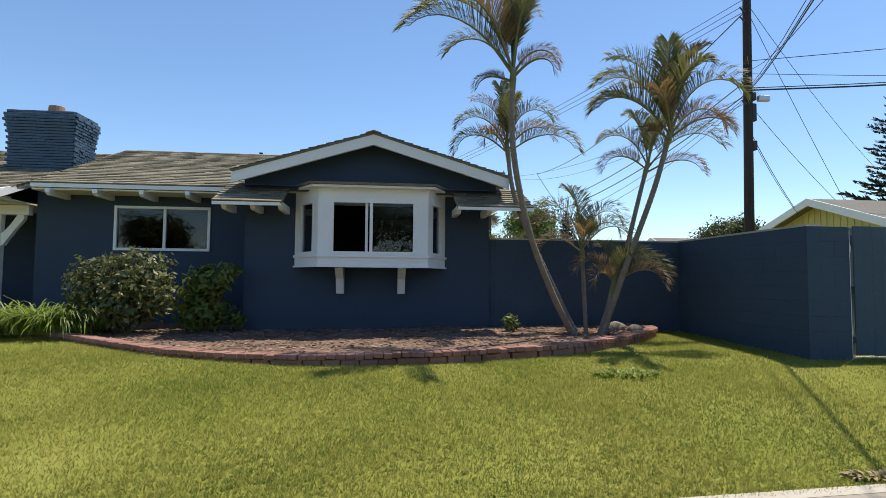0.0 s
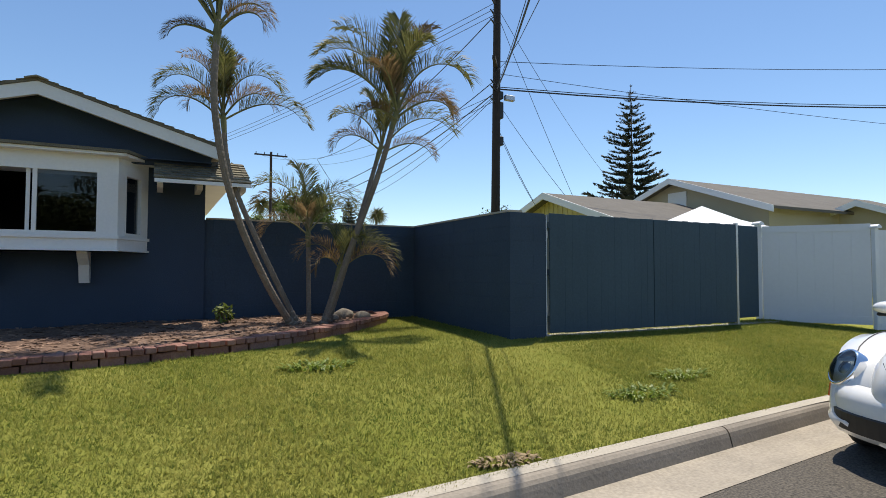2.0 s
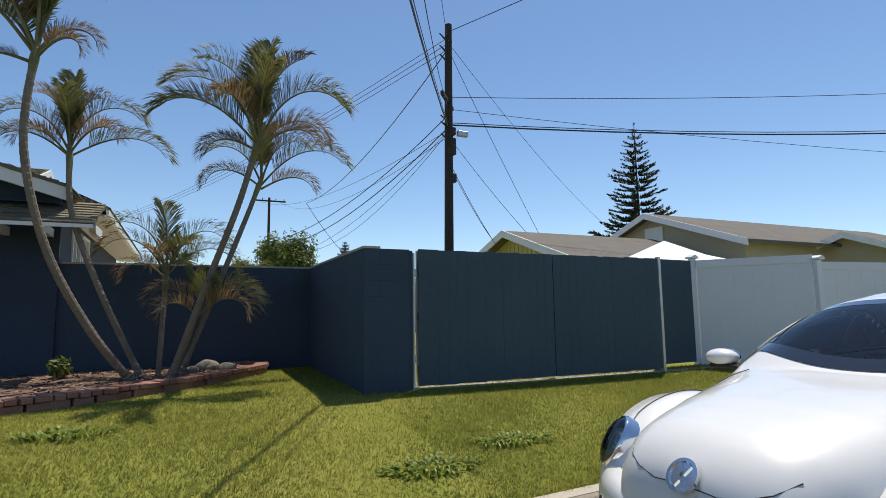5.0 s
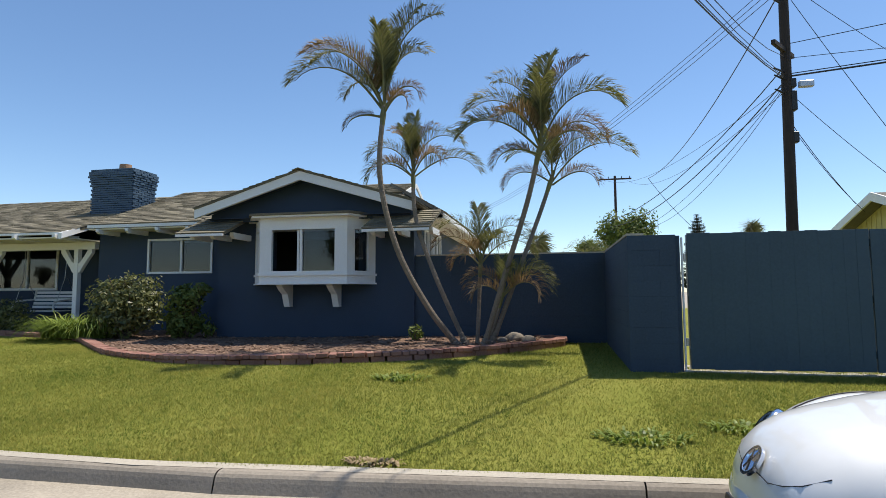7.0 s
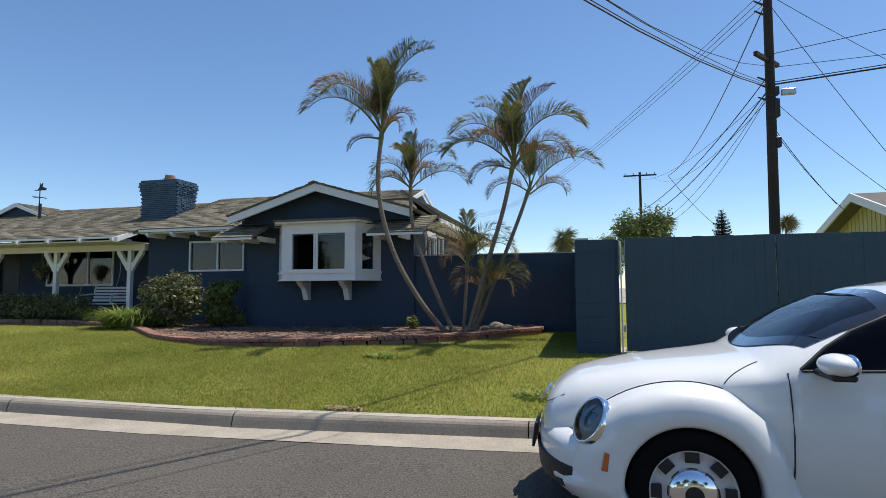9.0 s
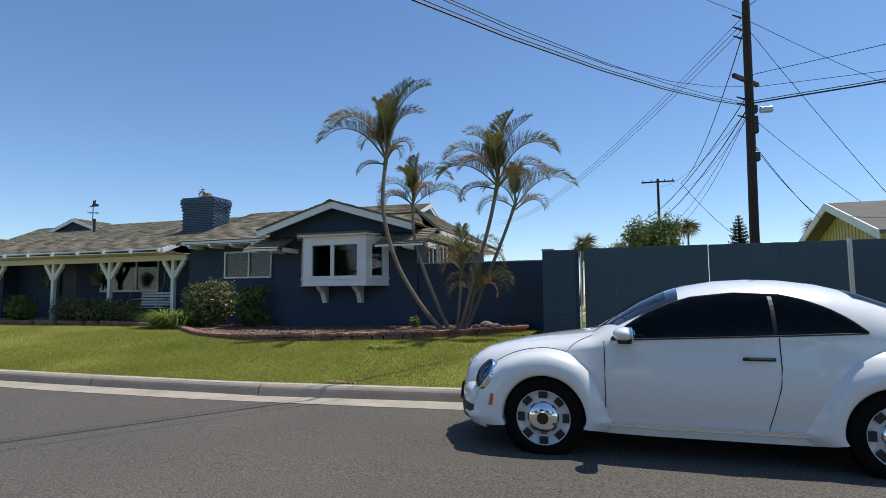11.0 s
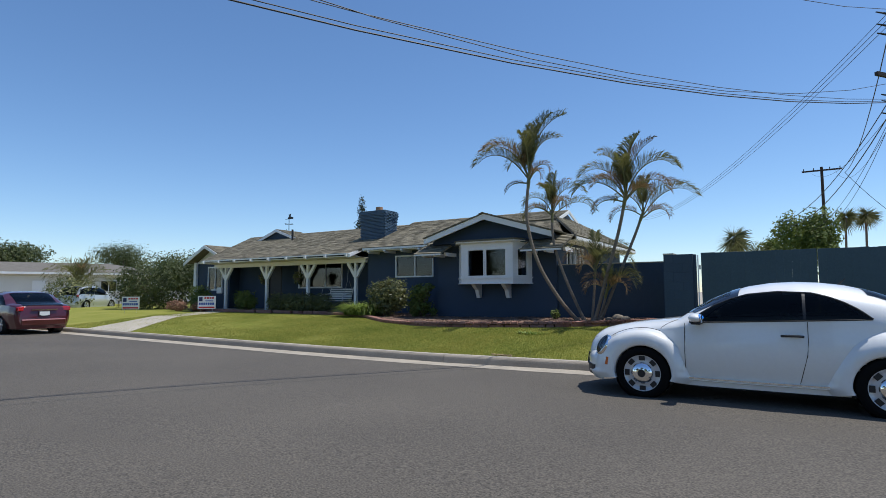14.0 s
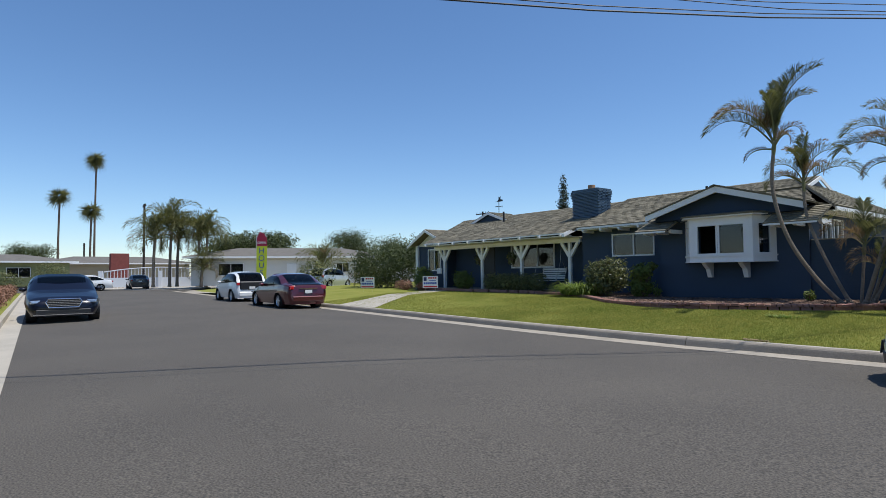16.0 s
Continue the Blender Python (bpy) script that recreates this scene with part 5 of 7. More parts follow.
def palm(name, label, path, r0, r1, fronds, length, seed, leaf=0.32, yellow=0.15, pairs=46):
    """A feather palm: ringed trunk along path, and a crown of fronds at its end.
    fronds is a number, or rows of (bearing, lift, length, droop, yellowing)."""
    rnd = random.Random(seed)
    tree = thing(name, label, "palm", at=path[0])
    o = Vector(path[0])
    dense = []
    P = [Vector(p) - o for p in path]
    for i in range(len(P) - 1):
        p0, p1, p2, p3 = (P[min(max(i + k, 0), len(P) - 1)] for k in (-1, 0, 1, 2))
        for s in range(14):
            t = s / 14
            dense.append(0.5 * ((2 * p1) + (p2 - p0) * t + (2 * p0 - 5 * p1 + 4 * p2 - p3) * t * t + (3 * p1 - p0 - 3 * p2 + p3) * t ** 3))
    dense.append(P[-1])
    n = len(dense)
    pts, rad = [], []
    for i, p in enumerate(dense):
        t = i / (n - 1)
        r = r0 * (1 - t) + r1 * t + (0.04 * max(0, 0.08 - t) / 0.08)
        nxt = dense[min(i + 1, n - 1)]
        pts += [p, p.lerp(nxt, 0.75)]
        rad += [r, r * 1.09]
    bm = bmesh.new()
    tube(bm, pts[:-1], rad[:-1], 9)
    part("trunk", bm, TRUNK, tree, "slender ringed trunk")
    top = dense[-1]
    rows = []
    if isinstance(fronds, int):
        for k in range(fronds):
            az = math.tau * (k * 0.382 + rnd.random() * 0.08)
            age = k / fronds
            lift = radians(86 - 84 * age + rnd.uniform(-8, 8))
            ln = length * rnd.uniform(0.85, 1.1) * (1 - 0.25 * age)
            rows.append((az, lift, ln, radians(122 + 55 * rnd.random()), rnd.random() < yellow * (0.4 + 1.4 * age), 0.25 * age))
    else:
        for az, lift, ln, droop, old in fronds:
            rows.append((radians(az + rnd.uniform(-6, 6)), radians(lift), ln * (0.92 if lift < 80 else 0.97), radians(droop), old, 0.22 * (1 - lift / 90)))
    sheath = bmesh.new()
    axis = (dense[-1] - dense[-4]).normalized()
    tube(sheath, [top - axis * 0.35, top - axis * 0.15, top + axis * 0.12], [r1 * 1.05, r1 * 1.35, r1 * 0.7], 9)
    part("crown_sheath", sheath, RACHIS, tree, "green-brown sheath of leaf bases")
    for az, lift, ln, droop, old, low in rows:
        stem, verts, faces = frond(rnd, ln, az, lift, droop, leaf * min(ln / length, 1.1), pairs)
        f = new("frond")
        f.parent = tree
        f.location = top + Vector((0, 0, -low))
        me = raw("leaflets", [tuple(v) for v in verts], faces, FRONDY if old else FROND)
        tagged(piece("leaf_blade", me, f), kind="stuff")
        bm = bmesh.new()
        tube(bm, stem, [0.018 * (1 - 0.85 * i / 12) * (length / 1.4) for i in range(13)], 5)
        part("stem", bm, RACHIS, f)
    return tree


palm("palm", "tall curved feather palm with wind-combed crown", [(3.32, 9.25, 0.5), (2.85, 8.88, 1.2), (2.38, 8.58, 2.2), (2.12, 8.48, 3.4), (2.15, 8.6, 4.6)], 0.050, 0.040,
     [(184, 54, 2.15, 112, 0), (176, 70, 2.1, 110, 0), (205, 66, 1.9, 115, 1), (100, 84, 2.0, 70, 0), (25, 82, 2.2, 70, 0), (355, 84, 1.9, 50, 0), (60, 78, 1.9, 90, 0), (280, 78, 1.7, 110, 0), (350, 60, 1.0, 165, 1), (320, 40, 0.9, 150, 1), (205, 10, 0.8, 95, 1), (150, 60, 1.6, 120, 0)], 2.0, 11, 0.36, pairs=76)
palm("palm", "slender feather palm with a small thin crown", [(3.42, 9.4, 0.5), (2.86, 9.48, 1.7), (2.44, 9.68, 2.8), (2.34, 9.85, 3.75)], 0.042, 0.034,
     [(184, 64, 1.25, 140, 0), (180, 40, 1.2, 140, 0), (95, 86, 1.35, 50, 0), (20, 74, 1.45, 135, 0), (5, 36, 1.5, 105, 0), (60, 80, 1.3, 80, 1), (270, 76, 1.2, 120, 0), (140, 78, 1.3, 80, 1), (320, 50, 1.1, 140, 1), (225, 40, 1.0, 140, 1)], 1.4, 12, 0.29, pairs=60)
palm("palm", "leaning feather palm with a full drooping crown", [(3.72, 9.2, 0.5), (4.1, 9.05, 1.7), (4.5, 8.9, 2.9), (4.74, 8.8, 3.85)], 0.046, 0.038,
     [(180, 68, 1.75, 122, 0), (186, 46, 1.65, 108, 0), (150, 80, 1.75, 85, 0), (60, 86, 1.8, 45, 0), (20, 82, 1.7, 60, 1), (0, 68, 1.85, 132, 0), (12, 52, 1.4, 140, 1), (120, 72, 1.6, 100, 0), (270, 76, 1.5, 120, 0), (235, 56, 1.3, 130, 1), (205, 16, 1.0, 105, 1), (330, 36, 1.1, 120, 1)], 1.75, 13, 0.36, pairs=70)
palm("palm", "leaning feather palm close behind another", [(3.82, 9.35, 0.5), (4.3, 9.6, 1.8), (4.7, 9.85, 2.9), (4.92, 9.95, 3.55)], 0.042, 0.034,
     [(0, 52, 1.75, 112, 0), (180, 36, 1.1, 130, 1), (92, 80, 1.4, 80, 0), (20, 72, 1.5, 110, 1), (270, 70, 1.3, 120, 0), (330, 26, 1.1, 105, 1), (165, 66, 1.2, 120, 0)], 1.5, 14, 0.31, pairs=60)
palm("palm", "short bushy feather palm with yellowing leaves", [(3.58, 9.45, 0.5), (3.6, 9.6, 1.2), (3.62, 9.75, 2.05)], 0.036, 0.032,
     [(165, 76, 1.3, 120, 0), (190, 62, 1.2, 140, 1), (100, 86, 1.3, 80, 0), (20, 72, 1.4, 150, 0), (0, 52, 1.3, 140, 0), (310, 60, 1.1, 150, 0), (250, 50, 1.0, 150, 1), (140, 40, 1.0, 130, 1), (60, 60, 1.2, 120, 0)], 1.25, 15, 0.27, pairs=46)
palm("palm", "young feather palm with drooping yellow leaves", [(3.75, 9.4, 0.5), (3.92, 9.4, 1.0), (4.05, 9.4, 1.5)], 0.034, 0.03,
     [(345, 50, 1.1, 140, 0), (325, 40, 1.0, 130, 1), (15, 60, 1.1, 140, 0), (180, 60, 0.9, 150, 1), (215, 40, 0.8, 140, 1), (280, 66, 0.9, 140, 0), (100, 78, 0.9, 100, 0)], 0.95, 16, 0.25, pairs=40)


def leaf_cloud(rnd, blobs, count, size, skin=0.35):
    """Small leaves strewn through the outer part of several ellipsoids, with gaps."""
    verts, faces = [], []
    total = sum(b[3] * b[4] * b[5] for b in blobs)
    for (cx, cy, cz, rx, ry, rz) in blobs:
        for _ in range(int(count * rx * ry * rz / total)):
            d = Vector((rnd.gauss(0, 1), rnd.gauss(0, 1), rnd.gauss(0, 1))).normalized()
            r = 1 - skin * rnd.random() ** 1.5
            bump = 1 + 0.42 * noise.noise((d.x * 2.6 + cx, d.y * 2.6 + cy, d.z * 2.6 + cz)) + 0.25 * noise.noise((d.x * 7 + cx, d.y * 7, d.z * 7))
            c = Vector((cx + d.x * rx * r * bump, cy + d.y * ry * r * bump, cz + d.z * rz * r * bump))
            n = (d + Vector((rnd.uniform(-1, 1), rnd.uniform(-1, 1), rnd.uniform(-0.6, 1.2)))).normalized()
            a = n.orthogonal().normalized()
            a.rotate(Matrix.Rotation(rnd.random() * math.tau, 3, n))
            b = n.cross(a)
            s = size * rnd.uniform(0.6, 1.3)
            k = len(verts)
            verts += [c - a * s, c + b * s * 0.45, c + a * s, c - b * s * 0.45]
            faces.append((k, k + 1, k + 2, k + 3))
    return verts, faces


def shrub(name, label, blobs, count, size, material, seed, base, twigs=10, category="shrub", skin=0.4):
    rnd = random.Random(seed)
    s = thing(name, label, category, at=base)
    loc = [(b[0] - base[0], b[1] - base[1], b[2] - base[2], *b[3:]) for b in blobs]
    v, f = leaf_cloud(rnd, loc, count, size, skin)
    tagged(piece("foliage", raw("foliage", [tuple(p) for p in v], f, material), s), kind="stuff")
    for k in range(twigs):
        b = loc[k % len(loc)]
        bm = bmesh.new()
        end = Vector((b[0] + rnd.uniform(-0.8, 0.8) * b[3], b[1] + rnd.uniform(-0.8, 0.8) * b[4], b[2] + rnd.uniform(0, 0.95) * b[5]))
        st = Vector((rnd.uniform(-0.08, 0.08), rnd.uniform(-0.08, 0.08), 0))
        tube(bm, [st, st.lerp(end, 0.5) + Vector((0, 0, 0.1)), end], [0.016, 0.010, 0.004], 5)
        part("branch", bm, TWIG, s)
    return s


shrub("shrub", "broad rounded garden shrub with dry twiggy top", [(-4.15, 10.05, 1.20, 0.60, 0.50, 0.56), (-3.65, 10.0, 1.36, 0.52, 0.5, 0.52), (-3.95, 9.95, 0.92, 0.66, 0.45, 0.36), (-4.35, 10.1, 1.5, 0.3, 0.3, 0.25), (-3.35, 9.95, 1.1, 0.3, 0.3, 0.3)], 6500, 0.055, LEAF, 21, (-3.9, 10.0, 0.55), 70, skin=0.7)
shrub("shrub", "dark green leafy bush beside the wall", [(-2.62, 10.15, 1.36, 0.36, 0.32, 0.28), (-2.75, 10.3, 0.9, 0.42, 0.36, 0.36), (-2.3, 10.2, 1.55, 0.2, 0.2, 0.14)], 2000, 0.07, LEAFB, 22, (-2.7, 10.3, 0.55), 18, skin=0.7)
shrub("hedge", "low dark hedge along the porch", [(-10.9 + 0.55 * i, 11.15 + 0.05 * (i % 2), 0.92, 0.45, 0.35, 0.42) for i in range(6)], 7500, 0.045, LEAF, 23, (-9.5, 11.15, 0.55), 14, "hedge")
shrub("shrub", "rounded flowering shrub by the porch post", [(-13.0, 11.2, 1.0, 0.6, 0.4, 0.45)], 2600, 0.05, LEAFB, 24, (-13.0, 11.2, 0.55), 8)
shrub("shrub", "leafy bush beside the entrance walk", [(-16.6, 11.4, 1.2, 0.6, 0.5, 0.55), (-16.3, 11.2, 0.85, 0.6, 0.5, 0.4)], 2800, 0.06, LEAFB, 25, (-16.5, 11.3, 0.5), 8)
shrub("shrub", "reddish low shrub beside the entrance walk", [(-15.6, 10.6, 0.72, 0.45, 0.3, 0.2), (-17.6, 10.8, 0.75, 0.7, 0.4, 0.25)], 1500, 0.05, DRYLEAF, 26, (-16.2, 10.7, 0.5), 4)
shrub("tall_hedge", "tall dense garden shrubs at the house corner", [(-20.6, 12.5, 1.9, 1.0, 1.2, 1.4), (-21.8, 12.0, 1.5, 1.2, 1.2, 1.1), (-23.2, 12.2, 1.9, 1.4, 1.5, 1.4), (-20.4, 13.8, 2.3, 0.9, 1.0, 1.4)], 9000, 0.08, TREELEAF, 27, (-21.5, 12.5, 0.4), 14, "hedge")
for i, (x, y) in enumerate(((-2.2, 10.35), (2.4, 9.8))):
    shrub("weed", "small green weed growing in the mulch", [(x, y, 0.72, 0.14, 0.12, 0.14)], 120, 0.05, LEAFB, 31 + i, (x, y, 0.57), 3, "weed")


shrub("shrub", "sparse twiggy dark plant beside the white fence", [(15.2, 5.55, 1.35, 0.75, 0.2, 0.5)], 260, 0.05, LEAF, 29, (15.2, 5.6, 0.36), 26)


LILY = mat("lily_leaf", (0.10, 0.17, 0.022), 0.5, 0.4, 2, 20, 0.05, island=-0.6, rgb2=(0.28, 0.34, 0.06))
soft_light(LILY, 0.4)


def strap_clump(name, label, cx, cy, cz, n, length, seed, spread, material):
    rnd = random.Random(seed)
    verts, faces = [], []
    for _ in range(n):
        a, r = rnd.random() * math.tau, math.sqrt(rnd.random())
        bx, by = r * math.cos(a) * spread[0], r * math.sin(a) * spread[1]
        d = Vector((math.cos(a) * 0.6 + rnd.uniform(-0.5, 0.5), math.sin(a) * 0.6 + rnd.uniform(-0.5, 0.5), 0))
        s = Vector((-d.y, d.x, 0)).normalized() * 0.014
        ln = length * rnd.uniform(0.7, 1.15)
        p, el = Vector((bx, by, 0)), radians(rnd.uniform(55, 85))
        k = len(verts)
        for i in range(6):
            w = s * (1 - (i / 5) ** 2 * 0.9)
            verts += [tuple(p - w), tuple(p + w)]
            p = p + (d.normalized() * math.cos(el) + Vector((0, 0, math.sin(el)))) * ln / 5
            el -= radians(rnd.uniform(18, 34))
        faces += [(k + 2 * i, k + 2 * i + 1, k + 2 * i + 3, k + 2 * i + 2) for i in range(5)]
    t = thing(name, label, "plant", at=(cx, cy, cz))
    tagged(piece("leaves", raw("leaves", verts, faces, material), t), kind="stuff")
    return t


strap_clump("lily_clump", "bright green strap-leaved lily clump at the bed's edge", -5.0, 9.95, 0.55, 760, 0.85, 41, (0.85, 0.35), LILY)

# stones at the palms' foot
STONE = mat("garden_stone", (0.22, 0.19, 0.15), 0.9, 0.35, 5, 40, 0.6)
for x, y, r in ((4.2, 9.75, 0.16), (4.45, 9.55, 0.13), (4.0, 9.6, 0.1)):
    bm = bmesh.new()
    bmesh.ops.create_icosphere(bm, subdivisions=3, radius=r)
    for v in bm.verts:
        v.co *= 1 + 0.25 * noise.noise(v.co * 6 + Vector((x, y, 0)))
        v.co.z *= 0.65
    o = whole("stone", bm, STONE, "rough brown garden stone in the mulch", "stone", "stones in the bed")
    o.location = (x, y, bed_z(x, y) + r * 0.4)

# mulch chips
rnd = random.Random(5)
chips_v, chips_f = [], []
for _ in range(5200):
    x = rnd.uniform(-5.5, 4.7)
    yb = float(np.interp(x, [c[0] for c in CURVE[:14]], [c[1] for c in CURVE[:14]]))
    y = yb + 0.12 + rnd.random() * (11.7 - yb if x < -2.2 else 10.55 - yb)
    if y > (11.75 if x < -2.2 else 10.58) or (x > 2.2 and y > 10.6):
        continue
    t = min(max((y - yb) / ((11.95 if x < -2.2 else 10.9) - yb), 0), 1)
    z = bed_z(x, yb) + 0.016 + 0.05 * t + 0.03 * noise.noise((x * 2, y * 2, 3))
    a, ln, w = rnd.random() * math.tau, rnd.uniform(0.015, 0.05), rnd.uniform(0.006, 0.016)
    c, s = math.cos(a), math.sin(a)
    k = len(chips_v)
    for u, v in ((-ln, -w), (ln, -w), (ln, w), (-ln, w)):
        chips_v.append((x + u * c - v * s, y + u * s + v * c, z + rnd.uniform(-0.004, 0.014)))
    chips_f.append((k, k + 1, k + 2, k + 3))
CHIP = mat("bark_chip", (0.09, 0.048, 0.032), 0.9, 0.5, 2, 30, 0.3, island=-0.9, rgb2=(0.34, 0.22, 0.15))
tagged(new("bark_chips", raw("bark_chips", chips_v, chips_f, CHIP)), "loose brown bark chips and dry leaves", "mulch", kind="stuff")

# grass
rg = np.random.default_rng(8)


def grass(n, x0, x1, y1, h0, h1, name, label):
    xs = rg.uniform(x0, x1, n)
    ks = 3.71 + 0.045 * np.maximum(0, -xs - 1.0) + 0.09 * np.minimum(np.maximum(0, xs - 2.5), 6.0)
    bound = np.interp(xs, [c[0] for c in CURVE[:14]] + [5.3], [c[1] - 0.14 for c in CURVE[:14]] + [10.6])
    top = np.where(xs < 5.0, bound, np.where(xs < 5.85, 10.6, np.where(xs < 6.6, 7.38, y1)))
    ys = ks + (top - ks) * rg.random(n) ** 1.15
    d = ys - ks
    zs = 0.145 + 0.30 * np.clip(d / 3.6, 0, 1) + 0.06 * np.clip((d - 3.6) / 3.0, 0, 1) - 0.012
    patch = np.array([noise.noise((x * 0.8, y * 0.8, 7.0)) for x, y in zip(xs, ys)])
    h = rg.uniform(h0, h1, n) * (1 + 0.35 * patch)
    az = rg.uniform(0, 2 * np.pi, n)
    lean = rg.uniform(0.3, 1.6, n) * h
    w = rg.uniform(0.003, 0.006, n)
    v = np.empty((n, 3, 3))
    v[:, 0] = np.stack([xs - w * np.sin(az), ys + w * np.cos(az), zs], 1)
    v[:, 1] = np.stack([xs + w * np.sin(az), ys - w * np.cos(az), zs], 1)
    v[:, 2] = np.stack([xs + lean * np.cos(az), ys + lean * np.sin(az), zs + h], 1)
    me = bpy.data.meshes.new(name)
    me.vertices.add(3 * n)
    me.vertices.foreach_set("co", v.reshape(-1).astype(np.float32))
    me.loops.add(3 * n)
    me.loops.foreach_set("vertex_index", np.arange(3 * n, dtype=np.int32))
    me.polygons.add(n)
    me.polygons.foreach_set("loop_start", np.arange(0, 3 * n, 3, dtype=np.int32))
    me.update(calc_edges=True)
    me.materials.append(BLADE)
    return tagged(new(name, me), label, "grass", kind="stuff")


grass(330000, -6.5, 13.0, 7.8, 0.016, 0.040, "grass", "short mown lawn grass, yellow-green")
grass(60000, -15.0, -6.5, 10.5, 0.018, 0.045, "grass", "short mown lawn grass beyond the bed")
for i, (x, y) in enumerate(((5.6, 4.8), (6.6, 5.2), (8.6, 4.4), (3.0, 6.6))):
    strap_clump("grass_tuft", "coarse green tuft of taller grass in the lawn", x, y, lawn_z(y, x) - 0.01, 110, 0.13, 60 + i, (0.38, 0.17), LILY)

STRAW = mat("dry_straw", (0.20, 0.13, 0.06), 0.9, 0.4, 3, 30, 0.05, island=-0.6, rgb2=(0.42, 0.32, 0.18))
strap_clump("dry_tuft", "dry brown grass tuft at the kerb edge", 3.5, 3.95, lawn_z(3.95, 3.5) - 0.01, 90, 0.07, 66, (0.24, 0.08), STRAW)

# ---- poles and wires ----
def sag(p, q, drop, n=14):
    p, q = Vector(p), Vector(q)
    return [p.lerp(q, i / n) - Vector((0, 0, 4 * drop * (i / n) * (1 - i / n))) for i in range(n + 1)]


CABLE = mat("black_cable", (0.02, 0.02, 0.022), 0.6, 0.1, 3, 20, 0)
pole = thing("utility_pole", "tall dark weathered wooden utility pole", "utility pole", at=(11.28, 16.35, 0.3))
bm = bmesh.new()
tube(bm, [(0, 0, -0.2), (0.03, 0, 3), (0.08, 0.02, 6), (0.12, 0.03, 9), (0.15, 0.05, 10.5)], [0.15, 0.145, 0.135, 0.125, 0.115], 14)
part("shaft", bm, WOODPOLE, pole)
bm = bmesh.new()
vs = box(bm, -0.05, 0.05, -0.75, 0.75, -0.06, 0.06)
bmesh.ops.transform(bm, matrix=pose(0.0, -0.1, 7.82, 0, 0, -38), verts=vs)
part("crossarm", bm, WOODPOLE, pole, "short weathered crossarm")
for z, l in ((6.1, 0.55), (5.2, 0.3), (6.75, 0.25)):
    bm = bmesh.new()
    box(bm, 0.14, 0.30, -0.1, 0.1, z, z + l)
    part("equipment_box", bm, BLACK, pole, bevel=0.02)
bm = bmesh.new()
box(bm, 0.35, 0.72, -0.15, 0.0, 6.72, 6.9)
part("splice_box", bm, METAL, pole, bevel=0.02)
for z in (9.9, 9.5, 9.2, 7.2, 7.0, 6.6):
    bm = bmesh.new()
    bar(bm, (-0.05, -0.1, z), (-0.32, -0.28, z + 0.05), 0.035, 0.02)
    part("insulator", bm, BLACK, pole)
T0 = (11.35, 16.35)
runs = [((*T0, 10.3), (-7.4, 68, 11), 1.6, .010), ((*T0, 10.1), (-7.9, 68, 10.8), 1.7, .010), ((*T0, 9.9), (-8.4, 68, 10.6), 1.8, .010),
        ((*T0, 7.2), (10.3, 57.8, 12.8), 1.2, .009), ((*T0, 7.0), (12.3, 57.8, 12.8), 1.4, .009),
        ((*T0, 9.9), (11.87, 41.9, 9.67), 0.9, .018), ((11.87, 41.9, 9.67), (15.9, 43.6, 5.5), 0.3, .018),
        ((*T0, 7.7), (8.0, 33.0, 5.5), 0.8, .016), ((*T0, 7.3), (8.4, 33.0, 5.2), 0.8, .018), ((*T0, 7.2), (9.5, 33.0, 4.9), 0.7, .009), ((*T0, 7.15), (9.8, 32.0, 4.9), 0.9, .009),
        ((*T0, 6.2), (13.0, 16.6, 3.8), 0.1, .010), ((*T0, 6.1), (13.3, 16.8, 3.6), 0.15, .008), ((*T0, 7.0), (14.6, 16.4, 3.7), 0.1, .008), ((*T0, 10.0), (15.6, 17.4, 3.9), 0.1, .009),
        ((*T0, 10.2), (33.0, 31.0, 6.0), 0.8, .009), ((*T0, 7.38), (48.0, 4.0, 9.7), 0.9, .026), ((*T0, 7.45), (48.0, 4.3, 9.9), 0.9, .014), ((*T0, 8.3), (48.0, 4.0, 11.2), 0.6, .011), ((*T0, 7.9), (48.0, 6.0, 7.0), 0.5, .009),
        ((*T0, 10.5), (30.0, -25.0, 13.0), 0.8, .012),
        ((*T0, 7.3), (-8.9, -20.4, 8.05), 2.22, .014), ((*T0, 7.35), (-8.9, -20.4, 8.25), 2.26, .009), ((*T0, 7.4), (-8.9, -20.4, 8.60), 2.22, .008), ((*T0, 7.95), (-7.9, -20.4, 11.2), 3.9, .008), ((*T0, 10.35), (-8.0, -20.4, 14.0), 3.6, .009)]
for p, q, d, r in runs:
    bm = bmesh.new()
    pts = sag(p, q, d)
    tube(bm, pts, [r] * len(pts), 5)
    whole("overhead_cable", bm, CABLE, "thin black overhead cable strung from the utility pole", "cable", "overhead cables")


def far_pole(x, y, h, arm=1.3, arms=2):
    p = thing("utility_pole", "distant wooden utility pole with crossarm", "utility pole", "distant poles", at=(x, y, 0.2))
    bm = bmesh.new()
    bar(bm, (0, 0, -0.2), (0, 0, h), 0.16, 0.12)
    part("shaft", bm, WOODPOLE, p)
    for z in (h - 0.4, h - 1.8)[:arms]:
        bm = bmesh.new()
        box(bm, -arm, arm, -0.06, 0.06, z, z + 0.14)
        part("crossarm", bm, WOODPOLE, p)
        for k in (-0.9, -0.4, 0.4, 0.9):
            bm = bmesh.new()
            bar(bm, (arm * k, 0, z + 0.14), (arm * k, 0, z + 0.34), 0.04)
            part("insulator", bm, BLACK, p)
    return p


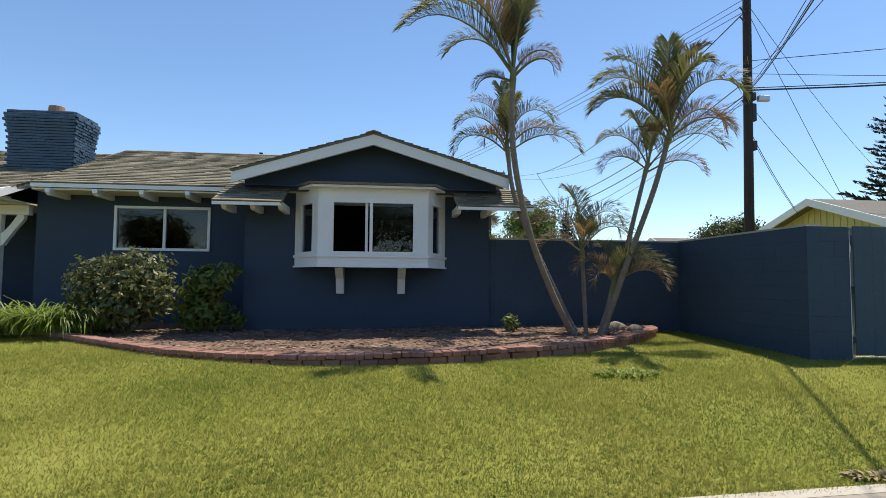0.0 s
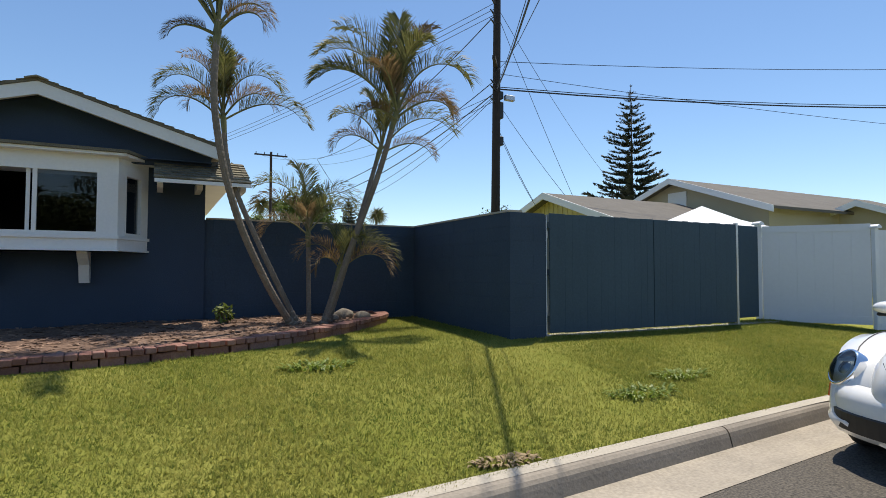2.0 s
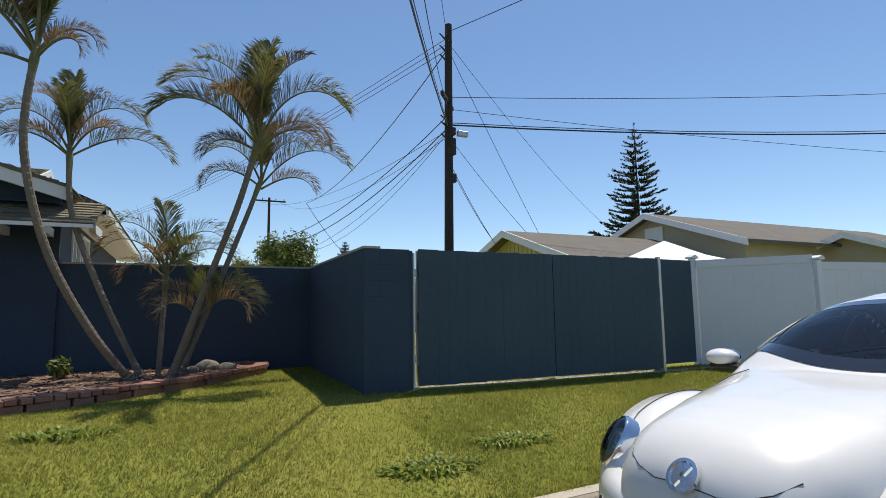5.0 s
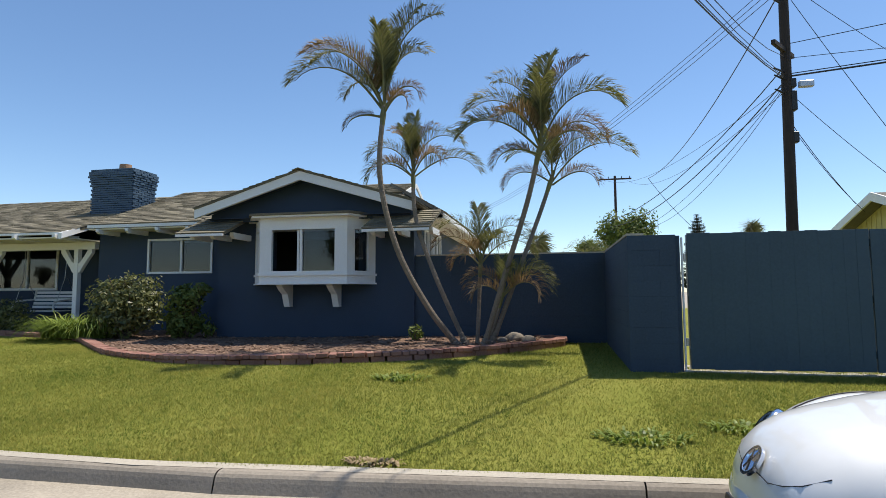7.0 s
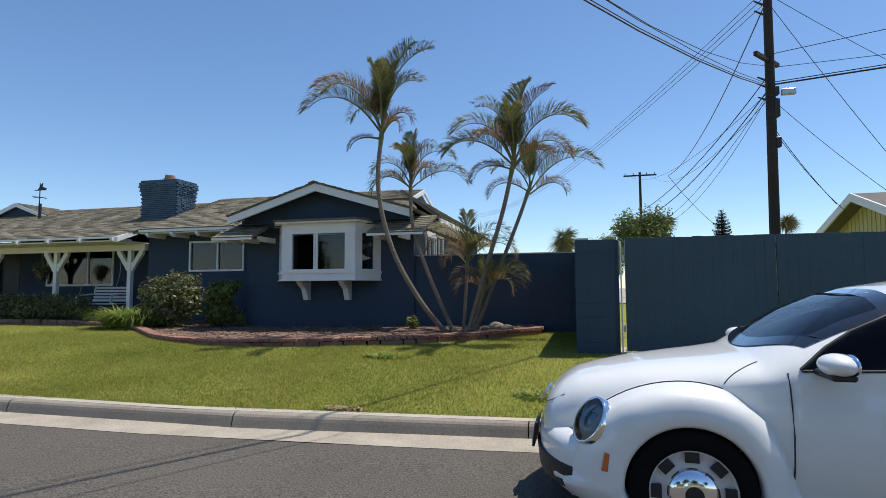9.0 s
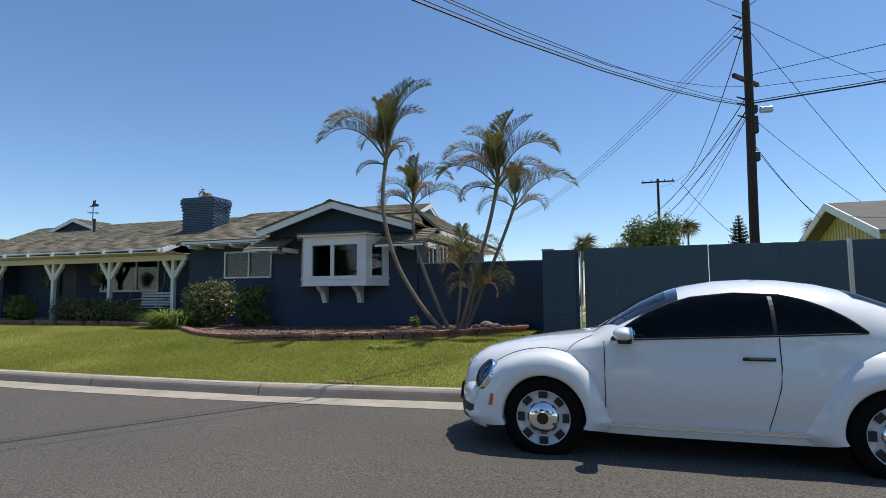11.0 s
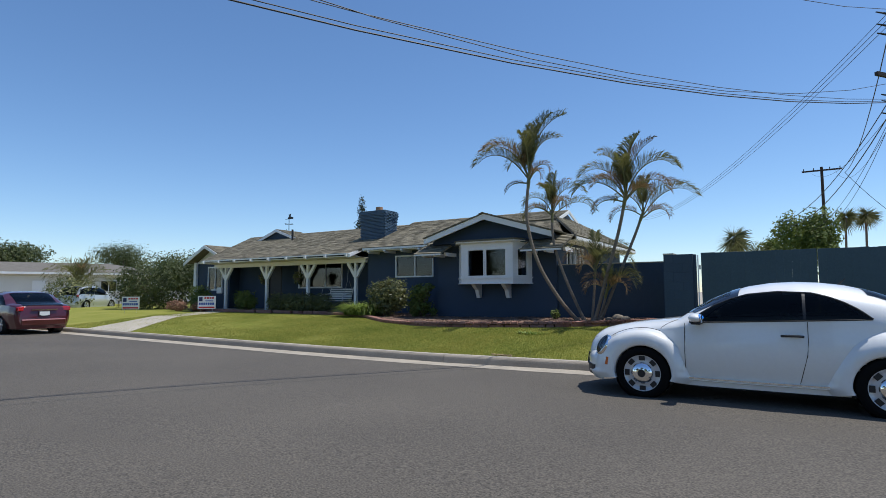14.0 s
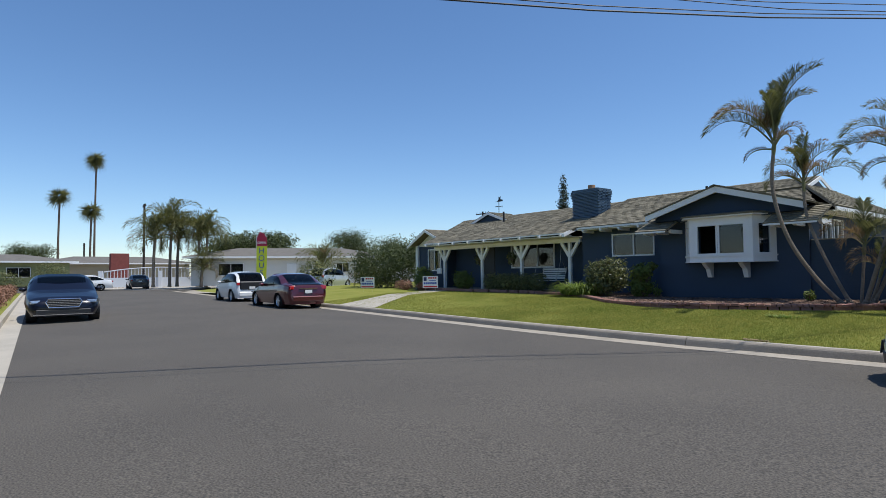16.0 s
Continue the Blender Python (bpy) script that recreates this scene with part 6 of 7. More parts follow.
far_pole(11.3, 57.9, 13.0, 1.6, 1)
far_pole(-52.0, 48.0, 10.0, 1.4)
far_pole(-95.6, 3.2, 6.4, 1.0, 1)
far_pole(-75.0, 8.0, 10.8, 1.0)

# ---- neighbouring houses ----
YELLOW = mat("pale_yellow_boards", (0.56, 0.50, 0.22), 0.8, 0.08, 2, 20, 0.1)
TAN = mat("tan_stucco", (0.46, 0.41, 0.29), 0.85, 0.08, 1, 30, 0.2)
OFFWHITE = mat("offwhite_stucco", (0.68, 0.66, 0.60), 0.85, 0.06, 1, 30, 0.2)
OLIVE = mat("olive_stucco", (0.26, 0.28, 0.13), 0.85, 0.1, 1, 30, 0.2)
REDBRICK = mat("far_red_brick", (0.20, 0.055, 0.045), 0.9, 0.3, 4, 30, 0.3)
SHUTTER = mat("teal_grey_panel", (0.22, 0.30, 0.32), 0.6, 0.1, 2, 20, 0)


def gable_house(label, m, w, d, h, rise, wall, roofing, over=0.5, windows=(), vent=False, battens=0):
    """A house whose gable looks along -y; its gable's middle at the pose m."""
    hs = thing("house", label, "house")
    hs.matrix_basis = m
    bm = bmesh.new()
    prism(bm, [(-w / 2, 0), (w / 2, 0), (w / 2, h), (0, h + rise - 0.06), (-w / 2, h)], 0, d)
    part("wall", bm, wall, hs)
    s = rise / (w / 2)
    for k in (-1, 1):
        bm = bmesh.new()
        e = w / 2 + over
        prism(bm, [(0, h + rise + 0.02), (k * e, h - s * over + 0.02), (k * e, h - s * over - 0.08), (0, h + rise - 0.08)], -over, d + over)
        part("roof", bm, roofing, hs)
        bm = bmesh.new()
        prism(bm, [(0, h + rise + 0.03), (k * e, h - s * over + 0.03), (k * e, h - s * over - 0.20), (0, h + rise - 0.20)], -over - 0.05, -over)
        part("barge_board", bm, WHITE, hs)
    for i in range(battens):
        x = -w / 2 + w * (i + 0.5) / battens
        bm = bmesh.new()
        box(bm, x - 0.025, x + 0.025, -0.02, 0.0, 0.1, h + rise - s * abs(x) - 0.1)
        part("batten", bm, wall, hs)
    if vent:
        bm = bmesh.new()
        box(bm, -0.45, 0.45, -0.05, 0.01, h + 0.1, h + rise * 0.62)
        part("vent", bm, WHITE, hs)
    for x, z, ww, hh in windows:
        window_unit("window", hs, ww, hh, pose(x, -0.02, z), 0.5)
    return hs


def hip_house(label, m, w, d, h, rise, wall, roofing, over=0.6, windows=(), door=None):
    hs = thing("house", label, "house")
    hs.matrix_basis = m
    bm = bmesh.new()
    box(bm, -w / 2, w / 2, 0, d, 0, h)
    part("wall", bm, wall, hs)
    bm = bmesh.new()
    a = [(-w / 2 - over, -over, h), (w / 2 + over, -over, h), (w / 2 + over, d + over, h), (-w / 2 - over, d + over, h)]
    lo, mid = [bm.verts.new(p) for p in a], [bm.verts.new((x, y, z + 0.12)) for x, y, z in a]
    r = [bm.verts.new((-w / 2 + d * 0.5, d / 2, h + rise)), bm.verts.new((w / 2 - d * 0.5, d / 2, h + rise))]
    bm.faces.new(lo[::-1])
    for k in range(4):
        bm.faces.new((lo[k], lo[(k + 1) % 4], mid[(k + 1) % 4], mid[k]))
    for f in ((mid[0], mid[1], r[1], r[0]), (mid[1], mid[2], r[1]), (mid[2], mid[3], r[0], r[1]), (mid[3], mid[0], r[0])):
        bm.faces.new(f)
    part("roof", bm, roofing, hs)
    bm = bmesh.new()
    box(bm, -w / 2 - over, w / 2 + over, -over - 0.04, -over, h - 0.06, h + 0.12)
    part("fascia", bm, WHITE, hs)
    for x, z, ww, hh in windows:
        # near-black panel on the wall paints the shade of a room behind glass
        bm = bmesh.new()
        box(bm, x, x + ww, -0.012, 0.0, z, z + hh)
        part("room_shade_panel", bm, ROOM_SHADE, hs)
        window_unit("window", hs, ww, hh, pose(x, -0.09, z), 0.5)
    if door is not None:
        bm = bmesh.new()
        box(bm, door, door + 0.95, -0.05, 0.01, 0.1, 2.15)
        part("door", bm, WHITE, hs, bevel=0.01)
    return hs


gable_house("pale yellow board-and-batten house behind the gate", pose(13.8, 16.4, 0.3, 0, 0, -90), 6.0, 5.6, 2.72, 1.02, YELLOW, ROOFFAR, battens=24)
gable_house("tan neighbouring house with white barge boards and vent", pose(20.4, 16.8, 0.3, 0, 0, -90), 7.6, 14, 3.45, 1.35, TAN, ROOFFAR, vent=True)
gable_house("tan house with a low front gable beyond the fence", pose(24.8, 12.3, 0.3, 0, 0, -80), 4.6, 6, 2.75, 0.92, TAN, ROOFFAR)
gable_house("distant low tan house with a shingle roof", pose(15.5, 30.0, 0.3, 0, 0, -90), 5, 5, 2.7, 0.9, TAN, ROOFFAR)
hip_house("white ranch house across the side street", pose(-46.8, 16.6, 0.35, 0, 0, 66), 19.0, 8.0, 2.75, 1.15, OFFWHITE, ROOFFAR, 0.7,
          [(-7.0, 0.95, 2.4, 1.25), (4.6, 1.2, 1.3, 1.0)], -0.4)
hip_house("low white garage beside the ranch house", pose(-44.0, 26.0, 0.35, 0, 0, 66), 8.0, 6.0, 2.4, 0.9, OFFWHITE, ROOFFAR, 0.5)
hip_house("olive green bungalow at the end of the street", pose(-70.0, -9.0, 0.35, 0, 0, 95), 17.0, 8.0, 2.7, 1.0, OLIVE, ROOFFAR, 0.8, [(-4.4, 1.0, 1.7, 1.2), (2.6, 1.0, 2.2, 1.1)])
hip_house("low grey bungalow behind the white gate", pose(-80.0, 6.0, 0.35, 0, 0, 92), 18.0, 8.0, 2.7, 1.1, TAN, ROOFFAR, 0.8)
bm = bmesh.new()
box(bm, -75.6, -74.4, 4.1, 6.2, -0.1, 4.3)
whole("brick_chimney", bm, REDBRICK, "broad red brick chimney of the far bungalow", "chimney", bevel=0.03)

# canopy tent
TENT = mat("white_canvas", (0.80, 0.82, 0.84), 0.7, 0.04, 1, 15, 0.1)
tent = thing("canopy_tent", "white pop-up canopy tent behind the fence", "tent", at=(16.2, 12.4, 0.4))
bm = bmesh.new()
c = [bm.verts.new((sx * 1.5, sy * 1.5, 2.2)) for sx, sy in ((-1, -1), (1, -1), (1, 1), (-1, 1))]
lo = [bm.verts.new((v.co.x, v.co.y, 1.98)) for v in c]
mids = [bm.verts.new((v.co.x * 0.5, v.co.y * 0.5, 2.5)) for v in c]
pk = bm.verts.new((0, 0, 2.95))
for k in range(4):
    bm.faces.new((c[k], c[(k + 1) % 4], mids[(k + 1) % 4], mids[k]))
    bm.faces.new((mids[k], mids[(k + 1) % 4], pk))
    bm.faces.new((lo[k], lo[(k + 1) % 4], c[(k + 1) % 4], c[k]))
part("canopy", bm, TENT, tent)
for sx, sy in ((-1, -1), (1, -1), (1, 1), (-1, 1)):
    bm = bmesh.new()
    bar(bm, (sx * 1.45, sy * 1.45, -0.1), (sx * 1.45, sy * 1.45, 2.05), 0.02)
    part("leg", bm, METAL, tent)

# ---- distant trees ----
def tree(name, label, x, y, r, h, seed, material=TREELEAF, count=5000, leaf=0.12, category="tree"):
    rnd = random.Random(seed)
    t = thing(name, label, category, at=(x, y, 0.2))
    bm = bmesh.new()
    tube(bm, [(0, 0, -0.2), (0.1, 0.05, h * 0.35), (0.0, 0.1, h * 0.6)], [0.05 * h * 0.6, 0.04 * h * 0.5, 0.02 * h * 0.5], 8)
    part("trunk", bm, TWIG, t)
    blobs = []
    for k in range(9):
        a = rnd.random() * math.tau
        q = r * rnd.uniform(0.15, 0.6)
        blobs.append((q * math.cos(a), q * math.sin(a), h * rnd.uniform(0.5, 0.82), r * rnd.uniform(0.4, 0.6), r * rnd.uniform(0.4, 0.6), h * rnd.uniform(0.15, 0.24)))
    for k in range(4):
        b = blobs[k]
        bm = bmesh.new()
        tube(bm, [(0.05, 0.05, h * 0.4), (b[0] * 0.5, b[1] * 0.5, h * 0.5), (b[0], b[1], b[2])], [0.012 * h, 0.008 * h, 0.004 * h], 6)
        part("limb", bm, TWIG, t)
    v, f = leaf_cloud(rnd, blobs, count, leaf, 0.6)
    tagged(piece("crown", raw("crown", [tuple(p) for p in v], f, material), t), kind="stuff")
    return t


for i, (x, y, r, h) in enumerate(((9.4, 34.0, 1.9, 6.4), (49.0, 19.3, 2.0, 8.2), (23.9, 34.4, 1.4, 6.2), (-72.0, 18.5, 5.0, 7.6), (-74.0, 24.5, 5.0, 8.0), (-57.7, 30.0, 4.5, 6.9), (-52.0, 33.0, 4.0, 6.6), (-33.0, 21.0, 1.9, 3.9),
                                   (-92.0, -12.0, 5.0, 7.5), (-96.0, -4.0, 4.0, 6.5), (38.0, 60.0, 4.0, 9.0), (7.2, 40.0, 1.6, 5.0))):
    tree("tree", "round leafy tree beyond the houses", x, y, r, h, 100 + i, count=9000 if h < 7 else 6500, leaf=0.11 if h < 7 else 0.2, material=LEAFB if i in (0, 11) else TREELEAF)
for i, (x, y, r, h) in enumerate(((-66.0, -11.0, 1.2, 1.6), (-66.0, -7.0, 2.0, 1.6), (-66.0, -2.6, 1.6, 2.6), (-44.0, 11.5, 1.0, 1.3), (-33.0, 17.5, 1.2, 2.0), (-31.0, 12.0, 1.3, 2.1))):
    shrub("shrub", "green garden shrub in front of a far house", [(x, y, 0.3 + h * 0.5, r, r, h * 0.55)], 1800, 0.09, LEAF, 140 + i, (x, y, -0.05), 5)
# clipped dry hedge across the street
shrub("hedge", "reddish-brown clipped hedge across the street", [(-13.0 - 1.1 * i, opp_y(-13.0 - 1.1 * i) - 0.75, 0.50, 0.75, 0.5, 0.40) for i in range(26)], 14000, 0.05, DRYLEAF, 160, (-20, -7.0, 0.15), 20, "hedge")


def conifer(x, y, h, r, label):
    rnd = random.Random(77)
    t = thing("conifer", label, "tree", at=(x, y, 0.2))
    bm = bmesh.new()
    bar(bm, (0, 0, -0.2), (0, 0, h), 0.3, 0.04)
    part("trunk", bm, TWIG, t)
    tiers = 22
    for k in range(tiers):
        u = k / (tiers - 1)
        z = h * (0.18 + 0.81 * u)
        reach = r * (1 - u) ** 0.8 * (0.85 + 0.3 * rnd.random()) + 0.25
        verts, faces = [], []
        for b in range(7):
            a = math.tau * (b + rnd.random() * 0.5) / 7
            d = Vector((math.cos(a), math.sin(a), 0))
            s = Vector((-d.y, d.x, 0))
            ln = reach * rnd.uniform(0.7, 1.1)
            for q in range(90 if r > 3 else 170):
                w = rnd.random()
                p = d * ln * (0.12 + 0.88 * w) + Vector((0, 0, z + ln * (0.05 + 0.20 * w * w) + rnd.uniform(-0.10, 0.12)))
                e = (s * rnd.choice((-1, 1)) * 0.7 + d * 0.6 + Vector((0, 0, rnd.uniform(0.0, 0.7)))).normalized() * ln * 0.19 * (1.25 - 0.6 * w)
                n = e.cross(Vector((rnd.uniform(-1, 1), rnd.uniform(-1, 1), 1))).normalized() * ln * 0.030
                i0 = len(verts)
                verts += [tuple(p - n), tuple(p + n), tuple(p + e)]
                faces.append((i0, i0 + 1, i0 + 2))
        tagged(piece("branch_tier", raw("branch_tier", verts, faces, PINELEAF), t), kind="stuff")
    return t


conifer(60.5, 58.2, 27.6, 6.8, "tall tiered Norfolk pine beyond the houses")
conifer(17.5, 52.0, 8.0, 1.6, "small dark conifer far behind the fence")


cy_rnd = random.Random(78)
cypress = thing("conifer", "slim dense dark green juniper behind the chimney", "tree", at=(-30.3, 39.8, 0.2))
bm = bmesh.new()
bar(bm, (0, 0, -0.2), (0, 0, 10.6), 0.22, 0.03)
part("trunk", bm, TWIG, cypress)
cone = [(0.12 * math.sin(k * 2.1), 0.12 * math.cos(k * 1.7), 1.2 + 0.8 * k, 1.15 * (1 - k / 13.5) ** 0.7 + 0.1, 1.15 * (1 - k / 13.5) ** 0.7 + 0.1, 0.85) for k in range(13)]
cv, cf = leaf_cloud(cy_rnd, cone, 9000, 0.12, 0.6)
tagged(piece("crown", raw("crown", [tuple(p) for p in cv], cf, PINELEAF), cypress), kind="stuff")


def fan_palm(x, y, h, label, seed, r=1.3):
    rnd = random.Random(seed)
    t = thing("fan_palm", label, "palm", "distant fan palms", at=(x, y, 0.2))
    bm = bmesh.new()
    tube(bm, [(0, 0, -0.2), (0.15, 0, h * 0.5), (0.3, 0.1, h)], [0.22, 0.16, 0.14], 8)
    part("trunk", bm, TWIG, t)
    verts, faces = [], []
    for k in range(36):
        a, e = rnd.random() * math.tau, radians(rnd.uniform(-75, 65))
        d = Vector((math.cos(a) * math.cos(e), math.sin(a) * math.cos(e), math.sin(e)))
        s = d.orthogonal().normalized()
        base = Vector((0.3, 0.1, h)) + d * r * 0.12
        for q in range(-4, 5):
            w = radians(q * 14)
            o = (d * math.cos(w) + s * math.sin(w)) * r * 0.85 * rnd.uniform(0.75, 1.2) + Vector((0, 0, -0.28 * r))
            n = d.cross(s) * 0.02 * r + s * math.cos(w) * 0.05 * r
            i0 = len(verts)
            verts += [tuple(base - n), tuple(base + n), tuple(base + o)]
            faces.append((i0, i0 + 1, i0 + 2))
    tagged(piece("crown", raw("crown", verts, faces, FROND), t), kind="stuff")
    return t


for i, (x, y, h) in enumerate(((-102.0, 0.2, 14.4), (-105.5, 5.6, 21.7), (-99.6, 4.4, 12.0), (15.0, 90.0, 11.5), (17.5, 92.0, 12.0), (34.0, 90.0, 11.0), (3.0, 62.0, 7.0))):
    fan_palm(x, y, h, "tall thin fan palm against the sky", 200 + i, 2.1)
for i, (x, y, h, ln) in enumerate(((-53.0, 5.0, 5.2, 3.1), (-53.5, 6.6, 6.2, 3.4), (-54.0, 7.4, 5.4, 3.0), (-52.0, 8.9, 5.2, 2.8), (-52.5, 9.8, 5.6, 2.8), (-50.0, 8.7, 2.2, 2.2), (-50.5, 9.3, 2.0, 1.8), (-34.5, 14.0, 1.9, 2.4), (-25.8, 12.9, 1.4, 1.5), (6.5, 27.0, 2.7, 1.5))):
    palm("palm", "feather palm in a garden down the street", [(x, y, 0.25), (x + 0.1, y, h * 0.5), (x + 0.15, y + 0.1, h)], 0.15, 0.11, 26, ln * 1.15, 300 + i, 0.62 * ln / 2.6, yellow=0.1, pairs=22)

# ---- white gate at the street's end ----
wg = thing("white_gate", "wide white railed driveway gate with an arched top", "gate", at=(-61.4, 7.3, 0.05))
gm = pose(0, 0, 0, 0, 0, 70)
for k in range(34):
    u = -5.6 + 11.2 * k / 33
    ht = 1.75 + 0.5 * (1 - (u / 5.6) ** 2)
    bm = bmesh.new()
    vs = box(bm, u - 0.03, u + 0.03, -0.03, 0.03, 0, ht)
    bmesh.ops.transform(bm, matrix=gm, verts=vs)
    part("bar", bm, VINYL, wg)
bm = bmesh.new()
vs = box(bm, -5.6, 5.6, -0.04, 0.04, 0.1, 1.15)
bmesh.ops.transform(bm, matrix=gm, verts=vs)
part("lower_panel", bm, VINYL, wg)
bm = bmesh.new()
tube(bm, [gm @ Vector((-5.6 + 11.2 * k / 16, 0, 1.78 + 0.5 * (1 - ((-5.6 + 11.2 * k / 16) / 5.6) ** 2))) for k in range(17)], [0.06] * 17, 6)
part("top_rail", bm, VINYL, wg)
for u in (-5.9, 0.0, 5.9):
    bm = bmesh.new()
    vs = box(bm, u - 0.2, u + 0.2, -0.2, 0.2, 0, 1.9)
    bmesh.ops.transform(bm, matrix=gm, verts=vs)
    part("pillar", bm, VINYL, wg)
fb = thing("low_fence", "long low white garden fence in the distance", "fence", at=(-74, -22, 0))
bm = bmesh.new()
box(bm, -0.1, 0.1, 0, 20, 0, 1.3)
part("panel", bm, VINYL, fb)
# end of the street: apron and cross road
bm = bmesh.new()
vs = [bm.verts.new(p) for p in ((-45.9, -8, 0.03), (-45.9, 6.4, 0.03), (-60.5, 12, 0.04), (-62.5, 0, 0.04), (-75, -20, 0.03), (-46, -60, 0.03))]
bm.faces.new(vs)
whole("street_end", bm, ASPHALT, "asphalt at the far bend of the street", "road", kind="structure")
bm = bmesh.new()
vs = [bm.verts.new(p) for p in ((-52, 4, 0.05), (-51, 9.5, 0.05), (-62, 13, 0.05), (-66, -1, 0.05))]
bm.faces.new(vs)
whole("driveway_apron", bm, CONCRETE, "pale concrete driveway apron before the white gate", "driveway", kind="structure")

# ---- entrance walk and signs ----
bm = bmesh.new()
pts = [(-12.6, 4.22), (-9.7, 4.12), (-11.0, 5.6), (-12.6, 7.6), (-13.9, 10.8), (-15.1, 10.8), (-14.2, 7.6), (-13.2, 5.6)]
tops = [bm.verts.new((x, y, lawn_z(y, x) + 0.012)) for x, y in pts]
lows = [bm.verts.new((x, y, lawn_z(y, x) - 0.1)) for x, y in pts]
for q in ((0, 1, 2, 7), (7, 2, 3, 6), (6, 3, 4, 5)):
    bm.faces.new([tops[i] for i in q])
for i in range(8):
    bm.faces.new((tops[i], tops[(i + 1) % 8], lows[(i + 1) % 8], lows[i]))
whole("entrance_walk", bm, CONCRETE, "pale concrete walk from the kerb to the porch", "path", kind="structure")
SIGNRED = mat("sign_red", (0.45, 0.03, 0.03), 0.6, 0.05, 3, 20, 0)
SIGNBLUE = mat("sign_blue", (0.03, 0.08, 0.32), 0.6, 0.05, 3, 20, 0)


def lawn_sign(x, y, turn):
    s = thing("lawn_sign", "white lawn sign with red and blue lettering on wire legs", "sign", "lawn signs", at=(x, y, lawn_z(y, x)))
    s.rotation_euler = (0, 0, radians(turn))
    bm = bmesh.new()
    box(bm, -0.38, 0.38, -0.008, 0.008, 0.18, 0.76)
    part("board", bm, PLATE, s)
    prints = [(-0.10 + 0.11 * k, -0.02 + 0.11 * k, 0.63, 0.71, SIGNRED) for k in range(4)] + [(-0.06, 0.28, 0.52, 0.555, SIGNBLUE)]
    prints += [(-0.33 + 0.095 * k, -0.255 + 0.095 * k, 0.36, 0.46, SIGNBLUE) for k in range(7)] + [(-0.34, 0.34, 0.21, 0.28, SIGNRED), (-0.33, -0.18, 0.52, 0.71, INK)]
    for a, b, c, d, m_ in prints:
        bm = bmesh.new()
        box(bm, a, b, -0.012, -0.009, c, d)
        part("lettering", bm, m_, s)
    for u in (-0.25, 0.25):
        bm = bmesh.new()
        bar(bm, (u, 0.012, -0.1), (u, 0.012, 0.3), 0.006)
        part("wire_leg", bm, METAL, s)


lawn_sign(-17.8, 8.6, 40)
lawn_sign(-14.0, 9.9, 40)

FLAGY = mat("banner_yellow", (0.55, 0.58, 0.03), 0.7, 0.08, 2, 20, 0)
FLAGR = mat("banner_maroon", (0.35, 0.015, 0.05), 0.7, 0.08, 2, 20, 0)
bn = thing("feather_banner", "tall yellow and maroon feather banner for an open house", "banner", at=(-26.0, 5.9, 0.25))
bn.rotation_euler = (0, 0, radians(48))
bm = bmesh.new()
tube(bm, [(-0.32, 0, 0), (-0.32, 0, 2.4), (-0.30, 0, 3.4), (-0.1, 0, 3.85), (0.2, 0, 3.7)], [0.02, 0.018, 0.014, 0.01, 0.006], 6)
part("pole", bm, METAL, bn)
bm = bmesh.new()
prism(bm, [(-0.30, 0.45), (0.32, 0.55), (0.38, 2.9), (-0.29, 2.9)], -0.006, 0.006)
part("flag", bm, FLAGY, bn)
bm = bmesh.new()
prism(bm, [(-0.29, 2.905), (0.38, 2.905), (0.34, 3.4), (0.18, 3.68), (-0.08, 3.8), (-0.27, 3.4)], -0.006, 0.006)
part("flag_top", bm, FLAGR, bn)
for k, ch in enumerate("HOUSE"):
    o = piece("letter", text_mesh(ch, 0.5, SIGNBLUE), bn, pose(0.03, -0.012, 2.6 - 0.45 * k, 90))
piece("word", text_mesh("OPEN", 0.22, PLATE), bn, pose(0.04, -0.012, 3.1, 90))

# ---- small things on the house ----
sw = thing("porch_swing", "white slatted porch swing bench hanging on chains", "swing", at=(-8.9, 12.75, 1.0))
for k in range(6):
    bm = bmesh.new()
    box(bm, -0.65, 0.65, -0.28 + 0.1 * k, -0.21 + 0.1 * k, 0, 0.025)
    part("seat_slat", bm, WHITE, sw)
for k in range(5):
    bm = bmesh.new()
    box(bm, -0.65, 0.65, 0.29 + 0.03 * k, 0.315 + 0.03 * k, 0.08 + 0.1 * k, 0.15 + 0.1 * k)
    part("back_slat", bm, WHITE, sw)
for s in (-1, 1):
    bm = bmesh.new()
    tube(bm, [(s * 0.66, -0.3, 0.0), (s * 0.66, -0.3, 0.25), (s * 0.66, 0.0, 0.3), (s * 0.66, 0.35, 0.32), (s * 0.66, 0.42, 0.6)], [0.025] * 5, 6)
    part("arm", bm, WHITE, sw)
    bm = bmesh.new()
    tube(bm, [(s * 0.66, -0.28, 0.05), (s * 0.68, 0.0, 0.9), (s * 0.70, 0.05, 1.78)], [0.008] * 3, 5)
    tube(bm, [(s * 0.66, 0.38, 0.4), (s * 0.68, 0.1, 0.9)], [0.008] * 2, 5)
    part("chain", bm, METAL, sw)
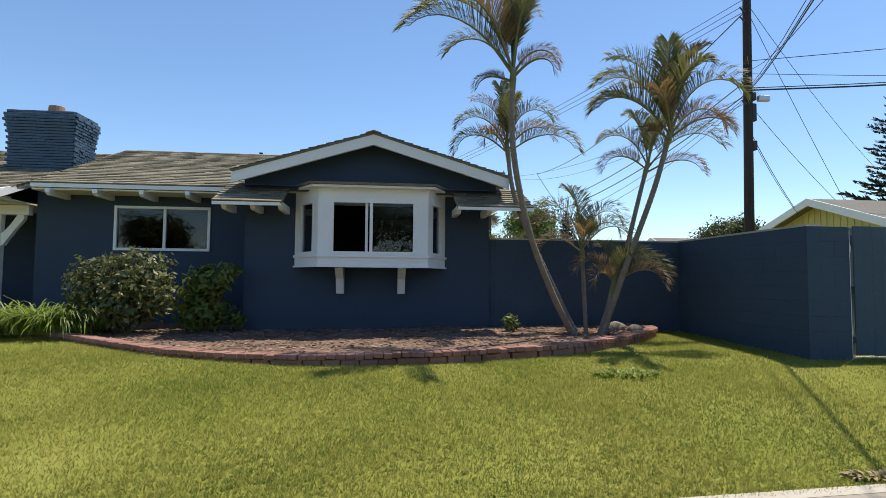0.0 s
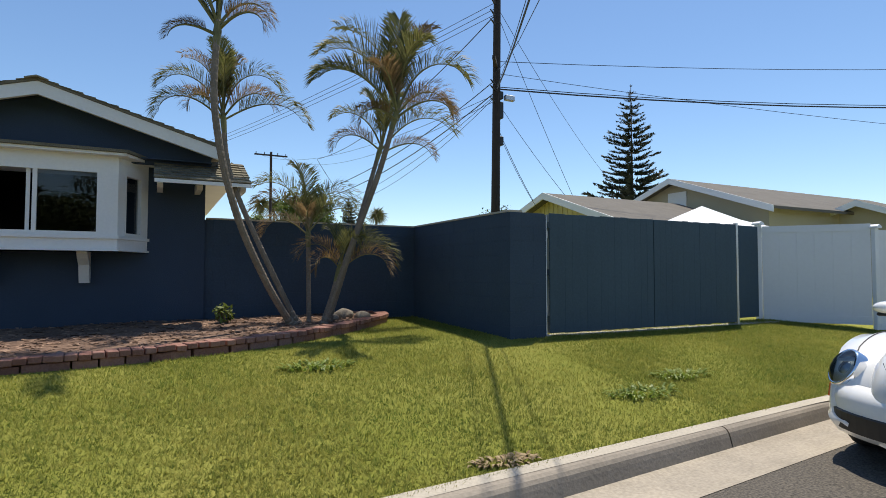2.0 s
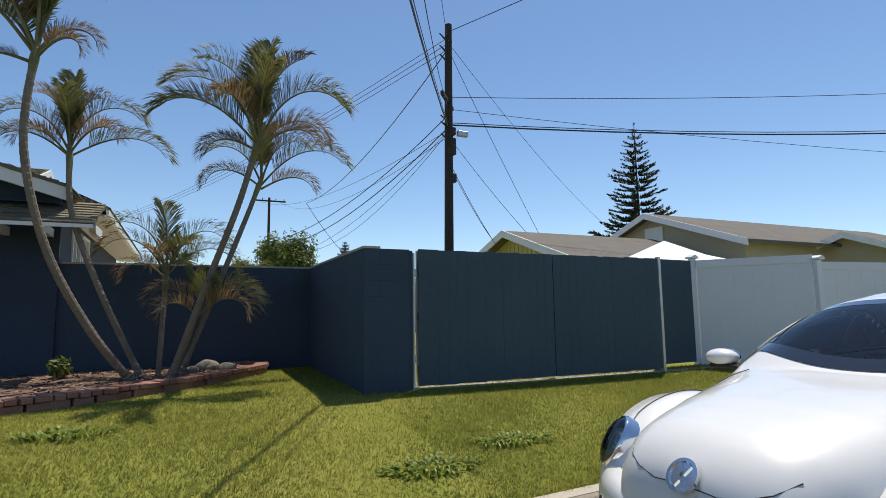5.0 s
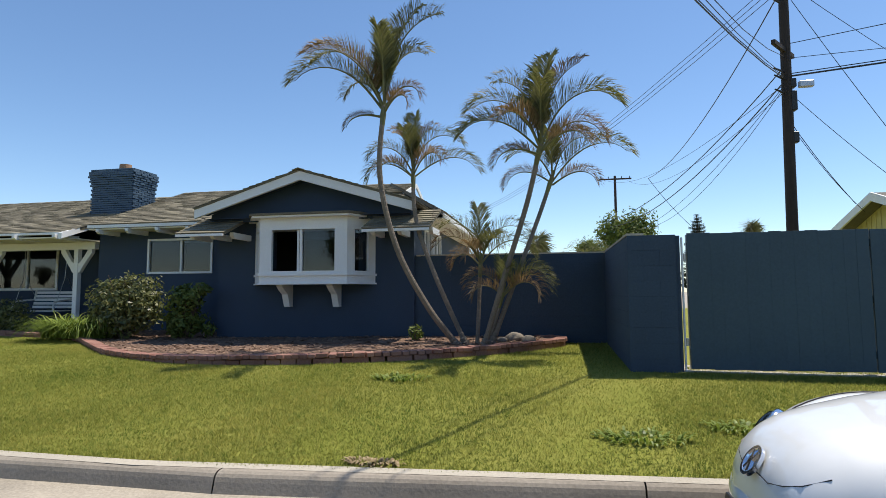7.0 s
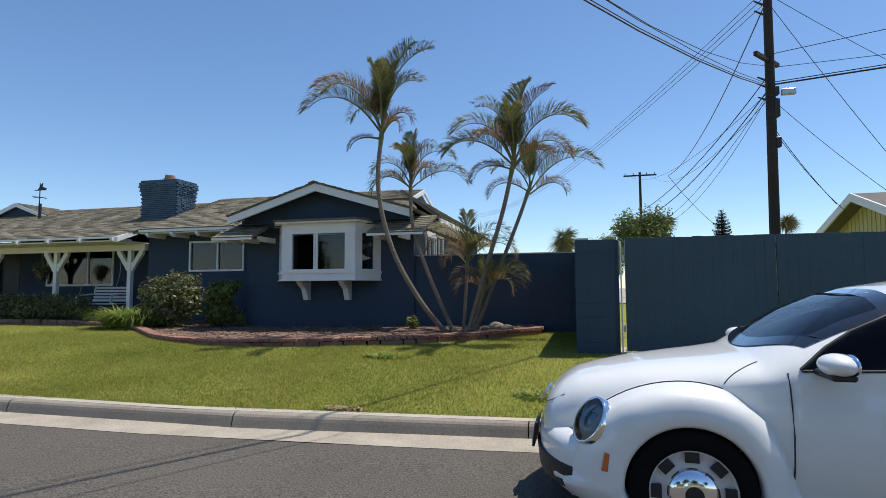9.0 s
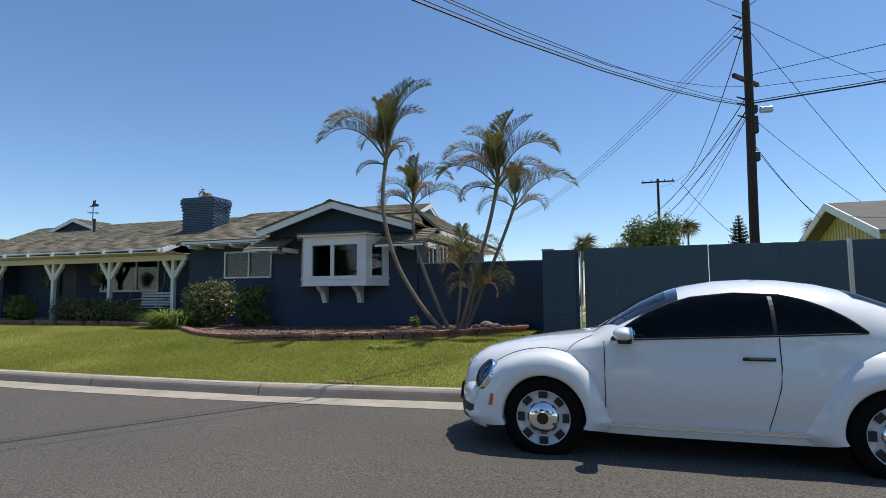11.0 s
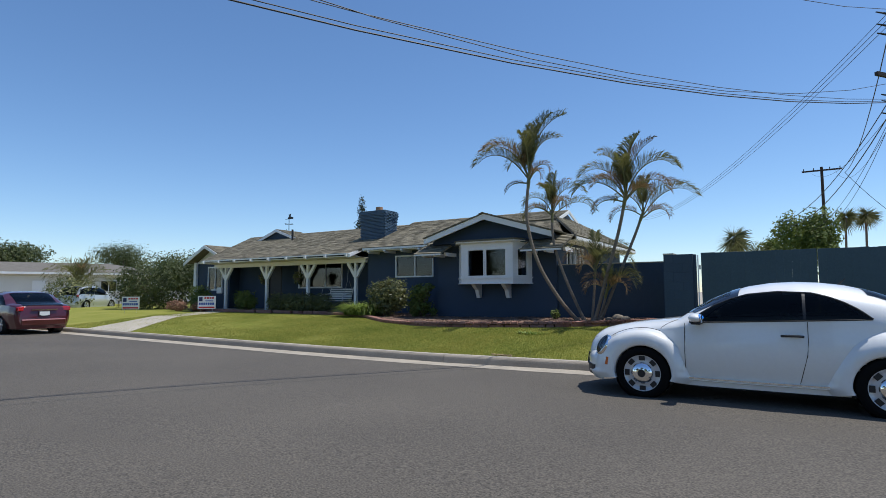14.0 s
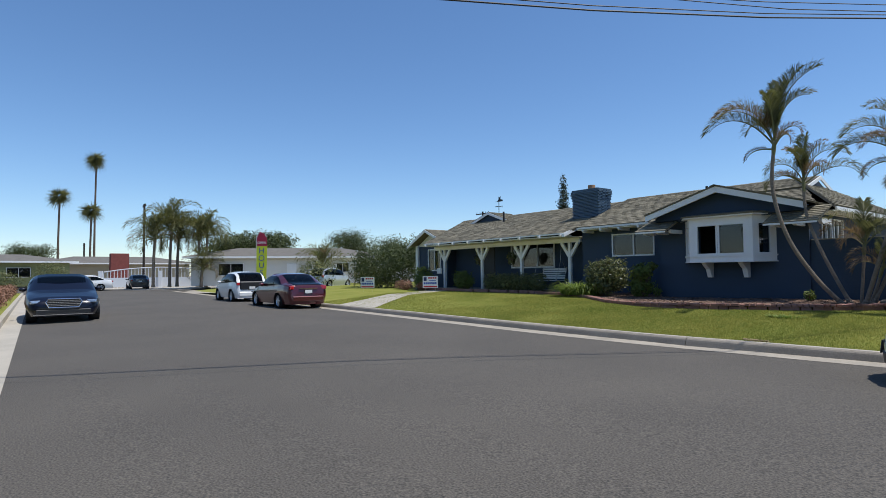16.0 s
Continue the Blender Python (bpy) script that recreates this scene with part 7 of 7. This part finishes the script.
for i, x in enumerate((-10.7, -12.95)):
    hb_ = shrub("hanging_basket", "dark trailing plant in a basket hung under the porch beam", [(x, 12.2, 2.12, 0.26, 0.24, 0.22), (x, 12.2, 1.92, 0.18, 0.18, 0.18)], 420, 0.05, LEAF, 500 + i, (x, 12.2, 1.95), 3, "plant")
    bm = bmesh.new()
    bmesh.ops.create_cone(bm, cap_ends=True, segments=14, radius1=0.09, radius2=0.16, depth=0.16)
    part("basket", bm, TWIG, hb_)
    bm = bmesh.new()
    bar(bm, (0, 0, 0.08), (0, 0, 0.85), 0.006)
    part("hanger", bm, METAL, hb_)
vane = thing("weather_vane", "small dark metal weather vane on the roof", "weather vane", at=(-14.6, 15.2, 4.62))
bm = bmesh.new()
bar(bm, (0, 0, -0.05), (0, 0, 1.0), 0.018)
bar(bm, (-0.3, 0, 0.45), (0.3, 0, 0.45), 0.012)
bar(bm, (0, -0.3, 0.45), (0, 0.3, 0.45), 0.012)
part("rod", bm, BLACK, vane)
bm = bmesh.new()
prism(bm, [(-0.32, 0.72), (-0.1, 0.76), (0.05, 0.95), (0.14, 1.02), (0.12, 0.86), (0.32, 0.80), (0.3, 0.72)], -0.01, 0.01)
part("pointer", bm, BLACK, vane)
for x, y, z in ((-12.6, 13.6, 3.95), (-3.0, 15.5, 4.2)):
    bm = bmesh.new()
    bar(bm, (x, y, z - 0.1), (x, y, z + 0.55), 0.05)
    whole("vent_pipe", bm, BLACK, "black roof vent pipe", "vent pipe")
bm = bmesh.new()
box(bm, -15.85, -15.5, 11.72, 11.83, 1.35, 1.65)
whole("mailbox", bm, WHITE, "white mailbox beside the porch post", "mailbox", bevel=0.02)

# ---- houses and trees across the street, seen only in the windows ----
gable_house("tan bungalow across the street", pose(-4.0, -20.0, 0.3, 0, 0, 180), 9, 9, 2.8, 1.3, TAN, ROOFFAR, windows=[(-3, 1.0, 1.6, 1.1)])
hip_house("white bungalow across the street", pose(12.0, -20.0, 0.3, 0, 0, 180), 13, 8, 2.7, 1.2, OFFWHITE, ROOFFAR, windows=[(-4, 1.0, 1.6, 1.1)])
for i, (x, y, r, h) in enumerate(((3.5, -15.0, 2.6, 6.5), (-9.0, -17.0, 2.2, 6.0), (-14.0, -14.5, 2.6, 5.6), (-3.0, -14.0, 2.2, 5.0), (9.5, -14.5, 2.4, 5.4), (19.0, -16.0, 2.8, 7.0), (-1.0, -31.0, 5.0, 10.0), (9.0, -32.0, 5.0, 10.0))):
    tree("tree", "leafy street tree across the road", x, y, r, h, 400 + i, count=3800, leaf=0.16)
